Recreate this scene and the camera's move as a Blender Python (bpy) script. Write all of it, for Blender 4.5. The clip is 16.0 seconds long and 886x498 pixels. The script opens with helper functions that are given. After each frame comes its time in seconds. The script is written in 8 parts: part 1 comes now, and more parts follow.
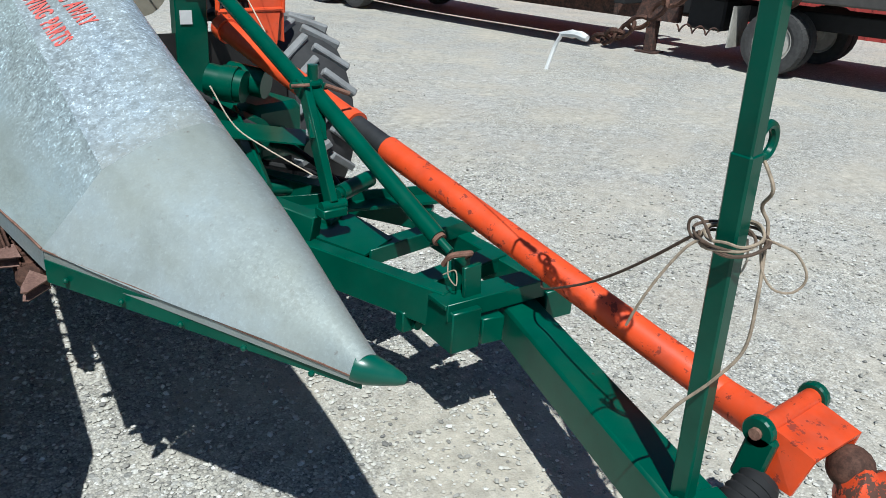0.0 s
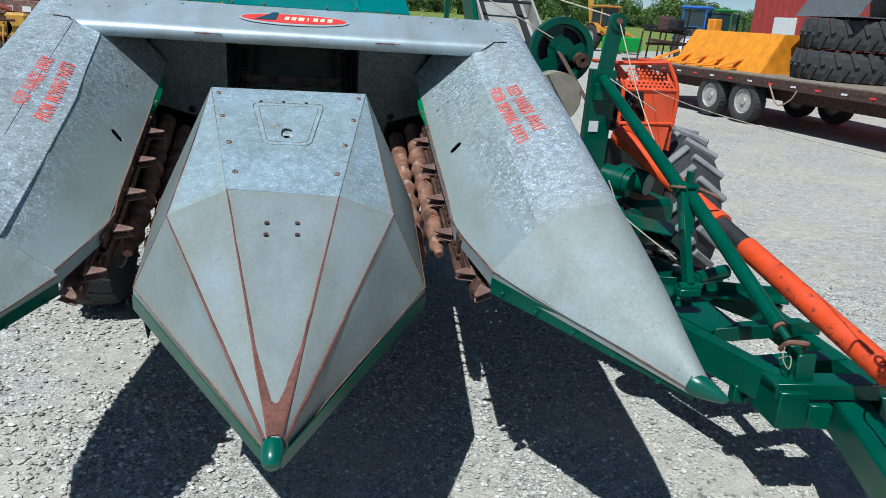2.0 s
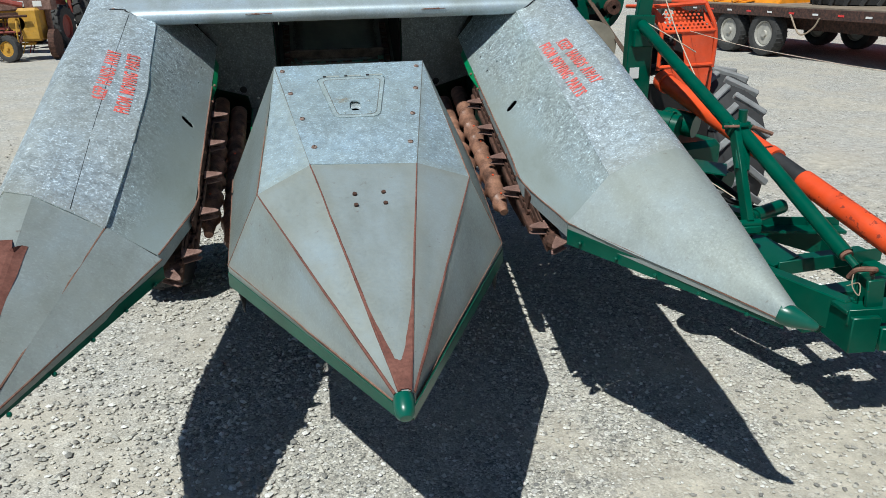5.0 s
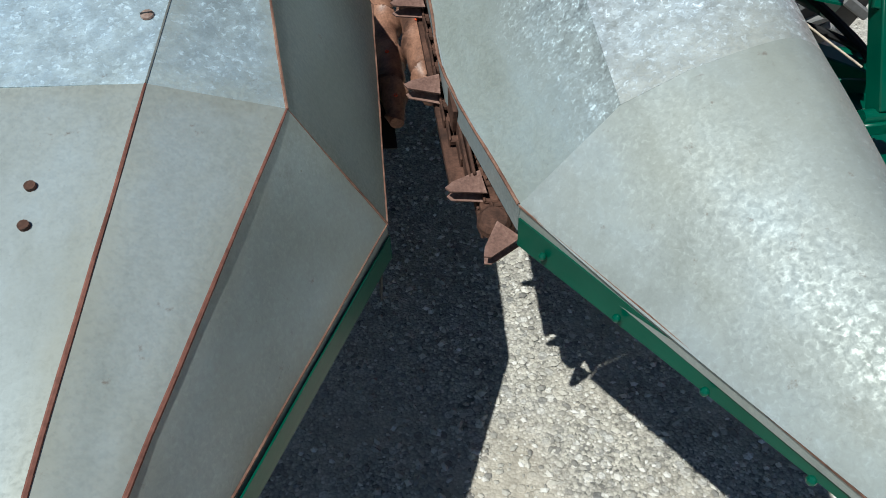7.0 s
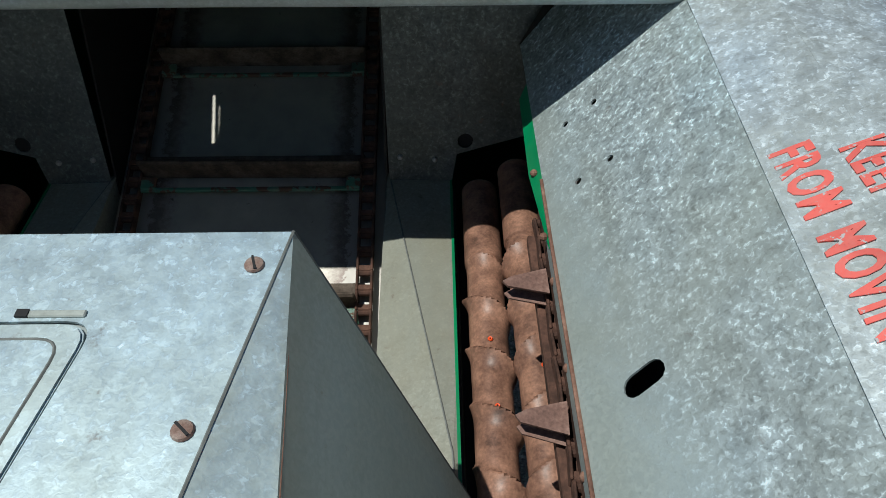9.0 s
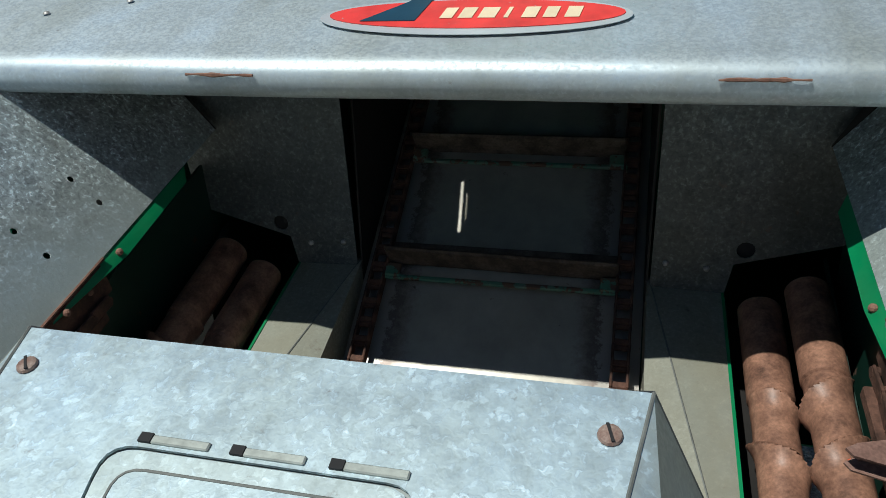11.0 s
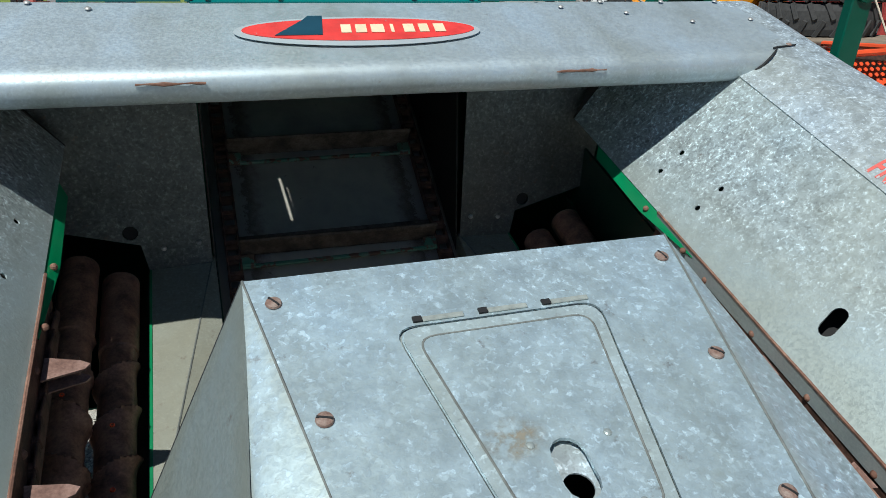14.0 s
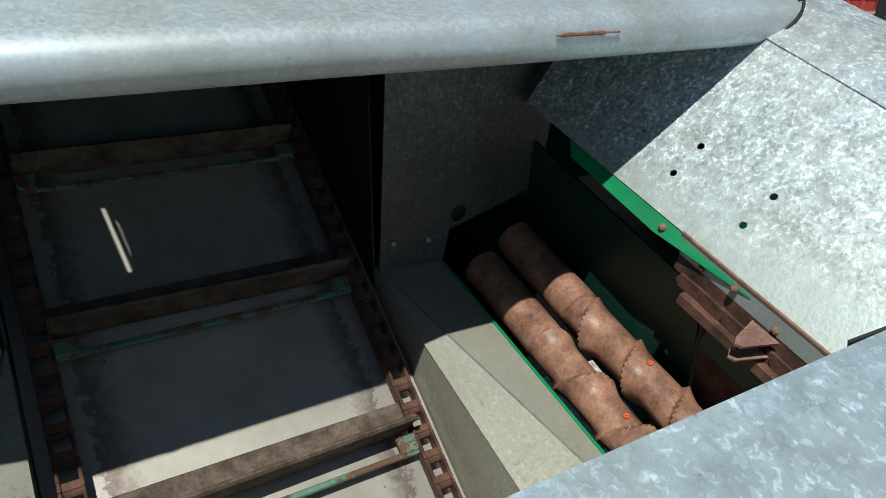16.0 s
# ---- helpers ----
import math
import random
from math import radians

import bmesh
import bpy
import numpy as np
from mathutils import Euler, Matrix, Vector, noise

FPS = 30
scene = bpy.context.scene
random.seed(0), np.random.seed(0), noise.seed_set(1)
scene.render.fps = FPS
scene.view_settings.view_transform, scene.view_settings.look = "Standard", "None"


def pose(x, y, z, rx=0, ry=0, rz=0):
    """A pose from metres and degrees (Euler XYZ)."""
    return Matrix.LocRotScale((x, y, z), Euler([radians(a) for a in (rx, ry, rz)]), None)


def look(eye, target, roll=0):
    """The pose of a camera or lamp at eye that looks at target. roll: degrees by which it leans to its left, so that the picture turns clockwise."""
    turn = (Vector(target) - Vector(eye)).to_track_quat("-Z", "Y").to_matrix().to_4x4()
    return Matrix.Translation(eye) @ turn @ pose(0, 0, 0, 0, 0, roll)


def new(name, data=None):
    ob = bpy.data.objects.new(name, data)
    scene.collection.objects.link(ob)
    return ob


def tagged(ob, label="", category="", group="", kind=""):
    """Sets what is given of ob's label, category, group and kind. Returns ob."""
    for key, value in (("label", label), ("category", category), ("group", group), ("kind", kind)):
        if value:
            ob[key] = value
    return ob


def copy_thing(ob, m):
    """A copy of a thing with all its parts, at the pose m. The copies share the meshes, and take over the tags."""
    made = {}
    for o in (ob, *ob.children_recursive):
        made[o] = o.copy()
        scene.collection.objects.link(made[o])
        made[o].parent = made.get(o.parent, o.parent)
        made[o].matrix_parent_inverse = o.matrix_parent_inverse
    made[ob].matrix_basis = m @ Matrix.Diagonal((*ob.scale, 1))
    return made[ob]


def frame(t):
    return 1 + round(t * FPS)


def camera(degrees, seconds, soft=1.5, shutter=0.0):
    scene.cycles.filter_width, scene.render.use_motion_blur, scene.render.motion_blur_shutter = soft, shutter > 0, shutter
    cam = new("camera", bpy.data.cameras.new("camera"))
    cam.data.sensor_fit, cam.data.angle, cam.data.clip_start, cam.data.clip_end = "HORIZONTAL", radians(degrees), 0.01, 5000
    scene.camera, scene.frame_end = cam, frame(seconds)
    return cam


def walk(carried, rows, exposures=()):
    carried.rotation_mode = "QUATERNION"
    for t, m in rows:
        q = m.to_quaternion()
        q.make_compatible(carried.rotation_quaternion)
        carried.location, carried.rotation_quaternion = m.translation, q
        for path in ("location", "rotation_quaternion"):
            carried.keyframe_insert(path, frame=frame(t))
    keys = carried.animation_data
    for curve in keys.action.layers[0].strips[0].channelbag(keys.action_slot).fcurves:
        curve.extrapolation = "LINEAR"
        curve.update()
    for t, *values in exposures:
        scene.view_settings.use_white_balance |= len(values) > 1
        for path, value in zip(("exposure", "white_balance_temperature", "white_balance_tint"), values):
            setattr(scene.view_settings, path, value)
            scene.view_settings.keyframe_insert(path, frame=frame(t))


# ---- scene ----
# ---------------------------------------------------------------- camera
cam = camera(62.2, 16.0, soft=0.85)
PATH = [
    (0, (0.364, -1.1, 1.447), (1.544, 0.301, 0.646), 3.8),
    (0.5, (0.263, -1.249, 1.51), (1.27, 0.349, 0.852), 4.2),
    (1, (0.219, -1.354, 1.538), (1.001, 0.388, 0.945), 4.6),
    (1.5, (0.169, -1.483, 1.542), (0.688, 0.355, 0.948), 4.5),
    (2, (0.052, -1.612, 1.543), (0.423, 0.258, 0.937), 3.8),
    (2.5, (-0.108, -1.805, 1.564), (0.176, 0.072, 0.935), 2.8),
    (3, (-0.159, -1.989, 1.622), (0.051, -0.102, 0.994), 0.8),
    (3.5, (-0.154, -2.126, 1.634), (0.005, -0.23, 1.016), -0.8),
    (4, (-0.134, -2.17, 1.634), (-0.014, -0.264, 1.041), -1.6),
    (4.5, (-0.124, -2.027, 1.599), (0.02, -0.129, 0.983), -1.4),
    (5, (-0.135, -1.66, 1.56), (0.179, 0.184, 0.853), -1.3),
    (5.2, (-0.123, -1.517, 1.557), (0.258, 0.299, 0.811), -1.4),
    (7.3, (0.44, -0.293, 1.437), (0.596, 1.207, 0.123), -1.7),
    (7.5, (0.452, -0.213, 1.441), (0.564, 1.319, 0.16), -0.4),
    (8, (0.425, 0.036, 1.439), (0.471, 1.711, 0.346), 0.8),
    (8.5, (0.392, 0.224, 1.519), (0.45, 1.972, 0.549), 0.2),
    (9, (0.388, 0.417, 1.538), (0.401, 2.208, 0.648), -0.4),
    (9.5, (0.338, 0.585, 1.531), (0.143, 2.373, 0.657), -0.8),
    (10, (0.305, 0.661, 1.523), (-0.228, 2.388, 0.666), -1.7),
    (12.3, (0.083, -0.063, 1.595), (-0.035, 1.869, 1.091), -0.7),
    (12.5, (0.054, -0.172, 1.604), (0.016, 1.756, 1.075), -0.4),
    (13, (-0.077, -0.204, 1.612), (0.084, 1.706, 1.04), 0.1),
    (13.5, (-0.235, -0.034, 1.604), (0.155, 1.83, 0.991), 0.1),
    (14, (-0.286, 0.257, 1.555), (0.31, 2.046, 0.889), 0.2),
    (14.5, (-0.287, 0.521, 1.529), (0.515, 2.203, 0.801), 0.4),
    (15, (-0.255, 0.705, 1.502), (0.755, 2.252, 0.737), -0.1),
    (15.5, (-0.234, 0.775, 1.498), (0.842, 2.295, 0.769), 0.3),
    (16, (-0.248, 0.789, 1.496), (0.743, 2.366, 0.768), 0.4),
]
EXPOSURES = [(t, e + 0.06, k - 190, 3) for t, e, k in ((0.0, -0.04, 6100), (1.0, -0.10, 6000), (2.0, -0.12, 5950), (3.0, -0.11, 6350), (5.0, -0.13, 6350), (7.5, -0.18, 6480), (8.5, -0.32, 6330), (9.5, -0.40, 6650), (10.0, -0.40, 6650), (12.5, -0.18, 6420), (14.0, -0.15, 6400), (15.0, -0.18, 6750), (16.0, -0.02, 6750))]
walk(cam, [(t, look(eye, target, roll)) for t, eye, target, roll in PATH], EXPOSURES)

# ---------------------------------------------------------------- light
SUN_TO = Vector((0.385, 0.452, -1.0)).normalized()      # the way the sunlight goes
world = bpy.data.worlds.new("sky")
scene.world = world
world.use_nodes = True
wn = world.node_tree.nodes
sky = wn.new("ShaderNodeTexSky")
sky.sky_type, sky.sun_disc = "NISHITA", False
sky.sun_elevation = math.asin(-SUN_TO.z)
sky.sun_rotation = math.atan2(-SUN_TO.x, -SUN_TO.y)
sky.altitude = 3500
sky.air_density, sky.dust_density, sky.ozone_density = 1.0, 0.05, 1.6
wn["Background"].inputs[1].default_value = 0.071
world.node_tree.links.new(sky.outputs[0], wn["Background"].inputs[0])
sun = new("sun", bpy.data.lights.new("sun", "SUN"))
sun.data.energy, sun.data.angle, sun.data.color = 5.0, radians(0.55), (1.0, 0.97, 0.93)
sun.matrix_world = look((0, 0, 30), Vector((0, 0, 30)) + SUN_TO)
scene.view_settings.exposure = 0.0


# ---------------------------------------------------------------- materials
def shader(name, rough=0.5, metal=0.0, spec=0.5):
    m = bpy.data.materials.new(name)
    m.use_nodes = True
    nt = m.node_tree
    b = nt.nodes["Principled BSDF"]
    b.inputs["Roughness"].default_value = rough
    b.inputs["Metallic"].default_value = metal
    b.inputs["Specular IOR Level"].default_value = spec
    return m, nt, b


def coords(nt, scale=(1, 1, 1)):
    tc, mp = nt.nodes.new("ShaderNodeTexCoord"), nt.nodes.new("ShaderNodeMapping")
    mp.inputs["Scale"].default_value = scale
    nt.links.new(tc.outputs["Object"], mp.inputs[0])
    return mp.outputs[0]


def tex_noise(nt, co, scale, detail=4.0, rough=0.55):
    n = nt.nodes.new("ShaderNodeTexNoise")
    n.inputs["Scale"].default_value, n.inputs["Detail"].default_value, n.inputs["Roughness"].default_value = scale, detail, rough
    nt.links.new(co, n.inputs["Vector"])
    return n.outputs["Fac"]


def tex_cells(nt, co, scale, out="Color", feature="F1"):
    n = nt.nodes.new("ShaderNodeTexVoronoi")
    n.feature = feature
    n.inputs["Scale"].default_value = scale
    if feature == "SMOOTH_F1":
        n.inputs["Smoothness"].default_value = 0.28
    nt.links.new(co, n.inputs["Vector"])
    return n.outputs[out]


def ramp(nt, fac, stops):
    n = nt.nodes.new("ShaderNodeValToRGB")
    el = n.color_ramp.elements
    while len(el) < len(stops):
        el.new(0.5)
    for e, (p, c) in zip(el, stops):
        e.position = p
        e.color = (*c, 1) if not isinstance(c, (int, float)) else (c, c, c, 1)
    nt.links.new(fac, n.inputs[0])
    return n.outputs[0]


def blend(nt, fac, a, b, kind="MIX"):
    n = nt.nodes.new("ShaderNodeMix")
    n.data_type, n.blend_type = "RGBA", kind
    for sock, v in ((n.inputs[0], fac), (n.inputs[6], a), (n.inputs[7], b)):
        if isinstance(v, (int, float)):
            sock.default_value = v
        elif isinstance(v, tuple):
            sock.default_value = (*v, 1)
        else:
            nt.links.new(v, sock)
    return n.outputs[2]


def calc(nt, op, a, b=0.5):
    n = nt.nodes.new("ShaderNodeMath")
    n.operation = op
    for sock, v in zip(n.inputs, (a, b)):
        if isinstance(v, (int, float)):
            sock.default_value = v
        else:
            nt.links.new(v, sock)
    return n.outputs[0]


def relief(nt, b, height, strength, dist=0.002):
    n = nt.nodes.new("ShaderNodeBump")
    n.inputs["Strength"].default_value, n.inputs["Distance"].default_value = strength, dist
    nt.links.new(height, n.inputs["Height"])
    nt.links.new(n.outputs[0], b.inputs["Normal"])


def galvanised(name, fleck=1.0, tint=(0.40, 0.44, 0.45), rust=0.0, rough=0.42, metal=0.55, worn=None, grain=225, spark=1.0):
    """Zinc-coated sheet: crystal flecks of a few millimetres, dull streaks, brown specks."""
    m, nt, b = shader(name, rough, metal)
    co = coords(nt)
    warp = nt.nodes.new("ShaderNodeMixRGB")
    warp.blend_type = "ADD"
    warp.inputs[0].default_value = 0.013
    nz = nt.nodes.new("ShaderNodeTexNoise")
    nz.inputs["Scale"].default_value = 130
    nt.links.new(co, nz.inputs["Vector"])
    nt.links.new(co, warp.inputs[1])
    nt.links.new(nz.outputs["Color"], warp.inputs[2])
    cells = tex_cells(nt, warp.outputs[0], grain, "Color", "SMOOTH_F1")
    bw = nt.nodes.new("ShaderNodeSeparateColor")
    nt.links.new(cells, bw.inputs[0])
    # soft crystal dabs at two sizes, with only a hint of hard cell edges
    lit = ramp(nt, bw.outputs[0], [(0.0, 1 - 0.05 * spark), (0.6, 1.0), (0.84, 1 + 0.05 * spark), (1.0, 1 + 0.22 * spark)])
    dabs = tex_noise(nt, warp.outputs[0], grain * 0.85, 2.0, 0.5)
    lit = blend(nt, 1.0, lit, ramp(nt, dabs, [(0.30, 1 - 0.22 * spark), (0.46, 1 - 0.03 * spark), (0.55, 1.0), (0.62, 1 + 0.20 * spark), (0.70, 1 + 0.62 * spark)]), "MULTIPLY")
    lit = blend(nt, 1.0, lit, ramp(nt, tex_noise(nt, co, grain * 0.22, 3.0, 0.55), [(0.34, 1 - 0.12 * spark), (0.66, 1 + 0.13 * spark)]), "MULTIPLY")
    small = ramp(nt, tex_noise(nt, co, 260, 3), [(0.3, 0.97), (0.7, 1.03)])
    big = ramp(nt, tex_noise(nt, coords(nt, (7, 2.6, 5)), 1.0, 6, 0.66), [(0.28, (0.78, 0.77, 0.73)), (0.5, (0.98, 0.99, 1.0)), (0.72, (1.06, 1.13, 1.22))])
    pits = ramp(nt, tex_noise(nt, co, 190, 4, 0.6), [(0.25, 0.72), (0.36, 1.0)])
    if worn:      # rubbed smooth near the low edge, between two distances from the middle
        sx = nt.nodes.new("ShaderNodeSeparateXYZ")
        nt.links.new(co, sx.inputs[0])
        off = calc(nt, "ADD", calc(nt, "ABSOLUTE", sx.outputs[0], 0), calc(nt, "MULTIPLY", tex_noise(nt, co, 7, 4), 0.07))
        off = calc(nt, "ADD", off, calc(nt, "MULTIPLY", calc(nt, "SUBTRACT", sx.outputs[1], 1.02), 0.12))      # wider towards the nose
        fade = nt.nodes.new("ShaderNodeMapRange")
        fade.inputs[1].default_value, fade.inputs[2].default_value = worn
        nt.links.new(off, fade.inputs[0])
        col = blend(nt, fade.outputs[0], (0.97, 0.96, 0.90), lit)
    else:
        col = blend(nt, fleck, (1, 1, 1), lit)
    col = blend(nt, 1.0, col, small, "MULTIPLY")
    col = blend(nt, 1.0, col, big, "MULTIPLY")
    col = blend(nt, 0.3 + 0.7 * fleck, col, pits, "MULTIPLY")
    col = blend(nt, 1.0, tint, col, "MULTIPLY")
    warm = ramp(nt, tex_noise(nt, co, 2.2, 4, 0.65), [(0.42, 0.0), (0.72, 0.55)])
    col = blend(nt, warm, col, (tint[0] * 1.0, tint[1] * 0.95, tint[2] * 0.83))
    smear = ramp(nt, tex_noise(nt, coords(nt, (1, 0.6, 1)), 6.5, 7, 0.72), [(0.60, 0.0), (0.74, 0.42)])
    col = blend(nt, smear, col, (tint[0] * 0.55, tint[1] * 0.48, tint[2] * 0.38))
    spot = ramp(nt, tex_noise(nt, co, 38, 6, 0.7), [(0.66 - 0.1 * rust, 0.0), (0.76 - 0.08 * rust, 0.75)])
    col = blend(nt, spot, col, (0.13, 0.09, 0.07))
    # sheet edges: zinc rubbed off to a dull buff, then brown specks
    at = nt.nodes.new("ShaderNodeAttribute")
    at.attribute_name = "wear"
    ragged = calc(nt, "ADD", at.outputs["Fac"], calc(nt, "MULTIPLY", calc(nt, "SUBTRACT", tex_noise(nt, co, 22, 6, 0.7), 0.5), 0.9))
    col = blend(nt, ramp(nt, ragged, [(0.30, 0.0), (0.85, 0.45)]), col, (tint[0] * 0.93, tint[1] * 0.84, tint[2] * 0.70))
    col = blend(nt, ramp(nt, ragged, [(1.0, 0.0), (1.2, 0.5)]), col, (0.17, 0.095, 0.062))
    nt.links.new(col, b.inputs["Base Color"])
    rr = ramp(nt, dabs, [(0.35, rough + 0.10), (0.65, rough - 0.12)])
    nt.links.new(rr, b.inputs["Roughness"])
    relief(nt, b, dabs, 0.10 * fleck * spark + 0.02, 0.0012)
    return m


def painted(name, colour, rough=0.38, chips=0.35, under=(0.10, 0.055, 0.035), dust=0.15, metal=0.0, scale=1.0, spec=0.5):
    """Brushed-on machine enamel with chips down to rusty steel and a film of dust."""
    m, nt, b = shader(name, rough, metal, spec)
    co = coords(nt)
    big = ramp(nt, tex_noise(nt, co, 6 * scale, 5, 0.6), [(0.25, 0.72), (0.5, 1.0), (0.78, 1.22)])
    col = blend(nt, 1.0, colour, big, "MULTIPLY")
    film = ramp(nt, tex_noise(nt, co, 14 * scale, 6, 0.7), [(0.45, 0.0), (0.8, dust)])
    col = blend(nt, film, col, (0.36, 0.33, 0.28))
    chip = ramp(nt, tex_noise(nt, co, 27 * scale, 7, 0.68), [(0.71 - 0.16 * chips, 0.0), (0.735 - 0.16 * chips, 1.0)])
    col = blend(nt, chip, col, under)
    nt.links.new(col, b.inputs["Base Color"])
    r2 = ramp(nt, chip, [(0.0, rough), (1.0, 0.85)])
    nt.links.new(r2, b.inputs["Roughness"])
    relief(nt, b, tex_noise(nt, co, 120 * scale, 3), 0.12, 0.001)
    return m


def rusty(name, a=(0.20, 0.10, 0.062), c=(0.31, 0.175, 0.115), dark=(0.07, 0.04, 0.03), rough=0.82, scale=1.0):
    m, nt, b = shader(name, rough, 0.0, 0.3)
    co = coords(nt)
    f = tex_noise(nt, co, 20 * scale, 7, 0.7)
    col = ramp(nt, f, [(0.28, dark), (0.45, a), (0.62, c), (0.8, tuple(min(1, v * 1.25) for v in c))])
    grain = ramp(nt, tex_noise(nt, co, 220 * scale, 3), [(0.3, 0.78), (0.7, 1.2)])
    nt.links.new(blend(nt, 1.0, col, grain, "MULTIPLY"), b.inputs["Base Color"])
    relief(nt, b, f, 0.35, 0.002)
    return m


def plain(name, colour, rough=0.6, metal=0.0, vary=0.25, scale=12, bump=0.1):
    m, nt, b = shader(name, rough, metal)
    co = coords(nt)
    f = ramp(nt, tex_noise(nt, co, scale, 6, 0.65), [(0.25, 1 - vary), (0.75, 1 + vary)])
    nt.links.new(blend(nt, 1.0, colour, f, "MULTIPLY"), b.inputs["Base Color"])
    relief(nt, b, tex_noise(nt, co, scale * 8, 3), bump, 0.002)
    return m


GALV = galvanised("zinc_sheet_spangled", 0.9, (0.505, 0.565, 0.585), rough=0.44, metal=0.5, grain=165, spark=2.15)
GALV_PANEL = galvanised("zinc_sheet_rubbed", 0.9, (0.390, 0.445, 0.448), rough=0.48, metal=0.40, worn=(0.60, 0.69), grain=185, spark=2.1)
# tint leans blue to carry the sky's reflection on the top sheets
GALV_TOP = galvanised("zinc_sheet_sky_tinted", 0.75, (0.465, 0.57, 0.615), rust=0.28, rough=0.46, metal=0.56, grain=160, spark=1.75)
# smooth zinc for the divider's sides, its tint darkened as their shade
GALV_SIDE = galvanised("zinc_sheet_smooth_shaded", 0.2, (0.225, 0.260, 0.256), rust=0.2, rough=0.55, metal=0.34, grain=190, spark=0.2)
GALV_BAND = galvanised("zinc_sheet_buff", 0.7, (0.46, 0.545, 0.56), rust=0.4, rough=0.5, metal=0.5, grain=165, spark=1.4)
GALV_HOOD = galvanised("zinc_sheet_hood", 0.5, (0.465, 0.530, 0.560), rough=0.54, metal=0.58, grain=200, spark=0.55)
GALV_DULL = galvanised("zinc_sheet_weathered", 0.35, (0.305, 0.345, 0.345), rust=0.25, rough=0.55, metal=0.34, grain=190, spark=0.45)
GALV_NOSE = galvanised("zinc_nose_sheet", 0.6, (0.315, 0.350, 0.340), rust=0.3, rough=0.60, metal=0.30, grain=170, spark=0.6)
# zinc of the throat plates, tinted dark for the shade under the hood
GALV_IN = galvanised("zinc_sheet_shaded", 0.9, (0.090, 0.103, 0.106), rust=0.35, rough=0.5, metal=0.4, grain=170, spark=1.5)
GUTTER = galvanised("zinc_gutter_dusty", 0.5, (0.265, 0.262, 0.212), rust=0.45, rough=0.6, metal=0.25, grain=190, spark=0.7)
RUST_EDGE = rusty("rusty_fold_edge", (0.17, 0.085, 0.06), (0.25, 0.14, 0.10))
RUST_STRIPE = rusty("rust_bare_stripe", (0.155, 0.062, 0.046), (0.20, 0.085, 0.064), (0.11, 0.046, 0.036), scale=0.6)
RUST = rusty("polished_rusty_roll", (0.185, 0.096, 0.066), (0.325, 0.172, 0.115), (0.040, 0.022, 0.017), 0.42)
# the green enamel again, darkened for frames and beams that lie in shade
GREEN_SHADED = painted("shaded_green_enamel", (0.002, 0.026, 0.017), 0.5, 0.5, dust=0.03)
# rusty slat browns, lowered to carry the shade inside the elevator
SLAT = rusty("shaded_rusty_slat", (0.065, 0.048, 0.036), (0.135, 0.104, 0.080), (0.025, 0.019, 0.016))
RUST_DARK = rusty("dark_rusty_chain", (0.060, 0.030, 0.021), (0.125, 0.062, 0.043), (0.02, 0.012, 0.010))
RUST_LUG = rusty("rusty_lug", (0.17, 0.095, 0.075), (0.26, 0.16, 0.13), (0.09, 0.05, 0.04), 0.75)
GREEN = painted("dark_green_enamel", (0.0, 0.072, 0.043), 0.30, 0.12, dust=0.02, spec=0.3)
GREEN_CAP = painted("green_cast_point", (0.002, 0.092, 0.060), 0.32, 0.08, dust=0.05)
# the same green brightened in colour for strips that catch the sun
GREEN_LIT = painted("sunlit_green_enamel", (0.006, 0.19, 0.07), 0.35, 0.12, dust=0.05)
GREEN_WORN = painted("worn_pale_green_enamel", (0.05, 0.15, 0.10), 0.5, 1.3, (0.10, 0.055, 0.035), dust=0.5)
TEAL = painted("teal_hopper_enamel", (0.0, 0.155, 0.15), 0.42, 0.02, dust=0.03, scale=0.5)
ORANGE = painted("orange_shield_enamel", (0.72, 0.072, 0.014), 0.45, 0.80, (0.27, 0.036, 0.016), dust=0.10)
ORANGE_RUSTY = painted("orange_flaking_enamel", (0.60, 0.065, 0.015), 0.5, 1.35, (0.10, 0.045, 0.03), dust=0.1)
ORANGE_CAGE = painted("orange_cage_enamel", (0.78, 0.085, 0.02), 0.42, 0.25, (0.2, 0.07, 0.05), dust=0.10)
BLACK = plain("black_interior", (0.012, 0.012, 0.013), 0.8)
DARK_STEEL = plain("dark_worn_steel", (0.04, 0.042, 0.044), 0.55, 0.4, 0.35)


def belt_material():
    """Buff worn steel, rusty and stained black towards its two edges."""
    m, nt, b = shader("elevator_floor_steel", 0.42, 0.40)
    co = coords(nt)
    sx = nt.nodes.new("ShaderNodeSeparateXYZ")
    nt.links.new(co, sx.inputs[0])
    f = ramp(nt, tex_noise(nt, co, 9, 6, 0.65), [(0.25, 0.75), (0.75, 1.25)])
    col = blend(nt, 1.0, (0.37, 0.35, 0.305), f, "MULTIPLY")
    edge = calc(nt, "ADD", calc(nt, "ABSOLUTE", sx.outputs[0], 0), calc(nt, "MULTIPLY", tex_noise(nt, co, 48, 8, 0.8), 0.10))
    col = blend(nt, ramp(nt, edge, [(0.205, 0.0), (0.245, 0.75)]), col, (0.085, 0.045, 0.04))
    col = blend(nt, ramp(nt, edge, [(0.250, 0.0), (0.256, 0.9)]), col, (0.33, 0.31, 0.28))
    col = blend(nt, ramp(nt, tex_noise(nt, co, 22, 6, 0.7), [(0.66, 0.0), (0.70, 0.8)]), col, (0.06, 0.045, 0.035))
    nt.links.new(col, b.inputs["Base Color"])
    relief(nt, b, tex_noise(nt, co, 70, 3), 0.1, 0.002)
    return m


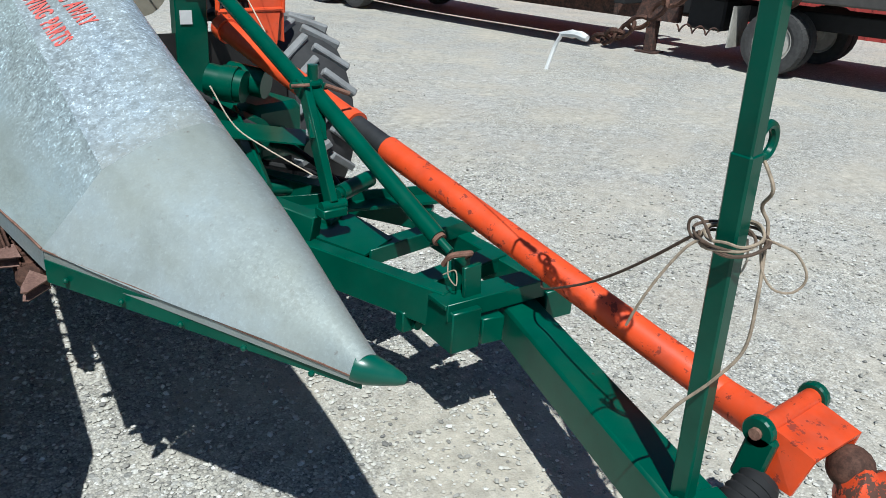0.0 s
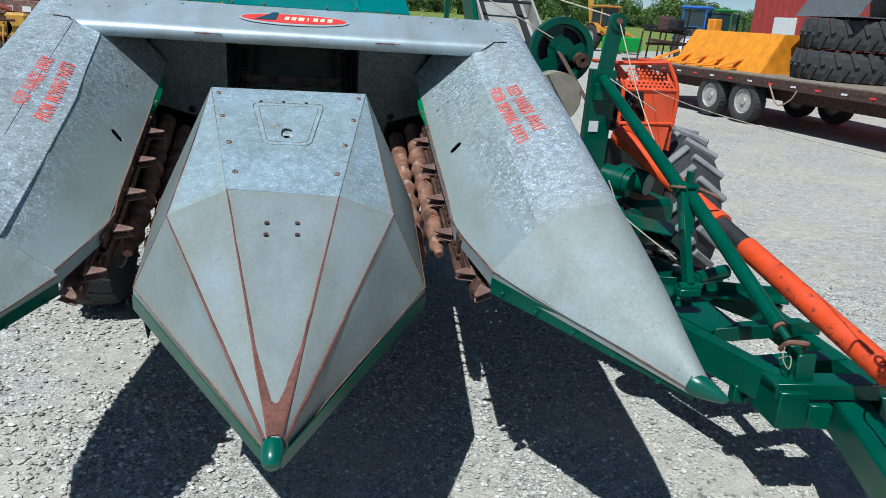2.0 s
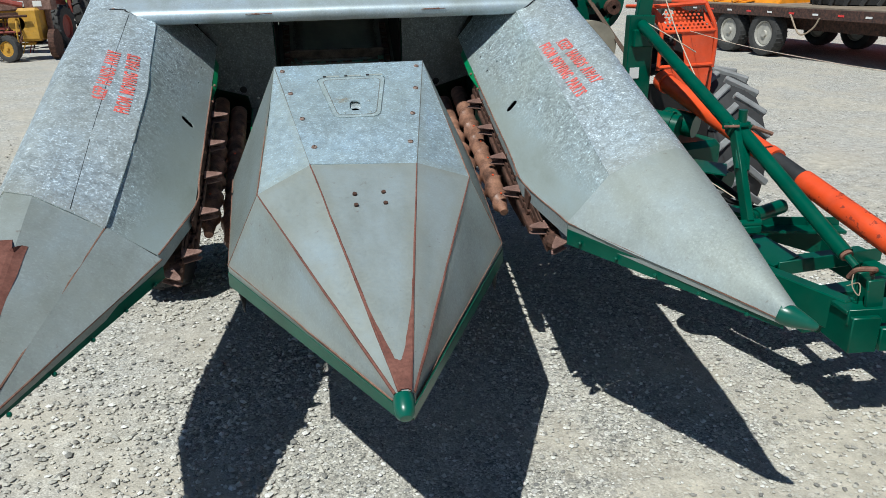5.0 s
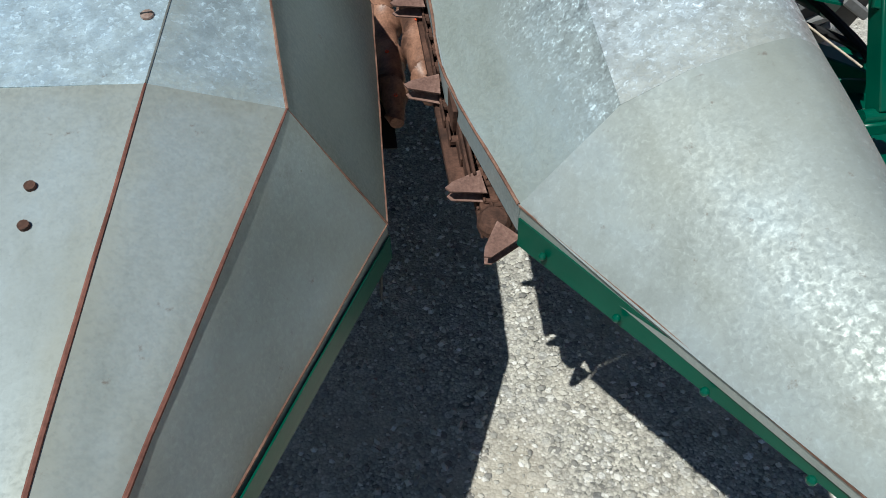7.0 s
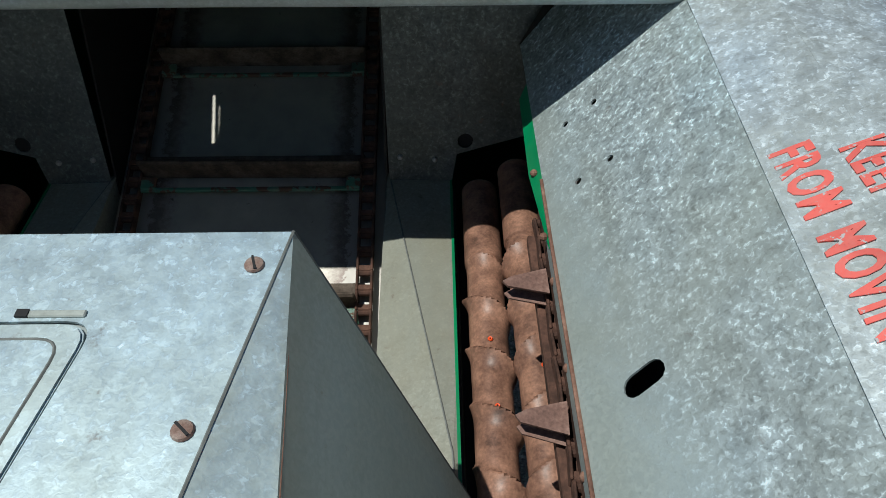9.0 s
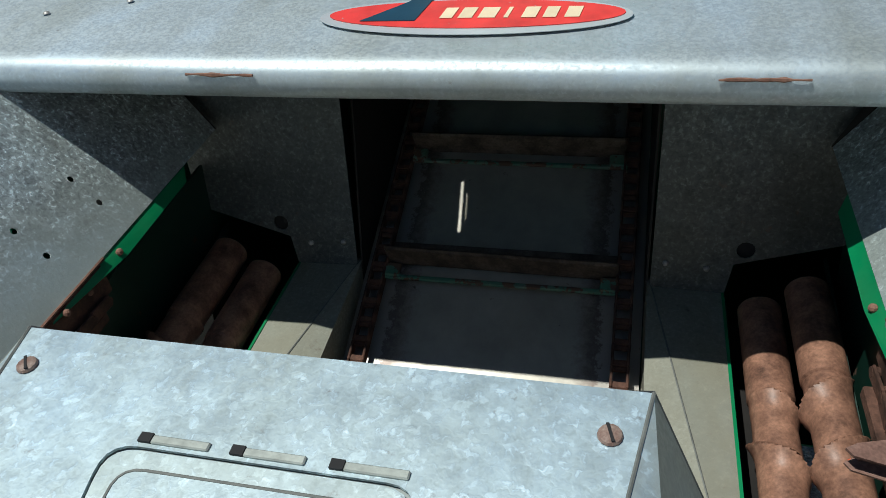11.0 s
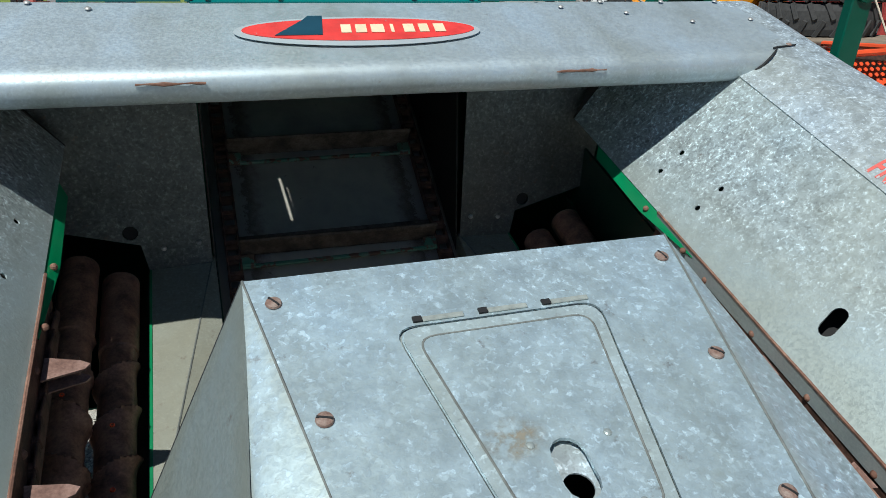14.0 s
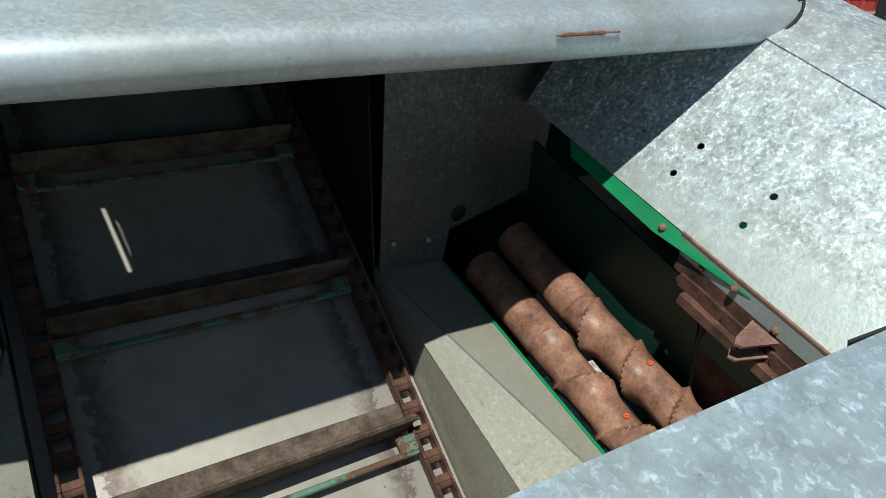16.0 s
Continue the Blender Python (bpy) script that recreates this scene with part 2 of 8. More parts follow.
BELT = belt_material()
# near-black sheet colour that stands in for shade in and behind the machine
SHADE_BLACK = plain("shade_black_steel", (0.016, 0.014, 0.013), 0.6, 0.2, 0.4, 20)
RUBBER = plain("tyre_rubber", (0.045, 0.044, 0.043), 0.85, 0.0, 0.35, 20, 0.3)
RUBBER_GREY = plain("grey_tyre_wall", (0.035, 0.035, 0.036), 0.85, 0.0, 0.3, 16, 0.3)
RUBBER_DUSTY = plain("dusty_tyre_rubber", (0.23, 0.235, 0.235), 0.9, 0.0, 0.3, 14, 0.3)
RIM = plain("pale_wheel_rim", (0.42, 0.40, 0.355), 0.55, 0.1, 0.35, 9)
RED = painted("red_sticker_ink", (0.72, 0.045, 0.04), 0.5, 0.25, (0.42, 0.44, 0.44), 0.05, scale=3)
RED_INK = painted("faded_red_lettering", (0.66, 0.115, 0.095), 0.5, 0.75, (0.42, 0.40, 0.40), 0.25, scale=3)
NAVY = plain("dark_blue_ink", (0.012, 0.05, 0.085), 0.4)
PALE_INK = plain("silver_ink", (0.62, 0.66, 0.68), 0.35, 0.4, 0.08)
CREAM = plain("cream_ink", (0.75, 0.62, 0.42), 0.5)
WHITE = plain("white_paint", (0.72, 0.72, 0.70), 0.5, 0, 0.12)
ROPE = plain("weathered_rope", (0.32, 0.25, 0.18), 0.9, 0, 0.4, 60, 0.5)
ROPE_PALE = plain("pale_twine", (0.62, 0.52, 0.40), 0.9, 0, 0.3, 60, 0.5)
ROPE_DARK = plain("dark_cord", (0.10, 0.065, 0.045), 0.85, 0, 0.4, 60, 0.4)
SCREW = rusty("rusty_screw", (0.20, 0.125, 0.10), (0.29, 0.22, 0.185), (0.12, 0.07, 0.05), 0.55, 4)
HINGE = plain("dull_hinge_steel", (0.37, 0.40, 0.37), 0.6, 0.4, 0.35, 60)
# dark line colour that draws the shade along joints and grooves
JOINT = plain("shaded_sheet_joint", (0.15, 0.158, 0.148), 0.8, 0.1, 0.4, 40)
RIVET = plain("rivet_steel", (0.38, 0.375, 0.36), 0.5, 0.5, 0.3, 90)
YELLOW = painted("yellow_enamel", (0.80, 0.29, 0.014), 0.45, 0.15, dust=0.1)
YELLOW_OLD = painted("old_yellow_paint", (0.52, 0.28, 0.028), 0.6, 0.55, (0.16, 0.08, 0.04), 0.2)
RED_OLD = painted("old_red_paint", (0.28, 0.045, 0.03), 0.6, 0.45, (0.12, 0.06, 0.04), 0.25)
BLUE = painted("blue_enamel", (0.02, 0.13, 0.48), 0.4, 0.1)
BARN = painted("barn_red_steel", (0.36, 0.042, 0.035), 0.5, 0.0, dust=0.08)


# ---------------------------------------------------------------- mesh helpers
def part(name, bm, material, parent, label="", smooth=False):
    me = bpy.data.meshes.new(name)
    bm.normal_update()
    bm.to_mesh(me)
    bm.free()
    if smooth:
        me.shade_smooth()
        me.set_sharp_from_angle(angle=radians(38))
    for mt in (material if isinstance(material, (list, tuple)) else (material,)):
        me.materials.append(mt)
    ob = new(name, me)
    ob.parent = parent
    return tagged(ob, label)


def thing(name, label, category, at=(0, 0, 0), group="", kind=""):
    ob = new(name)
    ob.empty_display_size = 0.1
    ob.location = at
    return tagged(ob, label, category, group, kind)


def put_in(ob, parent):
    """Hang a mesh that was modelled in world space under an Empty without moving it."""
    ob.parent = parent
    ob.matrix_parent_inverse = Matrix.Translation(parent.location).inverted()
    return ob


def wpart(name, bm, material, parent, label="", smooth=False):
    """A part whose mesh is in world space (its parent may be an Empty or such a part)."""
    ob = part(name, bm, material, None, label, smooth)
    if parent is not None:
        ob.parent = parent
        if parent.type == "EMPTY":
            ob.matrix_parent_inverse = Matrix.Translation(parent.location).inverted()
    return ob


def block(bm, size, m=None, bevel=0.0):
    r = bmesh.ops.create_cube(bm, size=1.0, matrix=(m or Matrix()) @ Matrix.Diagonal((*size, 1)))
    if bevel:
        es = list({e for v in r["verts"] for e in v.link_edges})
        bmesh.ops.bevel(bm, geom=es, offset=bevel, segments=1, affect="EDGES")
    return bm


def along(p0, p1):
    p0, p1 = Vector(p0), Vector(p1)
    d = p1 - p0
    return Matrix.Translation((p0 + p1) / 2) @ d.to_track_quat("Z", "Y").to_matrix().to_4x4(), d.length


def rod(bm, p0, p1, r, seg=16, r2=None):
    m, ln = along(p0, p1)
    bmesh.ops.create_cone(bm, cap_ends=True, segments=seg, radius1=r, radius2=r if r2 is None else r2, depth=ln, matrix=m)
    return bm


def beam(bm, p0, p1, w, h, bevel=0.004, up=(0, 0, 1)):
    """A box of width w and height h from p0 to p1, its height towards up."""
    p0, p1, up = Vector(p0), Vector(p1), Vector(up)
    z = (p1 - p0).normalized()
    x = up.cross(z).normalized()
    y = z.cross(x)
    m = Matrix((x, y, z)).transposed().to_4x4()
    m.translation = (p0 + p1) / 2
    return block(bm, (w, h, (p1 - p0).length), m, bevel)


def sheet(bm, verts, faces, thick=0.003, mat=0, wear=None):
    """A bent plate: the faces and a back a plate's thickness behind them; wear says how rubbed each vertex is."""
    f0 = set(bm.faces)
    lay = (bm.verts.layers.float.get("wear") or bm.verts.layers.float.new("wear")) if wear else None
    vs = [bm.verts.new(v) for v in verts]
    for v, w in zip(vs, wear or ()):
        v[lay] = w
    for f in faces:
        try:
            bm.faces.new([vs[i] for i in f]).material_index = mat
        except ValueError:
            pass
    got = [f for f in bm.faces if f not in f0]
    bm.normal_update()
    if thick:
        bmesh.ops.solidify(bm, geom=got, thickness=thick)
    return bm


def sweep(bm, pts, r, seg=8, closed=False, cap=True):
    """A round cord along the points."""
    pts = [Vector(p) for p in pts]
    n = len(pts)
    rings, last = [], None
    for i, p in enumerate(pts):
        a = pts[i - 1] if (i or closed) else p
        b = pts[(i + 1) % n] if (i < n - 1 or closed) else p
        t = (b - a).normalized()
        side = last if last is not None else (Vector((0, 0, 1)) if abs(t.z) < 0.9 else Vector((1, 0, 0)))
        side = (side - t * side.dot(t)).normalized()
        last = side
        up = t.cross(side)
        rr = r[i] if isinstance(r, (list, tuple)) else r
        rings.append([bm.verts.new(p + side * (math.cos(k * 2 * math.pi / seg) * rr) + up * (math.sin(k * 2 * math.pi / seg) * rr)) for k in range(seg)])
    for i in range(n if closed else n - 1):
        a, b = rings[i], rings[(i + 1) % n]
        for k in range(seg):
            bm.faces.new((a[k], a[(k + 1) % seg], b[(k + 1) % seg], b[k]))
    if cap and not closed:
        bm.faces.new(rings[0][::-1])
        bm.faces.new(rings[-1])
    return bm


def curve_pts(ctrl, steps=8):
    """A smooth line through the control points."""
    c = [Vector(p) for p in ctrl]
    c = [2 * c[0] - c[1]] + c + [2 * c[-1] - c[-2]]
    out = []
    for i in range(1, len(c) - 2):
        a, b, d, e = c[i - 1:i + 3]
        for k in range(steps):
            t = k / steps
            out.append(0.5 * ((2 * b) + (d - a) * t + (2 * a - 5 * b + 4 * d - e) * t * t + (3 * b - a - 3 * d + e) * t ** 3))
    out.append(c[-2])
    return out


def lathe(bm, prof, m=None, seg=32):
    """Turn (radius, height) pairs round the z axis."""
    m = m or Matrix()
    rings = []
    for r, h in prof:
        rings.append([bm.verts.new(m @ Vector((r * math.cos(2 * math.pi * k / seg), r * math.sin(2 * math.pi * k / seg), h))) for k in range(seg)])
    for a, b in zip(rings, rings[1:]):
        for k in range(seg):
            bm.faces.new((a[k], a[(k + 1) % seg], b[(k + 1) % seg], b[k]))
    return bm


def holed(bm, outline, holes, m, thick=0.003, mat=0):
    """A flat plate: a 2D outline with holes cut through it, laid into space by the matrix m."""
    f0 = set(bm.faces)
    edges = []
    for loop in [outline] + holes:
        vs = [bm.verts.new(m @ Vector((x, y, 0))) for x, y in loop]
        edges += [bm.edges.new((vs[i], vs[(i + 1) % len(vs)])) for i in range(len(vs))]
    bmesh.ops.triangle_fill(bm, edges=edges, use_beauty=True)
    got = [f for f in bm.faces if f not in f0]
    bm.normal_update()
    up = m.to_3x3() @ Vector((0, 0, 1))
    for f in got:
        f.material_index = mat
        if f.normal.dot(up) < 0:
            f.normal_flip()
    if thick:
        bmesh.ops.solidify(bm, geom=got, thickness=thick)
    return bm


def ngon(cx, cy, rx, ry=None, n=14, turn=0.0):
    ry = rx if ry is None else ry
    c, s = math.cos(turn), math.sin(turn)
    out = []
    for k in range(n):
        a, b = rx * math.cos(2 * math.pi * k / n), ry * math.sin(2 * math.pi * k / n)
        out.append((cx + a * c - b * s, cy + a * s + b * c))
    return out


def slot_loop(cx, cy, ln, r, turn=0.0, n=6):
    """A stadium: a slot of length ln between its round ends' centres."""
    c, s = math.cos(turn), math.sin(turn)
    pts = []
    for side, a0 in ((1, -90), (-1, 90)):
        for k in range(n + 1):
            a = radians(a0 + 180 * k / n)
            x, y = side * ln / 2 + r * math.cos(a), r * math.sin(a)
            pts.append((cx + x * c - y * s, cy + x * s + y * c))
    return pts


def frame_on(p, u_to, v_to):
    """A matrix with its origin at p, x towards u_to and z on the side given by v_to as y."""
    p = Vector(p)
    u = (Vector(u_to) - p).normalized()
    v = Vector(v_to) - p
    v = (v - u * v.dot(u)).normalized()
    m = Matrix((u, v, u.cross(v))).transposed().to_4x4()
    m.translation = p
    return m


def uv_of(m, q):
    w = m.inverted() @ Vector(q)
    return w.x, w.y


# ---------------------------------------------------------------- ground
def gravel_material():
    """Crushed limestone: pale and dark chips of one to three centimetres, packed fines between."""
    m, nt, b = shader("limestone_gravel", 0.95, 0.0, 0.15)
    co = coords(nt)

    def chips(scale, stops):
        v = nt.nodes.new("ShaderNodeTexVoronoi")
        v.inputs["Scale"].default_value = scale
        nt.links.new(co, v.inputs["Vector"])
        s_ = nt.nodes.new("ShaderNodeSeparateColor")
        nt.links.new(v.outputs["Color"], s_.inputs[0])
        return v, s_, ramp(nt, s_.outputs[0], stops)

    v1, s1, tone = chips(140, [(0.0, (0.15, 0.148, 0.14)), (0.22, (0.35, 0.337, 0.303)), (0.62, (0.475, 0.452, 0.395)), (0.88, (0.585, 0.557, 0.49)), (1.0, (0.78, 0.765, 0.73))])
    v2, s2, big_tone = chips(36, [(0.0, (0.20, 0.198, 0.19)), (0.5, (0.46, 0.45, 0.42)), (1.0, (0.72, 0.705, 0.665))])
    v3, s3, fine_tone = chips(190, [(0.0, (0.30, 0.29, 0.265)), (0.6, (0.50, 0.475, 0.43)), (1.0, (0.66, 0.64, 0.59))])
    packed = ramp(nt, tex_noise(nt, co, 0.8, 6, 0.6), [(0.42, 0.0), (0.60, 0.9)])
    col = blend(nt, packed, tone, fine_tone)
    is_big = ramp(nt, s2.outputs[1], [(0.55, 0.0), (0.57, 1.0)])
    inside = ramp(nt, v2.outputs["Distance"], [(0.36, 1.0), (0.44, 0.0)])
    big_mask = calc(nt, "MULTIPLY", is_big, inside)
    col = blend(nt, big_mask, col, big_tone)
    # colour darkened at the chips' rims, as shade between the stones
    gap = ramp(nt, v1.outputs["Distance"], [(0.38, 1.0), (0.78, 0.70)])
    col = blend(nt, 1.0, col, gap, "MULTIPLY")
    clump = ramp(nt, tex_noise(nt, co, 13, 4, 0.7), [(0.30, 0.74), (0.70, 1.24)])
    col = blend(nt, 1.0, col, clump, "MULTIPLY")
    patch = ramp(nt, tex_noise(nt, co, 0.35, 6, 0.6), [(0.3, 0.93), (0.7, 1.16)])
    col = blend(nt, 1.0, col, patch, "MULTIPLY")
    tan = ramp(nt, tex_noise(nt, co, 1.7, 4, 0.6), [(0.44, 0.0), (0.66, 0.55)])
    col = blend(nt, tan, col, (0.46, 0.41, 0.335))
    where = nt.nodes.new("ShaderNodeSeparateXYZ")
    nt.links.new(co, where.inputs[0])
    across = calc(nt, "POWER", calc(nt, "DIVIDE", calc(nt, "SUBTRACT", where.outputs[0], 0.9), 2.0), 2.0)
    along_ = calc(nt, "POWER", calc(nt, "DIVIDE", calc(nt, "ADD", where.outputs[1], 0.9), 1.5), 2.0)
    drive = calc(nt, "SUBTRACT", 0.16, calc(nt, "MULTIPLY", calc(nt, "ADD", across, along_), 0.12))      # trodden ground before the machine
    drive = calc(nt, "MAXIMUM", drive, -0.02)
    trod = ramp(nt, calc(nt, "ADD", tex_noise(nt, co, 0.9, 6, 0.66), drive), [(0.49, 0.0), (0.64, 0.8)])
    col = blend(nt, trod, col, blend(nt, 1.0, (0.50, 0.455, 0.375), clump, "MULTIPLY"))
    nt.links.new(col, b.inputs["Base Color"])
    h = calc(nt, "ADD", calc(nt, "MULTIPLY", v1.outputs["Distance"], -0.5), calc(nt, "MULTIPLY", big_mask, 0.8))
    h = calc(nt, "ADD", h, calc(nt, "MULTIPLY", tex_noise(nt, co, 30, 5), 0.8))
    relief(nt, b, h, 0.42, 0.008)
    return m


GRAVEL = gravel_material()
bm = bmesh.new()
xs = [-400, -120, -40, -12, -5, -2.5, 0, 2.5, 5, 12, 40, 120, 400]
bm_rows = [[bm.verts.new((x, y, 0.02 * (noise.noise((x * 0.3, y * 0.3, 0)) if abs(x) > 3 and abs(y) > 4 else 0))) for x in xs]
           for y in (-60, -20, -6, -3, -1, 1, 3, 6, 12, 24, 36, 50)]
for r0, r1 in zip(bm_rows, bm_rows[1:]):
    for i in range(len(xs) - 1):
        bm.faces.new((r0[i], r0[i + 1], r1[i + 1], r1[i]))
tagged(part("ground", bm, GRAVEL, None, "", True), "pale grey limestone gravel yard, packed in places", "ground", kind="structure")

GRASS = plain("summer_grass", (0.17, 0.22, 0.035), 0.95, 0, 0.35, 0.6, 0.4)
bm = bmesh.new()
rows_ = [[bm.verts.new((x, y, z)) for x in (-900, -300, -100, 0, 100, 300, 900)] for y, z in ((50, 0.0), (80, 0.55), (110, 1.35), (180, 2.7), (420, 5.0), (1500, 8))]
for r0, r1 in zip(rows_, rows_[1:]):
    for i in range(6):
        bm.faces.new((r0[i], r0[i + 1], r1[i + 1], r1[i]))
tagged(part("meadow", bm, GRASS, None, "", True), "sunlit yellow-green mown meadow behind the yard", "meadow", kind="structure")

# loose stones near the machine, thickest where the gravel is not packed
rng = random.Random(5)
np_rng = np.random.default_rng(5)
xy = np.column_stack((np_rng.uniform(-4.6, 5.4, 330000), np_rng.uniform(-1.7, 7.5, 330000)))
near = np.clip((7.5 - xy[:, 1]) / 6.5, 0, 1) ** 1.5 * np.clip((5.4 - xy[:, 0]) / 3.0, 0, 1) * np.clip((xy[:, 0] + 4.6) / 2.0, 0, 1)
patchy = np.array([noise.noise((x * 0.6 + 3, y * 0.6, 1.3)) + 0.5 * noise.noise((x * 2.1, y * 2.1, 7.3)) for x, y in xy])
chance = near * np.clip(0.42 + 0.9 * patchy + np.where(xy[:, 0] < -0.2, 0.30, -0.05), 0.05, 1.0)
xy = xy[np_rng.random(len(xy)) < chance]
n = len(xy)
TOP = np.array([(0.1, 0.05, 1.0), (0.9, 0, 0.35), (0.28, 0.85, 0.3), (-0.72, 0.53, 0.45), (-0.72, -0.53, 0.3), (0.28, -0.85, 0.4), (0, 0, -0.6)])
ICO_F = np.array([(0, 1, 2), (0, 2, 3), (0, 3, 4), (0, 4, 5), (0, 5, 1), (6, 2, 1), (6, 3, 2), (6, 4, 3), (6, 5, 4), (6, 1, 5)])
size = ((0.0035 + 0.0085 * np_rng.random(n) ** 2.2) * np.where(xy[:, 0] < -0.2, 1.3, 1.0))[:, None]
v = TOP[None] * np_rng.uniform(0.8, 1.2, (n, 7, 3)) * np.stack((size * np_rng.uniform(0.85, 1.4, (n, 1)), size * np_rng.uniform(0.7, 1.1, (n, 1)), size * np_rng.uniform(0.55, 1.0, (n, 1))), 2)
ang = np_rng.uniform(0, 6.283, (n, 1))
verts = np.stack((v[..., 0] * np.cos(ang) - v[..., 1] * np.sin(ang) + xy[:, :1], v[..., 0] * np.sin(ang) + v[..., 1] * np.cos(ang) + xy[:, 1:], v[..., 2] + size * 0.25), 2).reshape(-1, 3)
faces = (ICO_F[None] + 7 * np.arange(n)[:, None, None]).reshape(-1, 3)
me = bpy.data.meshes.new("loose_stones")
me.from_pydata(verts.tolist(), [], faces.tolist())


def stone_material():
    m, nt, b = shader("loose_limestone", 0.9, 0.0, 0.2)
    geo = nt.nodes.new("ShaderNodeNewGeometry")
    col = ramp(nt, geo.outputs["Random Per Island"], [(0.0, (0.20, 0.193, 0.178)), (0.3, (0.43, 0.412, 0.365)), (0.75, (0.55, 0.522, 0.455)), (1.0, (0.72, 0.705, 0.665))])
    nt.links.new(col, b.inputs["Base Color"])
    return m


me.materials.append(stone_material())
tagged(new("loose_stones", me), "loose angular limestone chips scattered over the gravel", "stones", kind="stuff")

# ---------------------------------------------------------------- the corn picker
picker = thing("corn_picker", "two-row pull-type corn picker with galvanised dividers and green frame on gravel", "corn picker")

# --- centre divider -------------------------------------------------------
CB, CF, CO = Vector((0.260, 1.008, 1.263)), Vector((0.147, 0.413, 1.040)), Vector((0.304, 0.418, 0.986))
CW, CM, TIP = Vector((0.416, 0.462, 0.750)), Vector((0.447, 1.035, 0.864)), Vector((-0.002, -0.350, 0.760))
TOPSLOPE = (CB.z - CF.z) / (CB.y - CF.y)


BENT = [(CF, Vector((-0.013, 0.027, 0.007))), (CO, Vector((-0.009, -0.030, -0.002))), (CW, Vector((-0.011, 0.0, 0.0)))]     # how the other side differs


def mx(v):
    off = next((o for own, o in BENT if (v - own).length < 0.09), Vector())
    return Vector((-v.x, v.y, v.z)) + off


CFL = mx(CF)


divider = None


def dent(p, k=0.004, f=3.0):
    """Small waves of thin sheet metal."""
    return Vector(p) + Vector((noise.noise((p[0] * f, p[1] * f, p[2] * f)), noise.noise((p[0] * f + 9, p[1] * f, p[2] * f)), noise.noise((p[0] * f, p[1] * f + 7, p[2] * f)))) * k


def skin(bm, a, b, c, d, nu=8, nv=8, thick=0.0025, wave=0.004, mat=0):
    """A four-sided sheet a-b-c-d, slightly wavy."""
    a, b, c, d = (Vector(p) for p in (a, b, c, d))
    grid = []
    for i in range(nu + 1):
        u = i / nu
        row = []
        for j in range(nv + 1):
            v = j / nv
            p = (a * (1 - u) + b * u) * (1 - v) + (d * (1 - u) + c * u) * v
            k = wave * min(1, 6 * u * (1 - u)) * min(1, 6 * v * (1 - v))
            row.append(dent(p, k))
        grid.append(row)
    vs = [p for row in grid for p in row]
    n = nv + 1
    fs = [(i * n + j, (i + 1) * n + j, (i + 1) * n + j + 1, i * n + j + 1) for i in range(nu) for j in range(nv)]
    wear = []
    for i in range(nu + 1):
        for j in range(nv + 1):
            p = grid[i][j]
            gap = min((p - grid[0][j]).length, (p - grid[nu][j]).length, (p - grid[i][0]).length, (p - grid[i][nv]).length)
            wear.append(max(0.0, 1 - gap / 0.055))
    return sheet(bm, vs, fs, thick, mat, wear)


bm = bmesh.new()
slope_len = math.hypot(CB.y - CF.y, CB.z - CF.z)


mtop = Matrix((Vector((1, 0, 0)), -Vector((0, CF.y - CB.y, CF.z - CB.z)).normalized(), Vector((1, 0, 0)).cross(-Vector((0, CF.y - CB.y, CF.z - CB.z)).normalized()))).transposed().to_4x4()
mtop.translation = Vector((0, CB.y, CB.z))


def round_poly(corners, r, n=5):
    """A polygon with its corners rounded off."""
    out = []
    k = len(corners)
    for i in range(k):
        p, a, b_ = Vector(corners[i]), Vector(corners[i - 1]), Vector(corners[(i + 1) % k])
        p0, p1 = p + (a - p).normalized() * r, p + (b_ - p).normalized() * r
        for j in range(n + 1):
            t_ = j / n
            q = p0 * (1 - t_) ** 2 + p * (2 * t_ * (1 - t_)) + p1 * t_ ** 2
            out.append((q.x, q.y))
    return out


hatch = round_poly([(-0.121, -0.097), (-0.074, -0.366), (0.071, -0.366), (0.117, -0.097)], 0.026)
outline = [(-0.260, 0.0), (0.260, 0.0), (CF.x, -slope_len), (CFL.x, -math.hypot(CB.y - CFL.y, CB.z - CFL.z))]
holed(bm, outline, [hatch], mtop, 0.0025)
divider = wpart("centre_divider_top", bm, GALV_TOP, picker, "flat galvanised top panel with an access hatch")

bm = bmesh.new()
hm = mtop @ Matrix.Translation((0, 0, -0.0012))
inset = [(x * 0.979, (y + 0.232) * 0.984 - 0.232) for x, y in hatch]
holed(bm, inset, [slot_loop(-0.004, -0.292, 0.030, 0.017, radians(90))], hm, 0.002)
holed(bm, [(x * 0.82, (y + 0.232) * 0.86 - 0.232) for x, y in hatch], [slot_loop(-0.004, -0.292, 0.030, 0.017, radians(90))], mtop @ Matrix.Translation((0, 0, 0.0012)), 0.0023)
hatch_bm = bm
# unseen ring under the hatch gap, added to stop sun leaking through
bm = bmesh.new()
holed(bm, [(x * 1.08, (y + 0.232) * 1.06 - 0.232) for x, y in hatch], [[(x * 0.90, (y + 0.232) * 0.93 - 0.232) for x, y in hatch]], mtop @ Matrix.Translation((0, 0, -0.0046)), 0.002)
wpart("hatch_light_stop", bm, GALV_DULL, divider)
bm = hatch_bm
hatchob = wpart("hatch_door", bm, GALV_TOP, divider, "pressed trapezoid hatch door with a finger hole")
inner_ = [(x * 0.82, (y + 0.232) * 0.86 - 0.232) for x, y in hatch]
bm = bmesh.new()
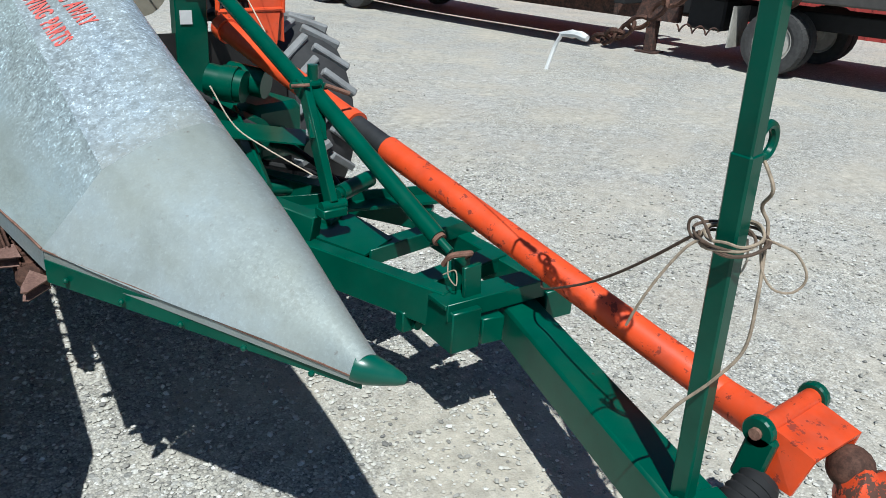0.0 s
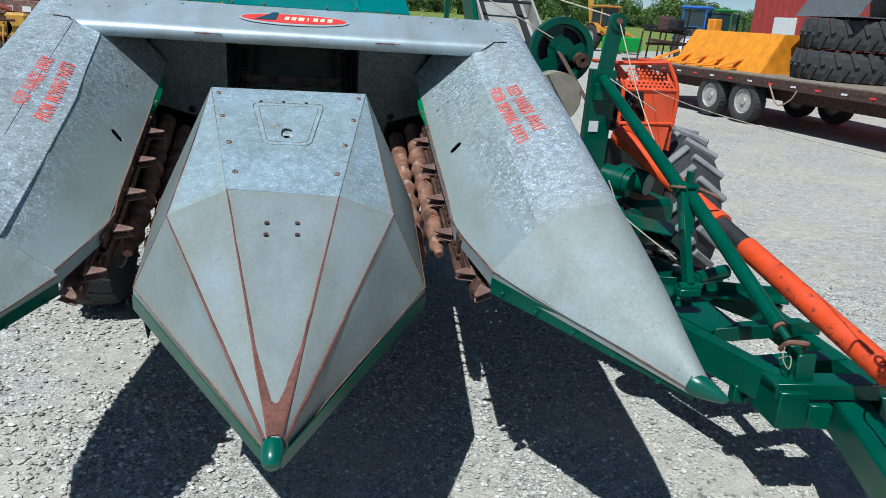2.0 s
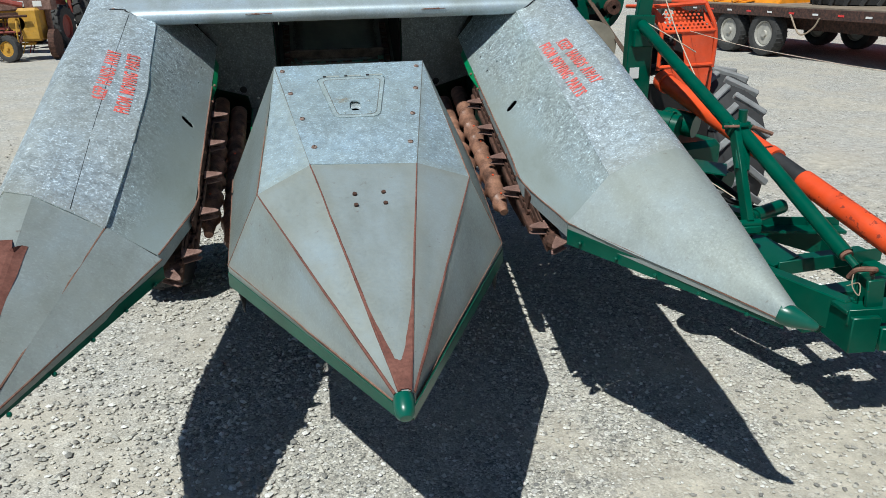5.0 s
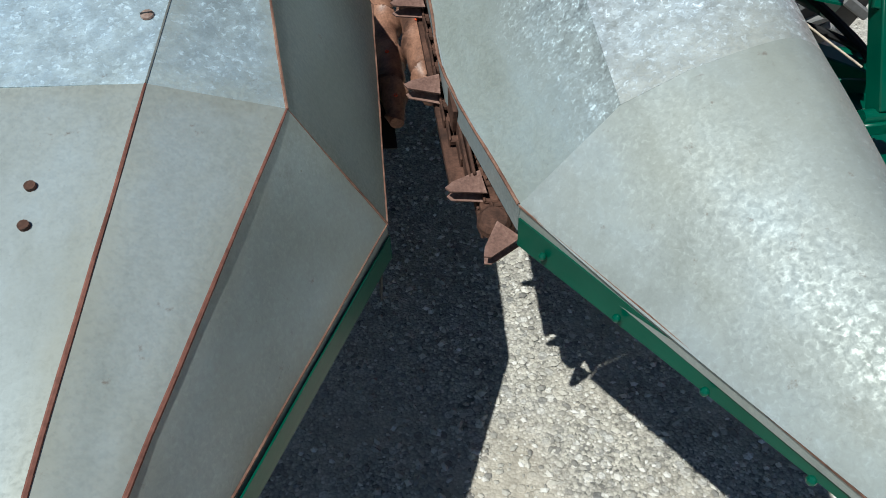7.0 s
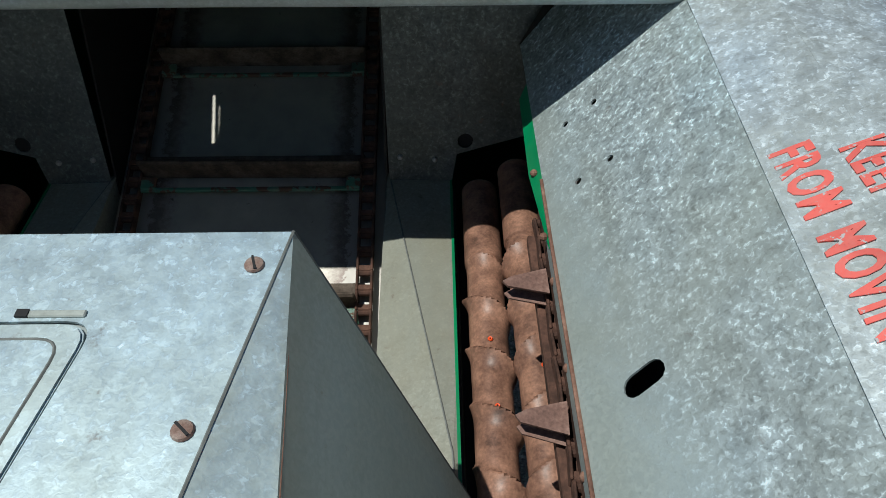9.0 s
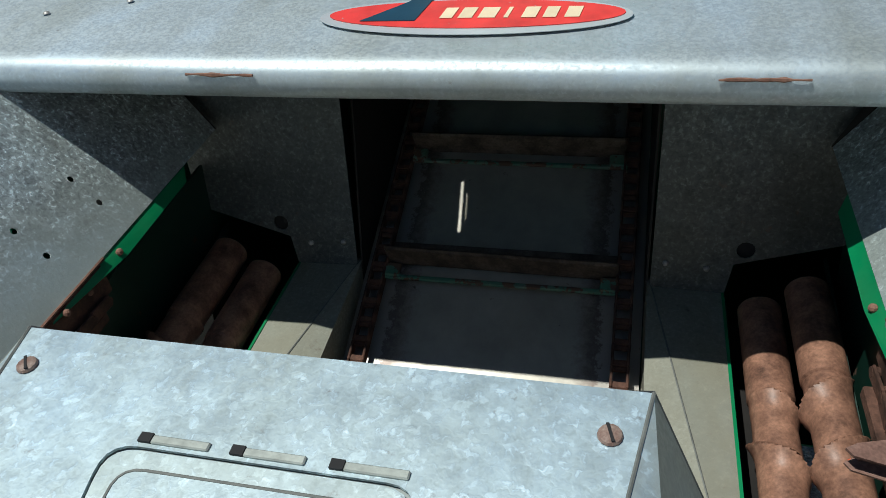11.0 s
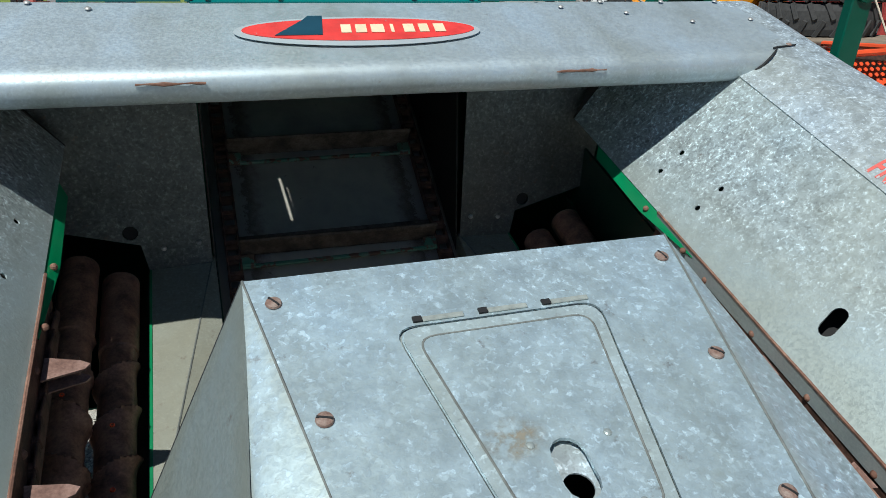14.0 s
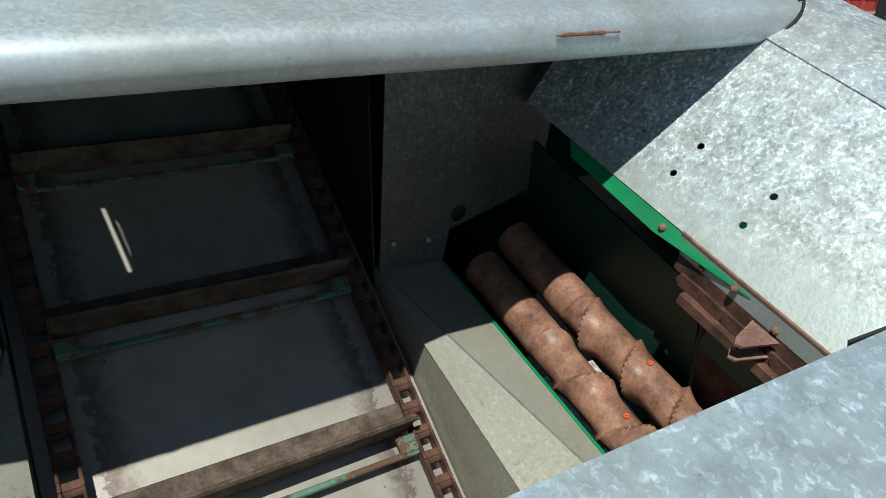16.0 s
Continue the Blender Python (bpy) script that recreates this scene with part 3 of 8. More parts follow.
holed(bm, [(x * 0.966, (y + 0.232) * 0.972 - 0.232) for x, y in hatch], [[(x * 1.02, (y + 0.232) * 1.015 - 0.232) for x, y in inner_]], mtop @ Matrix.Translation((0, 0, 0.0010)), 0.002)
wpart("hatch_bead", bm, GALV_BAND, hatchob, "buff-stained raised border of the hatch")
bm = bmesh.new()
sweep(bm, [mtop @ Vector((x * 1.008, (y + 0.232) * 1.007 - 0.232, 0.0008)) for x, y in inner_], 0.0014, 6, closed=True)
wpart("hatch_groove", bm, JOINT, hatchob, "pressed groove drawn as a dark shade line")
for x in (-0.085, -0.012, 0.062):
    bm = bmesh.new()
    block(bm, (0.046, 0.007, 0.003), mtop @ Matrix.Translation((x + 0.021, -0.0905, 0.001)), 0.001)
    wpart("hatch_hinge", bm, HINGE, hatchob, "dull grey hinge leaf")
    bm = bmesh.new()
    block(bm, (0.010, 0.0075, 0.003), mtop @ Matrix.Translation((x - 0.007, -0.090, 0.0012)))
    wpart("hinge_slot", bm, BLACK, hatchob)
bm = bmesh.new()
holed(bm, ngon(-0.004, -0.295, 0.045), [ngon(-0.004, -0.305, 0.0145, n=18)], mtop @ Matrix.Translation((0, 0, -0.010)), 0.002)
wpart("latch_plate", bm, GALV, hatchob)
# black cup added under the finger hole to give it dark depth
bm = bmesh.new()
lathe(bm, [(0.045, -0.012), (0.045, -0.06), (0.0, -0.061)], mtop @ Matrix.Translation((-0.004, -0.295, 0)), 18)
wpart("latch_hole_shade", bm, BLACK, hatchob)
for x, y in ((-0.035, -0.262), (0.042, -0.264), (-0.041, -0.336), (0.041, -0.336)):
    bm = bmesh.new()
    bmesh.ops.create_uvsphere(bm, u_segments=10, v_segments=6, radius=0.0045, matrix=mtop @ Matrix.Translation((x, y, 0.001)) @ Matrix.Diagonal((1, 1, 0.5, 1)))
    wpart("hatch_rivet", bm, GALV_DULL, hatchob)

# a brown stain beside the finger hole, thin at its rim
def stain_material():
    m, nt, b = shader("rust_stain", 0.8, 0.0)
    b.inputs["Base Color"].default_value = (0.27, 0.235, 0.175, 1)
    tc = nt.nodes.new("ShaderNodeTexCoord")
    gr = nt.nodes.new("ShaderNodeTexGradient")
    gr.gradient_type = "SPHERICAL"
    mp = nt.nodes.new("ShaderNodeMapping")
    mp.inputs["Location"].default_value = (-1.0, -1.0, 0.0)
    mp.inputs["Scale"].default_value = (2.0, 2.0, 0.0)
    nt.links.new(tc.outputs["Generated"], mp.inputs["Vector"])
    nt.links.new(mp.outputs[0], gr.inputs[0])
    spotty = calc(nt, "MULTIPLY", gr.outputs["Fac"], ramp(nt, tex_noise(nt, coords(nt), 70, 5, 0.65), [(0.38, 0.0), (0.62, 1.4)]))
    nt.links.new(calc(nt, "MINIMUM", spotty, 0.75), b.inputs["Alpha"])
    return m


STAIN = stain_material()
bm = bmesh.new()
holed(bm, ngon(-0.048, -0.252, 0.036, 0.026, 20), [], mtop @ Matrix.Translation((0, 0, 0.0016)), 0)
wpart("rust_stain", bm, STAIN, hatchob, "brown rust stain")

# the folds beside the top, the sides and the pointed front
NA, NB, NC = Vector((0.011, TIP.y - 0.024, TIP.z + 0.006)), Vector((0.020, TIP.y - 0.016, TIP.z - 0.004)), Vector((0.024, TIP.y - 0.004, TIP.z - 0.026))
for sgn, side in ((1, "right"), (-1, "left")):
    f = (lambda v: v) if sgn > 0 else mx
    rev = sgn < 0

    def quad(a, b, c, d, mat, name, label="", nu=16, nv=16, wave=0.004):
        b2 = bmesh.new()
        pts = [f(p) for p in (a, b, c, d)]
        skin(b2, *(pts[::-1] if rev else pts), nu=nu, nv=nv, wave=wave)
        return wpart(name, b2, mat, divider, label, True)

    up = Vector((0, 0, 0.002))
    mid = (CB + CO) / 2
    quad(CB, CF, CO, mid, GALV_TOP, "fold_panel", "galvanised side fold of the top", wave=0.002)
    quad(CO, CW, CM, CB, GALV_SIDE, "side_panel", "galvanised side sheet, shade tinted into its grey", wave=0.006)
    quad(CF, NA, NB, CO, GALV_DULL, "nose_panel", "weathered grey nose sheet", 28, 14, 0.004)
    quad(CO, NB, NC, CW, GALV_DULL, "lower_nose_panel", "weathered grey lower nose sheet", 28, 14, 0.008)
    # folded lip and the green runner below
    e0, e1 = CW, NC
    quad(e0, e1, e1 - Vector((0, 0, 0.034)), e0 - Vector((0, 0, 0.036)), GALV_DULL, "nose_lip", "", 10, 2, 0.002)
    out = Vector((0.003, -0.003, 0))
    quad(e0 + out - Vector((0.0, 0, 0.020)), Vector((0.014, TIP.y - 0.050, TIP.z - 0.018)), Vector((0.012, TIP.y - 0.050, TIP.z - 0.048)), e0 + out - Vector((0, 0, 0.064)), GREEN, "runner", "dark green steel runner under the nose", 10, 2, 0.001)
    # rust along the folds
    for a, b, r in ((CF, NA, 0.0046), (CO, NB, 0.0044), (CB + Vector((0, 0, -0.004)), CO, 0.0024), (CO, CW, 0.0022), (CW, e1, 0.003), (CW, CM, 0.003)):
        b2 = bmesh.new()
        pts = [dent(f(a).lerp(f(b), k / 14), 0.0015, 9) for k in range(15)]
        sweep(b2, pts, [r * (0.45 + 0.05 * k) * (0.75 + 0.5 * abs(noise.noise((k * 1.7, r * 900, sgn)))) for k in range(15)], 6)
        wpart("fold_edge", b2, RUST_STRIPE if r > 0.004 else RUST_EDGE, divider, "rusty folded edge", True)
    b2 = bmesh.new()
    sweep(b2, [f(CB).lerp(f(CF), k / 8) + Vector((0, 0, 0.0004)) for k in range(9)], 0.0014, 5)
    wpart("panel_joint", b2, JOINT, divider)
    # skirt behind the side and the rear return flange
    quad(CM, CB, CB + Vector((-0.03, 0.012, -0.01)), CM + Vector((-0.05, 0.01, -0.02)), DARK_STEEL, "rear_flange", "", 2, 6, 0.0)
    quad(CW - Vector((0.006, 0, 0.003)), CW - Vector((0.02, 0, 0.16)), CM - Vector((0.03, 0, 0.22)), CM - Vector((0.006, 0, 0)), DARK_STEEL, "skirt", "", 3, 3, 0.0)

# front centre sheet of the nose
bm = bmesh.new()
skin(bm, mx(CF), mx(NA), NA, CF, 28, 16, 0.0025, 0.004)
wpart("nose_top_panel", bm, GALV_DULL, divider, "weathered grey nose sheet", True)
# bare rust where the folds meet near the point
nrm = (Vector((0, TIP.y - CF.y, TIP.z - CF.z))).cross(Vector((1, 0, 0))).normalized()
nrm = nrm if nrm.z > 0 else -nrm


def nose_pt(x, u):
    y = CF.y + (NA.y - CF.y) * u
    z = CF.z + (NA.z - CF.z) * u
    return Vector((x, y, z)) + nrm * 0.0035


def nose_half(u):
    return CF.x + (NA.x - CF.x) * u


left, right, across = [], [], []
for k in range(15):
    u = 0.60 + 0.395 * k / 14
    h = nose_half(u)
    lp = CFL.lerp(mx(NA), u) + nrm * 0.0035
    rp = CF.lerp(NA, u) + nrm * 0.0035
    wide_ = 0.004 + 0.022 * max(0.0, (u - 0.70) / 0.25) ** 1.3
    right.append((rp - Vector((0.02 * h, 0, 0)), rp - Vector((min(h - 0.0004, wide_ * (1 + 0.35 * noise.noise((k * 1.3, 2, 0)))), 0, 0))))
    left.append((lp + Vector((0.02 * h, 0, 0)), lp + Vector((min(h - 0.0004, 0.8 * wide_ * (1 + 0.35 * noise.noise((k * 1.3, 5, 0)))), 0, 0))))
for k in range(7):
    u = 0.905 + 0.09 * k / 6
    lp, rp = CFL.lerp(mx(NA), u) + nrm * 0.0039, CF.lerp(NA, u) + nrm * 0.0039
    across.append([lp.lerp(rp, j / 8) + Vector((0, (0.030 * abs(j - 4) / 4 + 0.010 * noise.noise((j * 2.1, 1, 0)) if k == 0 else 0), 0)) for j in range(9)])
for rail, flip in ((right, False), (left, True)):
    bm = bmesh.new()
    vs = [p for pair in rail for p in pair]
    fs = [(2 * i, 2 * i + 1, 2 * i + 3, 2 * i + 2) for i in range(len(rail) - 1)]
    sheet(bm, vs, [q[::-1] for q in fs] if flip else fs, 0.001)
    wpart("rust_patch", bm, RUST_STRIPE, divider, "bare rust worn along the nose fold")
bm = bmesh.new()
sheet(bm, [p for row in across for p in row], [(i * 9 + j, (i + 1) * 9 + j, (i + 1) * 9 + j + 1, i * 9 + j + 1) for i in range(6) for j in range(8)], 0.001)
wpart("rust_patch", bm, RUST_STRIPE, divider, "bare rust across the nose point")


def point_cap(bm, tip, back, r, blunt=False):
    """The rounded cast point at the front of a divider."""
    tip, back = Vector(tip), Vector(back)
    m, ln = along(back, tip)
    m.translation = back
    if blunt:
        prof = [(0.0, -0.002), (r * 0.90, 0.0), (r, ln * 0.25), (r * 0.97, ln * 0.6), (r * 0.84, ln * 0.86), (r * 0.55, ln * 0.98), (0.0, ln)]
    else:
        prof = [(0.0, -0.002), (r * 0.90, 0.0), (r, ln * 0.14), (r * 0.94, ln * 0.32), (r * 0.70, ln * 0.60), (r * 0.42, ln * 0.86), (r * 0.24, ln * 0.97), (0.0, ln)]
    lathe(bm, prof, m, 18)
    return bm


bm = bmesh.new()
point_cap(bm, TIP + Vector((-0.003, -0.064, -0.034)), TIP + Vector((-0.002, -0.016, -0.010)), 0.0225, True)
wpart("cap", bm, GREEN_CAP, divider, "green painted cast point", True)


def screw_at(m, parent, r=0.0088):
    b2 = bmesh.new()
    lathe(b2, [(0.0, 0.004), (r * 0.55, 0.0038), (r * 0.9, 0.0022), (r, 0.0)], m, 14)
    head = wpart("screw", b2, SCREW, parent, "", True)
    b2 = bmesh.new()
    block(b2, (r * 1.7, 0.0022, 0.001), m @ Matrix.Rotation(rng.uniform(0, 3), 4, "Z") @ Matrix.Translation((0, 0, 0.0038)))
    wpart("screw_slot", b2, BLACK, head)


for x, s in ((0.238, 0.040), (0.213, 0.196), (0.180, 0.358), (0.150, 0.522)):
    for sgn in (1, -1):
        screw_at(mtop @ Matrix.Translation((sgn * x - 0.006 * sgn, -s, 0.001)), divider)
for x, y in ((-0.045, 0.284), (0.034, 0.284), (-0.045, 0.236), (0.034, 0.236)):
    b2 = bmesh.new()
    u = (CF.y - y) / (CF.y - NA.y)
    rod(b2, nose_pt(x, u) - nrm * 0.004, nose_pt(x, u) + nrm * 0.001, 0.0062, 12)
    wpart("plug", b2, RUST_DARK, divider, "rusty plugged bolt hole")

# --- side dividers --------------------------------------------------------
SL = 0.376
LOWX = {1: 0.541, -1: 0.530}


def low_edge(y):
    return 0.885 + 0.348 * (y - 0.66)


def side_profile(y, sgn=1):
    """A side divider's section at y, from the inner low edge over the crown to the outer skirt."""
    k = max(0.0, min(1.0, (1.2 - y) / 0.84))
    d = SL * (y - 1.14)
    near = max(0.0, min(1.0, (0.66 - y) / 0.30))
    fold_x = 0.729 + 0.0115 * (y - 1.1) if sgn > 0 else max(0.684, 0.692 + 0.065 * (y - 1.1))
    flat = max(0.0, min(1.0, (y - 1.02) / 0.46))      # towards the hood the crown goes level with it
    flat = flat * flat * (3 - 2 * flat)
    p = [(LOWX[sgn] + (0.596 - LOWX[sgn]) * near, low_edge(y) * (1 - near) + 0.838 * near),
         (fold_x, 1.269 + d), (0.822 - 0.02 * k if sgn > 0 else 0.805 - 0.015 * k, 1.308 + 0.001 * flat + d),
         (0.884, 1.332 - 0.0225 * flat + d), (0.938, 1.336 - 0.028 * flat + d),
         (0.985, 1.300 - 0.016 * flat + d), (1.006, 1.220 - 0.01 * flat + d), (1.008, 0.985 + d)]
    return p


SNOUT = {}
for sgn, word in ((1, "right"), (-1, "left")):
    # inner sloping sheet with its holes and slot
    LX = LOWX[sgn]
    rim_ = [(LX, 0.66, low_edge(0.66)), (LX, 1.22, low_edge(1.22)), (LX, 1.78, low_edge(1.78))]
    rim_ += [(side_profile(y, sgn)[1][0], y, side_profile(y, sgn)[1][1]) for y in (1.78, 1.55, 1.4, 1.25, 1.1, 0.95, 0.8, 0.66, 0.36)]
    rim_ += [(0.596, 0.36, 0.838)]
    if sgn < 0:      # the other nose sits lower at the joint
        rim_[-2] = (0.722, 0.37, 0.925)
    rim_ = [Vector((sgn * x, y, z)) for x, y, z in rim_]
    rim_ = [dent(p, 0.003) if 3 <= i <= 10 else p for i, p in enumerate(rim_)]
    m = frame_on(rim_[0], rim_[2], rim_[10])
    holes = []
    for hx, hy, hz in ((0.611, 1.469, 1.257), (0.574, 1.481, 1.220), (0.614, 1.344, 1.213), (0.578, 1.357, 1.175)):
        u, v = uv_of(m, (sgn * (hx if sgn > 0 else hx - 0.010), hy, hz))
        holes.append(ngon(u, v, 0.0055, n=10))
    u, v = uv_of(m, (0.592, 1.032, 1.086) if sgn > 0 else (-0.582, 1.045, 1.080))
    holes.append(slot_loop(u, v, 0.026, 0.0135, radians(78)))
    bm = bmesh.new()
    holed(bm, [uv_of(m, p) for p in rim_], holes, m, 0)
    bm.verts.ensure_lookup_table()
    for i, p in enumerate(rim_):       # lift the rim onto its true line
        bm.verts[i].co = p
    bm.normal_update()
    bmesh.ops.recalc_face_normals(bm, faces=bm.faces[:])
    if sum((f.normal for f in bm.faces), Vector()).z < 0:
        for f in bm.faces:
            f.normal_flip()
    bmesh.ops.solidify(bm, geom=bm.faces[:], thickness=0.0028)
    root = wpart("divider_panel", bm, GALV_PANEL, picker, "spangled galvanised inner sheet with a slot and four small holes", True)
    SNOUT[sgn] = root
    # black cup added so that the slot shows dark shade inside
    bm = bmesh.new()
    lathe(bm, [(0.050, -0.006), (0.050, -0.045), (0.0, -0.046)], m @ Matrix.Translation((u, v, 0)) @ (Matrix.Identity(4) if m.to_3x3().col[2].z > 0 else Matrix.Rotation(math.pi, 4, "X")), 14)
    wpart("slot_shade", bm, BLACK, root, "black cup added behind the slot as its shade")
    # the crown and the outer side
    ys = [0.36, 0.44, 0.52, 0.60, 0.66, 0.8, 0.95, 1.05, 1.15, 1.25, 1.35, 1.45, 1.55, 1.65, 1.725]
    rows_ = [[Vector((sgn * x, y, z)) for x, z in side_profile(y, sgn)[1:]] for y in ys]
    fine = []
    for y, row in zip(ys, rows_):
        if sgn < 0 and y < 0.66:
            k = (0.66 - y) / 0.30
            own = [(-0.722, y, 0.925), (-0.80, y, 0.978), (-0.886, y, 1.030), (-0.950, y, 1.045), (-1.000, y, 0.985), (-1.006, y, 0.90), (-1.006, y, 0.76)]
            low = [Vector((sgn * x, 0.36, z)) for x, z in side_profile(0.36, sgn)[1:]]
            row = [p + (Vector((q[0], 0.36, q[2])) - l_) * k for p, q, l_ in zip(row, own, low)]
        head, rest = row[:2], row[1:]
        flat_part = max(0.0, min(1.0, (0.66 - y) / 0.22)) if sgn < 0 else 0.0
        straight = [rest[i].lerp(rest[i + 1], k / 3) for i in range(len(rest) - 1) for k in range(3)] + [rest[-1]]
        dense = [head[0]] + [p.lerp(q, flat_part) for p, q in zip(curve_pts(rest, 3), straight)]
        fine.append([dent(p, 0.0 if y < 0.37 else 0.003 if y < 1.4 else 0.0016) for p in dense])
    n = len(fine[0])
    vs = [p for r_ in fine for p in r_]
    fs = []
    for i in range(len(ys) - 1):
        for j in range(n - 1):
            q = (i * n + j, (i + 1) * n + j, (i + 1) * n + j + 1, i * n + j + 1)
            fs.append(q if sgn > 0 else q[::-1])
    bm = bmesh.new()
    sheet(bm, vs, fs, 0.0028, wear=[max(0.0, 0.85 - (y - 0.36) / 0.16) for y in ys for _ in range(n)])
    bm.verts.ensure_lookup_table()
    for i in range(len(ys) - 1):      # the second fold is a crisp one
        e_ = bm.edges.get((bm.verts[i * n + 1], bm.verts[(i + 1) * n + 1]))
        if e_:
            e_.smooth = False
    crown = wpart("crown_sheet", bm, GALV, root, "spangled galvanised crown sheet with red lettering", True)
    # seam lines along the two folds
    for i, r, mt_ in ((1, 0.0008 if sgn > 0 else 0.0030, GALV_PANEL), (2, 0.0009 if sgn > 0 else 0.0014, GALV_DULL if sgn > 0 else DARK_STEEL)):
        bm = bmesh.new()
        pts = []
        for k in range(22):
            y = 0.37 + (1.46 - 0.37) * k / 21
            px_, pz_ = side_profile(y, sgn)[i]
            if sgn < 0 and y < 0.66:
                k_ = (0.66 - y) / 0.30
                at_, base_ = ((0.722, 0.925) if i == 1 else (0.80, 0.978)), side_profile(0.36, -1)[i]
                px_, pz_ = px_ + (at_[0] - base_[0]) * k_, pz_ + (at_[1] - base_[1]) * k_
            pts.append((sgn * px_, y, pz_ + (0.0022 if r < 0.002 else 0.0006)))
        sweep(bm, [dent(p, 0.003) for p in pts], r, 6)
        wpart("seam", bm, mt_, root, "", True)
    # rail and lip along the low edge
    bm = bmesh.new()
    beam(bm, (sgn * (LX + 0.004), 0.60, low_edge(0.60) - 0.030), (sgn * (LX + 0.001), 1.42, low_edge(1.42) - 0.030), 0.008, 0.05, 0.001)
    rail = wpart("guide_rail", bm, RUST_DARK, root, "rust-brown chain guide rail")
    for y in (0.74, 0.87, 1.00, 1.13, 1.26, 1.38):
        b2 = bmesh.new()
        bmesh.ops.create_uvsphere(b2, u_segments=8, v_segments=5, radius=0.0065, matrix=Matrix.Translation((sgn * (LX - 0.001), y, low_edge(y) - 0.024)))
        wpart("bolt", b2, RUST_EDGE, rail, "", True)
    bm = bmesh.new()
    lo = [Vector((sgn * LX, y, low_edge(y))) for y in (1.42, 1.2, 1.0, 0.8, 0.66)] + [Vector((sgn * 0.596, 0.36, 0.838))]
    vs = [p + Vector((0, 0, 0.001)) for p in lo] + [p - Vector((0, 0, 0.030 if i < 4 else 0.045)) for i, p in enumerate(lo)]
    nn = len(lo)
    sheet(bm, vs, [(i, i + 1, nn + i + 1, nn + i) for i in range(nn - 1)], 0.003)
    wpart("edge_flange", bm, GALV_DULL, root, "dull grey edge flange with rust")
    bm = bmesh.new()
    sweep(bm, [dent(p + Vector((-0.002 * sgn, 0, 0.001)), 0.001, 12) for p in curve_pts(lo, 4)], 0.0026, 6)
    wpart("fold_edge", bm, RUST_EDGE, root, "rusty folded edge", True)


def cone(sgn, ring, tipv, crisp, root):
    """The pointed nose of a side divider, from its ridge ring to the point."""
    tipv = Vector(tipv)
    steps = 12
    ring = [Vector((sgn * p[0], p[1], p[2])) for p in ring]
    c = sum(ring, Vector()) / len(ring)
    small = [tipv + (p - c).normalized() * (0.023 if sgn > 0 else 0.019) + Vector((0, -0.014, -0.004)) for p in ring]
    n = len(ring)
    vs = []
    for i in range(steps + 1):
        u = i / steps
        for j in range(n):
            p = ring[j].lerp(small[j], u)
            bulge = 0.0 if crisp else 0.012 * math.sin(math.pi * min(1, u * 1.15)) * max(0, 1 - u)
            p += (p - (c.lerp(tipv, u))).normalized() * bulge
            vs.append(dent(p, 0.0035 * min(1, 5 * u * (1 - u))))
    fs = []
    for i in range(steps):
        for j in range(n - 1):
            q = (i * n + j, i * n + j + 1, (i + 1) * n + j + 1, (i + 1) * n + j)
            fs.append(q if sgn > 0 else q[::-1])
    b2 = bmesh.new()
    sheet(b2, vs, fs, 0.0028)
    bmesh.ops.recalc_face_normals(b2, faces=b2.faces[:])
    ob = wpart("nose_cone", b2, GALV_NOSE, root, "dull weathered galvanised pointed nose", not crisp)
    # lip and runner along the low inner edge
    a, b = ring[0], small[0]
    dn = (tipv - c).normalized() * 0.008
    for k0, k1, h0, h1, mt_, nm, lab, off in ((0.0, 0.0, 0.030, 0.018, GALV_DULL, "nose_lip", "", 0.0), (0.020, 0.010, 0.048 if sgn > 0 else 0.034, 0.030 if sgn > 0 else 0.024, GREEN, "runner", "dark green steel runner under the nose", 0.0025)):
        b2 = bmesh.new()
        o = Vector((-off * sgn, -off, 0))
        e_ = b.lerp(tipv, 0.55) + dn if nm == "runner" else b
        q = [a + o - Vector((0, 0, k0)), e_ + o - Vector((0, 0, k1 * 0.4)), e_ + o - Vector((0, 0, k1 + h1 * 0.7)), a + o - Vector((0, 0, k0 + h0))]
        skin(b2, *(q if sgn < 0 else q[::-1]), nu=8, nv=2, wave=0.001)
        wpart(nm, b2, mt_, root, lab, True)
    for k in range(5):
        b2 = bmesh.new()
        p = a.lerp(b, 0.08 + 0.2 * k) - Vector((0, 0, 0.044 - 0.026 * k * 0.2)) + Vector((-0.006 * sgn, -0.006, 0))
        bmesh.ops.create_uvsphere(b2, u_segments=8, v_segments=5, radius=0.006, matrix=Matrix.Translation(p))
        wpart("bolt", b2, GREEN, root)
    b2 = bmesh.new()
    sweep(b2, [dent(a.lerp(b, k / 12) + Vector((-0.001 * sgn, 0, 0)), 0.001, 9) for k in range(13)], 0.0028, 6)
    wpart("fold_edge", b2, RUST_EDGE, root, "rusty folded edge", True)
    b2 = bmesh.new()
    d = (tipv - c).normalized()
    point_cap(b2, tipv + Vector((0.052 if sgn > 0 else -0.034, -0.058, -0.024)), tipv + Vector((-0.012 * sgn, 0.006, -0.003)), 0.0285 if sgn > 0 else 0.0245)
    wpart("cap", b2, GREEN_CAP, root, "green painted cast point", True)
    return ring, small


ring_r = [(0.596, 0.358, 0.838)] + [(x, 0.36, z) for x, z in side_profile(0.36)[1:3]]
ring_r += [tuple(p) for p in curve_pts([(x, 0.36, z) for x, z in side_profile(0.36)[2:]], 3)][1:]
ring_r[-1] = (1.0, 0.36, 0.76)
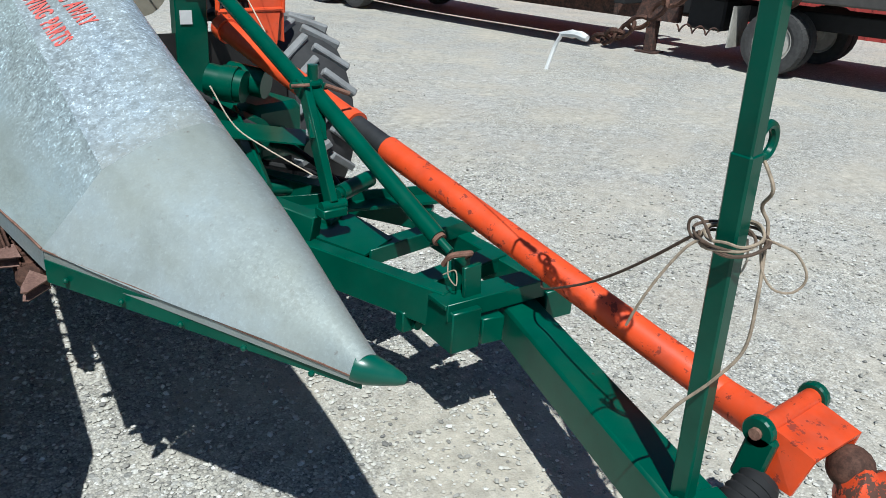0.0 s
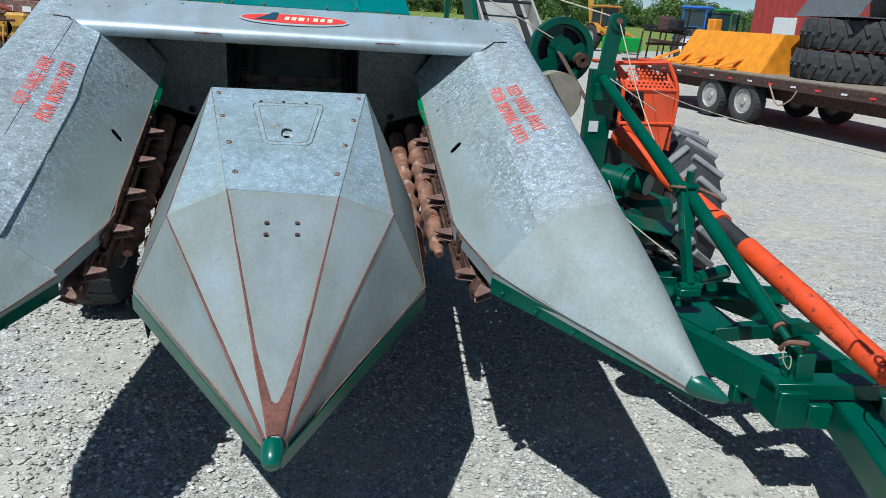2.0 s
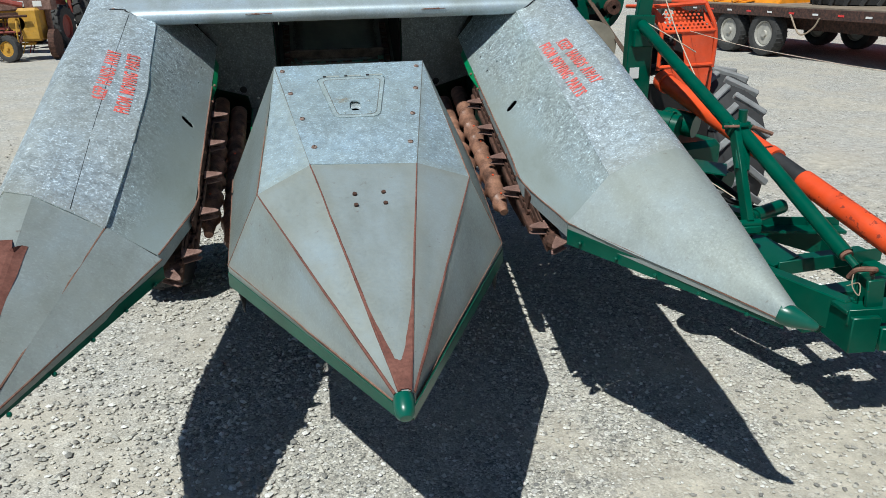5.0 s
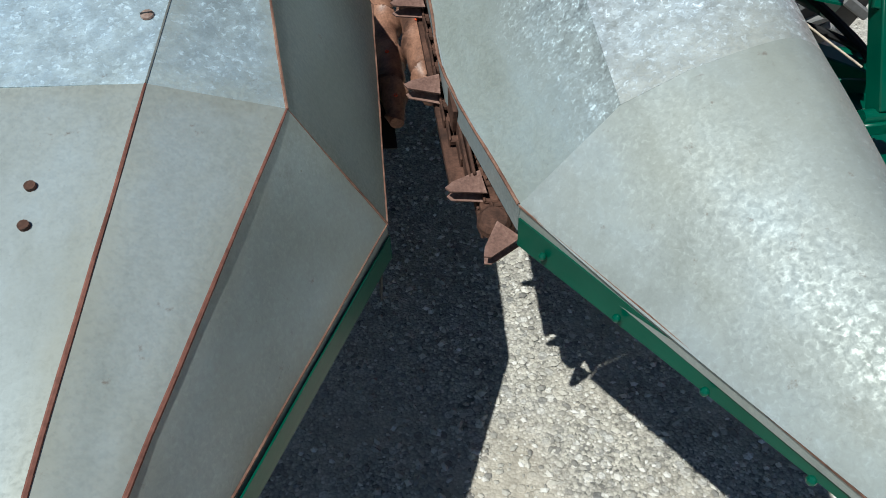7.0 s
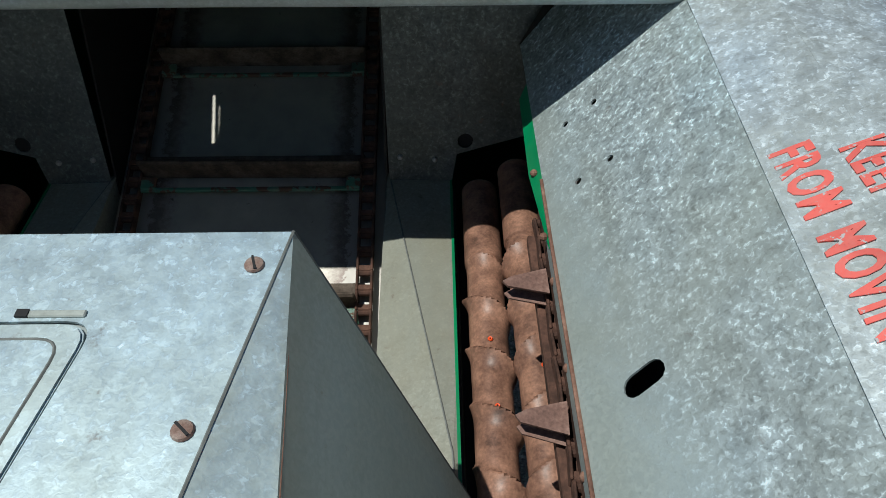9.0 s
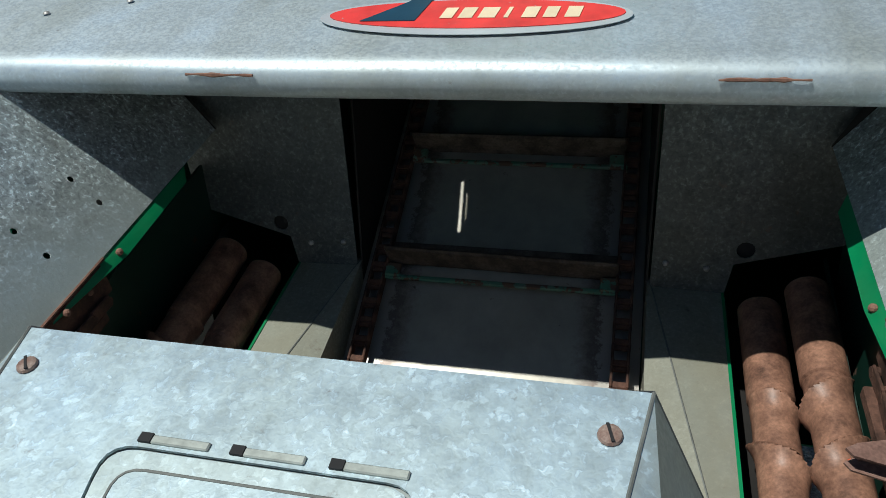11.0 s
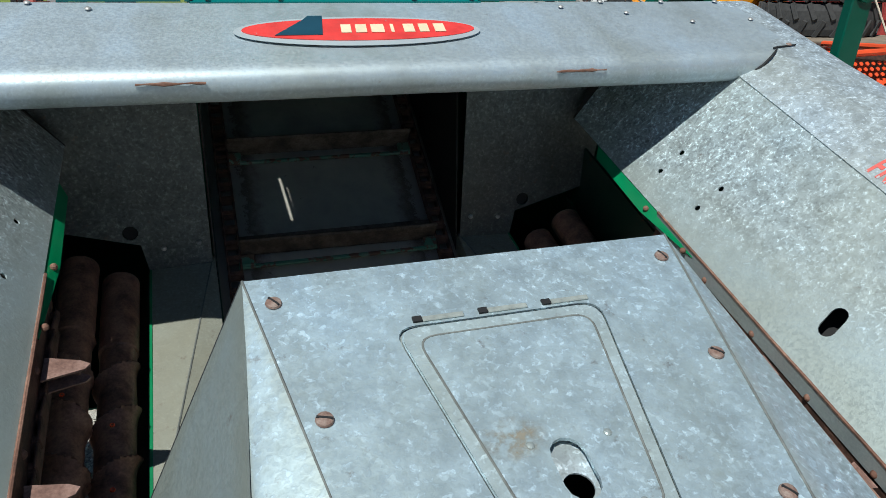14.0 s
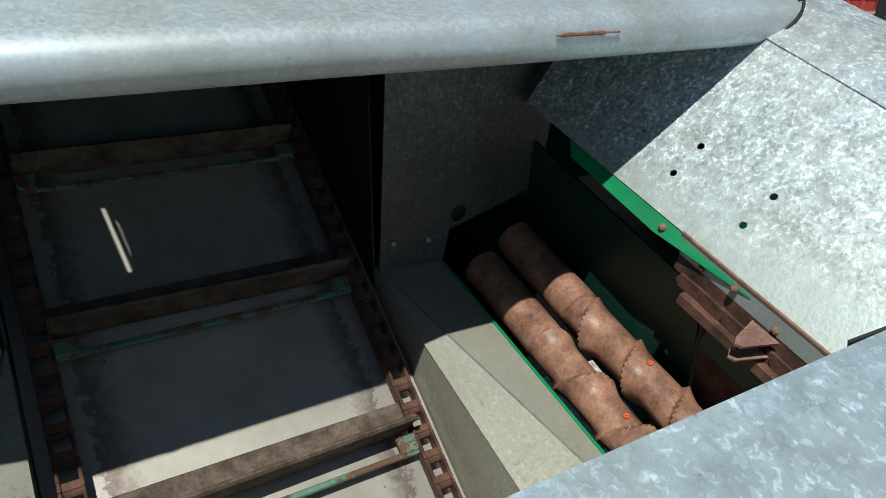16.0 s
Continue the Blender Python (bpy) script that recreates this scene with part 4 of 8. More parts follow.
cone(1, ring_r, (0.937, -0.232, 0.782), False, SNOUT[1])
ring_l = [(0.590, 0.358, 0.824), (0.722, 0.37, 0.925), (0.886, 0.37, 1.030), (0.950, 0.37, 1.045), (1.000, 0.36, 0.985), (1.006, 0.36, 0.76)]
rl, sl = cone(-1, ring_l, (-0.843, -0.317, 0.768), True, SNOUT[-1])
bm = bmesh.new()
sweep(bm, [dent(rl[1].lerp(sl[1], k / 12) + Vector((0, 0, 0.001)), 0.001, 9) for k in range(13)], 0.0034, 6)
wpart("fold_edge", bm, RUST_EDGE, SNOUT[-1], "rusty folded edge", True)
bm = bmesh.new()
a, b, c2, d2 = rl[2].lerp(rl[3], 0.15), rl[3].lerp(rl[4], 0.30), sl[3].lerp(sl[4], 0.3), sl[2]
nn = (b - a).cross(d2 - a).normalized()
nn = nn if nn.z > 0 else -nn
vs, fs = [], []
NC = 9
for i in range(15):
    u = 0.27 + 0.71 * i / 14
    q = [rl[j].lerp(sl[j], u) for j in range(6)]
    line_ = [q[1].lerp(q[2], 0.78), q[2], q[3], q[3].lerp(q[4], 0.5)]
    for j in range(NC):
        v = 3.0 * j / (NC - 1)
        k = min(2, int(v))
        w = line_[k].lerp(line_[k + 1], v - k)
        if i < 2:
            w += Vector((0, (0.060 - 0.030 * i) * noise.noise((j * 2.7, i, 4)), 0))
        if j == 0:
            w += Vector((0.004 * noise.noise((i * 1.9, 3, 1)), 0, 0))
        vs.append(w + nn * 0.006 + Vector((-0.003, -0.002, 0.001)))
for i in range(14):
    for j in range(NC - 1):
        fs.append((i * NC + j, i * NC + j + 1, (i + 1) * NC + j + 1, (i + 1) * NC + j))
sheet(bm, vs, fs, 0.001)
bmesh.ops.recalc_face_normals(bm, faces=bm.faces[:])
wpart("rust_patch", bm, RUST_STRIPE, SNOUT[-1], "long bare rusty stripe along the nose")

# --- hood across the dividers ---------------------------------------------
prof = [(1.56, 1.398), (1.520, 1.388), (1.494, 1.385), (1.476, 1.393), (1.468, 1.410), (1.471, 1.428), (1.486, 1.442), (1.520, 1.455), (1.570, 1.475), (1.610, 1.490), (1.670, 1.512), (1.725, 1.532), (1.735, 1.522), (1.735, 1.47)]
hood_half = [0.70, 0.715, 0.725, 0.745, 0.770, 0.795, 0.820, 0.872, 0.878, 0.880, 0.882, 0.884, 0.884, 0.884]
fine_prof = curve_pts([(y, z, h) for (y, z), h in zip(prof[:11], hood_half[:11])], 3) + [Vector((y, z, h)) for (y, z), h in zip(prof[11:], hood_half[11:])]
NX = 40
vs, fs = [], []
for y, z, h in fine_prof:
    for i in range(NX + 1):
        x = -h + 2 * h * i / NX
        vs.append(dent((x, y, z), 0.0016))
for r in range(len(fine_prof) - 1):
    for i in range(NX):
        fs.append((r * (NX + 1) + i, r * (NX + 1) + i + 1, (r + 1) * (NX + 1) + i + 1, (r + 1) * (NX + 1) + i))
bm = bmesh.new()
sheet(bm, vs, fs, 0.0028)
hood = wpart("hood", bm, GALV_HOOD, picker, "galvanised hood with a rolled front lip", True)
HM = Matrix((Vector((1, 0, 0)), Vector((0, 0.9345, 0.356)), Vector((0, -0.356, 0.9345)))).transposed().to_4x4()
HM.translation = Vector((0.006, 1.590, 1.4835))
bm = bmesh.new()
holed(bm, ngon(0, 0, 0.222, 0.060, 48), [], HM @ Matrix.Translation((0, 0, 0.0032)), 0.0008)
decal = wpart("decal", bm, PALE_INK, hood, "oval red decal with silver rim")
bm = bmesh.new()
holed(bm, ngon(0.002, 0.004, 0.210, 0.046, 48), [], HM @ Matrix.Translation((0, 0, 0.0044)), 0.0008)
wpart("decal_field", bm, RED, decal)
bm = bmesh.new()
holed(bm, [(-0.155, -0.020), (-0.100, 0.042), (-0.088, 0.060), (-0.062, 0.060), (-0.074, -0.020)], [], HM @ Matrix.Translation((0, 0, 0.0056)), 0.0008)
wpart("decal_mark", bm, NAVY, decal, "dark blue sail-shaped mark")
for x, w in ((-0.040, 0.018), (-0.014, 0.020), (0.014, 0.024), (0.050, 0.006), (0.074, 0.020), (0.103, 0.018), (0.132, 0.020)):
    bm = bmesh.new()
    holed(bm, [(x, -0.013), (x + w, -0.013), (x + w + 0.004, 0.021), (x + 0.004, 0.021)], [], HM @ Matrix.Translation((0, 0, 0.0056)), 0.0006)
    wpart("decal_bar", bm, CREAM, decal)


def hood_pt(x, y):
    return Vector((x, y, 1.490 + 0.375 * (y - 1.610)))


for x, y in ((-0.445, 1.690), (-0.582, 1.660), (-0.714, 1.618), (-0.852, 1.606), (0.445, 1.690), (0.582, 1.660), (0.714, 1.615), (0.866, 1.622), (-0.54, 1.715), (-0.80, 1.715), (-0.66, 1.715), (0.55, 1.715), (0.70, 1.715), (0.84, 1.715), (-0.868, 1.502), (0.868, 1.502)):
    bm = bmesh.new()
    lathe(bm, [(0.0, 0.003), (0.003, 0.0026), (0.0052, 0.001), (0.006, 0.0)], Matrix.Translation(hood_pt(x, y) + Vector((0, 0, 0.003))) @ HM.to_3x3().to_4x4(), 12)
    wpart("rivet", bm, RIVET if abs(y - 1.502) > 0.01 else SCREW, hood, "", True)
for x0, x1 in ((-0.37, -0.27), (0.33, 0.43)):
    bm = bmesh.new()
    sweep(bm, [dent((x0 + (x1 - x0) * k / 10, 1.4655, 1.418), 0.002, 30) for k in range(11)], [0.001 + 0.004 * abs(noise.noise((k * 2.2, x0, 0))) for k in range(11)], 6)
    wpart("rust_scrape", bm, RUST_EDGE, hood, "rusty scrape on the lip", True)
for sgn in (1, -1):
    bm = bmesh.new()
    gap_ = [(sgn * (h + 0.003), y - 0.002, z + 0.003) for (y, z), h in zip(prof[2:7], hood_half[2:7])] + [(sgn * 0.826, 1.494, 1.4475), (sgn * 0.885, 1.502, 1.4515)]
    sweep(bm, curve_pts(gap_, 4), [0.0026] * 13 + [0.0022] * 4 + [0.0017] * 8, 8)
    wpart("lip_gap", bm, BLACK, hood, "", True)

# red warning lettering
for sgn in (1, -1):
    for line_, v0, v1 in (("KEEP HANDS AWAY", 0.074 if sgn > 0 else 0.118, 0.106 if sgn > 0 else 0.100), ("FROM MOVING PARTS", 0.010 if sgn > 0 else 0.036, 0.036)):
        cu = bpy.data.curves.new("lettering", "FONT")
        cu.body, cu.size, cu.extrude, cu.resolution_u = line_, 0.055, 0.0004, 3
        cu.space_word, cu.space_character, cu.offset = 1.55, 1.14, 0.0016
        cu.align_x = "LEFT"
        ob = new("lettering", cu)
        deps = bpy.context.evaluated_depsgraph_get()
        me = bpy.data.meshes.new_from_object(ob.evaluated_get(deps))
        bpy.data.objects.remove(ob)
        lo_x = min(v.co.x for v in me.vertices)
        wide = max(v.co.x for v in me.vertices) - lo_x
        want = (0.385 if sgn > 0 else 0.370) if "MOVING" in line_ else (0.330 if sgn > 0 else 0.318)
        y_from = (1.150 if "MOVING" in line_ else 1.124) if sgn > 0 else (0.804 if "MOVING" in line_ else 0.848)
        for vtx in me.vertices:
            y = y_from - sgn * (vtx.co.x - lo_x) / wide * want
            along_ = (vtx.co.x - lo_x) / wide
            run, prof_ = v0 + (v1 - v0) * along_ + vtx.co.y * 1.10, side_profile(y, sgn)[1:5]
            for (xa, za), (xb, zb) in zip(prof_, prof_[1:]):
                seg_ = math.hypot(xb - xa, zb - za)
                if run <= seg_ or (xb, zb) == prof_[-1]:
                    break
                run -= seg_
            k = run / seg_
            n_ = Vector((-(zb - za), 0, xb - xa)).normalized()
            vtx.co = (sgn * (xa + (xb - xa) * k + n_.x * 0.004), y, za + (zb - za) * k + n_.z * 0.004 + vtx.co.z)
        spots = sorted(v.co.y for v in me.vertices)
        cuts = sorted(sorted(range(len(spots) - 1), key=lambda i: spots[i] - spots[i + 1])[:line_.count(" ")])
        edges_ = [-9.0] + [(spots[i] + spots[i + 1]) / 2 for i in cuts] + [9.0]
        for e0, e1 in zip(edges_, edges_[1:]):      # one mesh for each word
            bm = bmesh.new()
            bm.from_mesh(me)
            bmesh.ops.delete(bm, geom=[v for v in bm.verts if not e0 < v.co.y < e1], context="VERTS")
            wpart("warning_lettering", bm, RED_INK, SNOUT[sgn], "red block capitals painted on the sheet")
        bpy.data.meshes.remove(me)

# --- inside: back plates, gutters, rolls, chains, elevator ------------------
def roll_z(y, inner):
    return (0.830 + 0.369 * (y - 1.4)) if inner else (0.874 + 0.366 * (y - 1.4))


row_frame = {}
for sgn in (1, -1):
    # upright plate behind the rolls, with a hole
    bm = bmesh.new()
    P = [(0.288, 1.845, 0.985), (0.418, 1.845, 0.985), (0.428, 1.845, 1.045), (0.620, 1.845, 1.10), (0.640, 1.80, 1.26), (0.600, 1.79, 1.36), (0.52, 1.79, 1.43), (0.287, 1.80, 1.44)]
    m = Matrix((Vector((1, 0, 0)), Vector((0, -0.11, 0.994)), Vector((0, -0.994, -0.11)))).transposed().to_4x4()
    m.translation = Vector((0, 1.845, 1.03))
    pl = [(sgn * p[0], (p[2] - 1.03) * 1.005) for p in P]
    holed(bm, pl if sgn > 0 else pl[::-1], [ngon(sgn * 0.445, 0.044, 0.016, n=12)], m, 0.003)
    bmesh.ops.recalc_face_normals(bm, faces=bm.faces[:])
    plate = wpart("throat_plate", bm, GALV_IN, picker, "galvanised plate with a round hole, darkened for the throat's shade")
    row_frame[sgn] = plate
    bm = bmesh.new()
    lathe(bm, [(0, 0.012), (0.022, 0.010), (0.022, 0.0)], m @ Matrix.Translation((sgn * 0.445, 0.044, -0.02)), 12)
    wpart("hole_shadow", bm, BLACK, plate)
    for x, y in ((0.383, 0.004), (0.312, 0.010)):
        bm = bmesh.new()
        bmesh.ops.create_uvsphere(bm, u_segments=8, v_segments=5, radius=0.006, matrix=m @ Matrix.Translation((sgn * x, y, 0.002)))
        wpart("bolt", bm, RIVET, plate)
    # side of the hood behind the inner sheet, coloured black as shade
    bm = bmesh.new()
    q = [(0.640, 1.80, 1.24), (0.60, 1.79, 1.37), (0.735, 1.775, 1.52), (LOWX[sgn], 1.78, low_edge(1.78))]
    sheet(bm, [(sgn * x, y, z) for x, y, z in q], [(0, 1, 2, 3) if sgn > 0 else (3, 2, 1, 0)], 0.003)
    wpart("throat_side_shade", bm, SHADE_BLACK, plate)
    # gutter sheet between elevator and rolls, folded along a slanting line
    G = lambda y: 0.935 + 0.331 * (y - 1.7)
    GI = lambda y: 0.931 + 0.40 * (y - 1.7)
    bm = bmesh.new()
    ys = [1.87, 1.7, 1.55, 1.4, 1.25, 1.1]
    fold = lambda y: 0.290 + 0.120 * (1.85 - y) / 0.62
    vs = []
    for y in ys:
        fx = min(0.413, fold(y))
        vs += [(sgn * 0.282, y, GI(y) - 0.012 * (1.85 - y)), (sgn * fx, y, G(y) + 0.004), (sgn * 0.417, y, G(y))]
    fs = []
    for i in range(len(ys) - 1):
        for j in range(2):
            q = (i * 3 + j, i * 3 + j + 1, (i + 1) * 3 + j + 1, (i + 1) * 3 + j)
            fs.append(q if sgn < 0 else q[::-1])
    sheet(bm, vs, fs, 0.003)
    bmesh.ops.recalc_face_normals(bm, faces=bm.faces[:])
    gutter = wpart("gutter", bm, GUTTER, picker, "dusty galvanised gutter sheet with a crease")
    bm = bmesh.new()
    sweep(bm, [(sgn * min(0.413, fold(y)), y, G(y) + 0.0045) for y in ys], 0.0016, 5)
    wpart("crease", bm, JOINT, gutter)
    bm = bmesh.new()
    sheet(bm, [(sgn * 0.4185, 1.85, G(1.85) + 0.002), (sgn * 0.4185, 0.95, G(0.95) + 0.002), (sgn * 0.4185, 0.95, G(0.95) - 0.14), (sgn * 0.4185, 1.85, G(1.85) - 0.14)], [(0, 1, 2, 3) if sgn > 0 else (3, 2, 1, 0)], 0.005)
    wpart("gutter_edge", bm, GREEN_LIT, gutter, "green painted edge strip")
    # the gutter's wall down to the elevator, and the elevator's side above
    bm = bmesh.new()
    wall_ = [1.87, 1.7, 1.5, 1.3, 1.1]
    vs = [(sgn * 0.2835, y, GI(y) - 0.012 * (1.85 - y) - 0.002) for y in wall_] + [(sgn * 0.281, y, min(GI(y) - 0.05, 0.90 + 0.80 * (y - 1.8))) for y in wall_]
    sheet(bm, vs, [((i, i + 1, i + 6, i + 5) if sgn < 0 else (i + 5, i + 6, i + 1, i)) for i in range(4)], 0.003)
    wpart("gutter_wall", bm, GUTTER, gutter)
    # the elevator's side takes the interior shade as a black colour
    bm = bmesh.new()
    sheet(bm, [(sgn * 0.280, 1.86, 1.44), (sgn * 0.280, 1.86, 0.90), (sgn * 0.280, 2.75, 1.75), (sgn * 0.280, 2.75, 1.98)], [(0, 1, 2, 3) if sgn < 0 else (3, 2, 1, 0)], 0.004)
    wpart("elevator_side", bm, SHADE_BLACK, picker, "elevator side sheet, coloured black for the shade inside")

# snapping rolls with spiral ribs
for sgn in (1, -1):
    for inner in (True, False):
        x = sgn * (0.472 if inner else 0.543)
        y0, y1 = 0.92, 1.80
        p0, p1 = Vector((x, y0, roll_z(y0, inner))), Vector((x, y1, roll_z(y1, inner)))
        m, ln = along(p0, p1)
        m.translation = p0
        hand = 1 if (inner == (sgn > 0)) else -1
        b2 = bmesh.new()
        nl, ns = 330, 30
        ringsv = []
        for i in range(nl + 1):
            s = ln * i / nl
            row = []
            for k in range(ns):
                th = 2 * math.pi * k / ns
                ph = (hand * th / (2 * math.pi) + s / 0.105 + (0.35 if inner else 0.0)) % 1.0
                lug = 0.5 + 0.5 * math.cos(th * 1 + s * 9.0)
                rib = max(0.0, min(1.0, (ph - 0.28) / 0.30)) ** 1.6 if ph < 0.58 else max(0.0, 1 - (ph - 0.58) / 0.035)
                half_on = 1.0 if (math.floor(s / 0.105 * 2) + int(inner)) % 2 == 0 else 0.75
                r = 0.0325 + 0.0155 * rib * half_on * (0.45 + 0.55 * lug) + 0.0015 * noise.noise((th, s * 14, x * 9))
                if s > ln - 0.20:
                    r = 0.0355
                if s < 0.10:
                    r *= 0.45 + 0.55 * s / 0.10
                row.append(b2.verts.new(m @ Vector((r * math.cos(th), r * math.sin(th), s))))
            ringsv.append(row)
        for a, b in zip(ringsv, ringsv[1:]):
            for k in range(ns):
                b2.faces.new((a[k], a[(k + 1) % ns], b[(k + 1) % ns], b[k]))
        b2.faces.new(ringsv[0][::-1])
        b2.faces.new(ringsv[-1])
        roll = wpart("snapping_roll", b2, RUST, picker, "rusty brown snapping roll with spiral ribs", True)
        for k in range(5):
            s = ln - 0.36 - 0.125 * k - (0.03 if inner else 0)
            b2 = bmesh.new()
            a = -1.75 + 0.12 * (k % 3)
            c = m @ Vector((0.034 * math.cos(a + 3.3), 0.034 * math.sin(a + 3.3), s))
            up = (c - (m @ Vector((0, 0, s)))).normalized()
            if up.z < 0:
                c = m @ Vector((0, 0, s)) + Vector((0, -0.38, 0.92)) * 0.0345
                up = Vector((0, -0.38, 0.92))
            mm = Matrix.Translation(c) @ up.to_track_quat("Z", "Y").to_matrix().to_4x4()
            lathe(b2, [(0.0015, 0.0015), (0.0035, 0.002), (0.0045, 0.0)], mm, 10)
            wpart("rivet", b2, ORANGE_CAGE, roll)

# dark plate added beside the rolls as shade; daylight falls between them to the ground
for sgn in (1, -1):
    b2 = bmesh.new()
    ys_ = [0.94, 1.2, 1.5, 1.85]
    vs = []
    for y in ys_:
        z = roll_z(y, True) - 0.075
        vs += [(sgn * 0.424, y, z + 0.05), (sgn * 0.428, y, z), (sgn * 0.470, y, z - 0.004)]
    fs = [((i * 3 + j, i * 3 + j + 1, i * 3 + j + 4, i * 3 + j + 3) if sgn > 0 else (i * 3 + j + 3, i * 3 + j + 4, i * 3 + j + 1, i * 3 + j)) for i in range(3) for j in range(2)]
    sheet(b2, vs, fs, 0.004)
    wpart("roll_light_stop", b2, SHADE_BLACK, picker, "added black plate that keeps the gap beside the rolls dark")

# row frames beside and under the rolls, their green darkened as shade
for sgn in (1, -1):
    b2 = bmesh.new()
    q = [(0.575, 1.86, 1.06), (0.575, 1.30, 0.81), (0.61, 1.30, 0.67), (0.61, 1.86, 0.92)]
    sheet(b2, [(sgn * x, y, z) for x, y, z in q], [(0, 1, 2, 3) if sgn < 0 else (3, 2, 1, 0)], 0.006)
    q = [(0.60, 1.85, 1.20), (0.60, 1.42, 1.04), (0.60, 1.42, 0.75), (0.60, 1.85, 0.95)]
    sheet(b2, [(sgn * x, y, z) for x, y, z in q], [(0, 1, 2, 3) if sgn < 0 else (3, 2, 1, 0)], 0.006)
    wpart("row_frame", b2, GREEN_SHADED, picker, "green row-unit frame plate, darkened for shade")
    b2 = bmesh.new()
    q = [(0.60, 1.415, 1.04), (0.60, 0.85, 0.84), (0.60, 0.85, 0.66), (0.60, 1.415, 0.75)]
    sheet(b2, [(sgn * x, y, z) for x, y, z in q], [(0, 1, 2, 3) if sgn < 0 else (3, 2, 1, 0)], 0.006)
    wpart("row_frame_front", b2, RUST_DARK, picker, "rusty brown front frame plate")
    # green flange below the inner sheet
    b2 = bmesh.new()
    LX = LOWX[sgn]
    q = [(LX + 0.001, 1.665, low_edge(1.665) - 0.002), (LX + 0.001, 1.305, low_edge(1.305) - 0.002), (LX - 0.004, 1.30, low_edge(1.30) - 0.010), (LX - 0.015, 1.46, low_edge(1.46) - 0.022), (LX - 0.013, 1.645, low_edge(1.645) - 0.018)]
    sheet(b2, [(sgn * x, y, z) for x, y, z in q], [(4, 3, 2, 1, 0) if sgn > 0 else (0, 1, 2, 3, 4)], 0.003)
    flange = wpart("green_flange", b2, GREEN_LIT, SNOUT[sgn], "green flange under the sheet edge, sunlight put into its green")
    for y, mtl in ((1.45, RUST_EDGE), (1.322, RUST_EDGE)):
        b2 = bmesh.new()
        bmesh.ops.create_uvsphere(b2, u_segments=8, v_segments=5, radius=0.006, matrix=Matrix.Translation((sgn * (LX - 0.009), y, low_edge(y) - 0.010)))
        wpart("bolt", b2, mtl, flange)
    b2 = bmesh.new()
    beam(b2, (sgn * 0.62, 0.85, 0.78), (sgn * 0.62, 1.4, 1.0), 0.05, 0.08, 0.004)
    beam(b2, (sgn * 0.86, 0.35, 0.78), (sgn * 0.86, 1.9, 0.90), 0.06, 0.07, 0.004)
    wpart("divider_beam", b2, GREEN_SHADED, picker, "green divider support beam, darkened for shade")


# gathering chains with lugs
def link_mesh():
    b2 = bmesh.new()
    for s in (-1, 1):
        block(b2, (0.005, 0.041, 0.021), Matrix.Translation((s * 0.014, 0, 0)), 0.0015)
    block(b2, (0.030, 0.013, 0.012), Matrix.Translation((0, -0.015, 0.001)), 0.002)
    rod(b2, (-0.017, 0.017, 0), (0.017, 0.017, 0), 0.0065, 8)
    me_ = bpy.data.meshes.new("chain_link")
    b2.to_mesh(me_)
    b2.free()
    me_.materials.append(RUST_DARK)
    return me_


def lug_mesh(sgn):
    b2 = bmesh.new()
    pts = [(0.004, 0.022), (0.004, -0.022), (-0.050, -0.008), (-0.056, 0.001), (-0.043, 0.009)]
    pts = [(sgn * x, y) for x, y in pts]
    for z0, z1, k_ in ((0.013, 0.009, 1.0), (-0.012, -0.015, 0.94)):      # a folded lug: upper and lower plate
        top = [b2.verts.new((x * k_, y, z0)) for x, y in pts]
        low = [b2.verts.new((x * k_, y * 0.96, z1)) for x, y in pts]
        n = len(pts)
        b2.faces.new(top)
        b2.faces.new(low[::-1])
        for i in range(n):
            b2.faces.new((top[i], low[i], low[(i + 1) % n], top[(i + 1) % n]))
    block(b2, (0.040, 0.004, 0.022), Matrix.Translation((-sgn * 0.020, 0.012, -0.001)) @ Matrix.Rotation(sgn * 0.30, 4, 'Z'), 0.0008)
    bmesh.ops.recalc_face_normals(b2, faces=b2.faces[:])
    me_ = bpy.data.meshes.new("chain_lug")
    b2.to_mesh(me_)
    b2.free()
    me_.materials.append(RUST_LUG)
    return me_


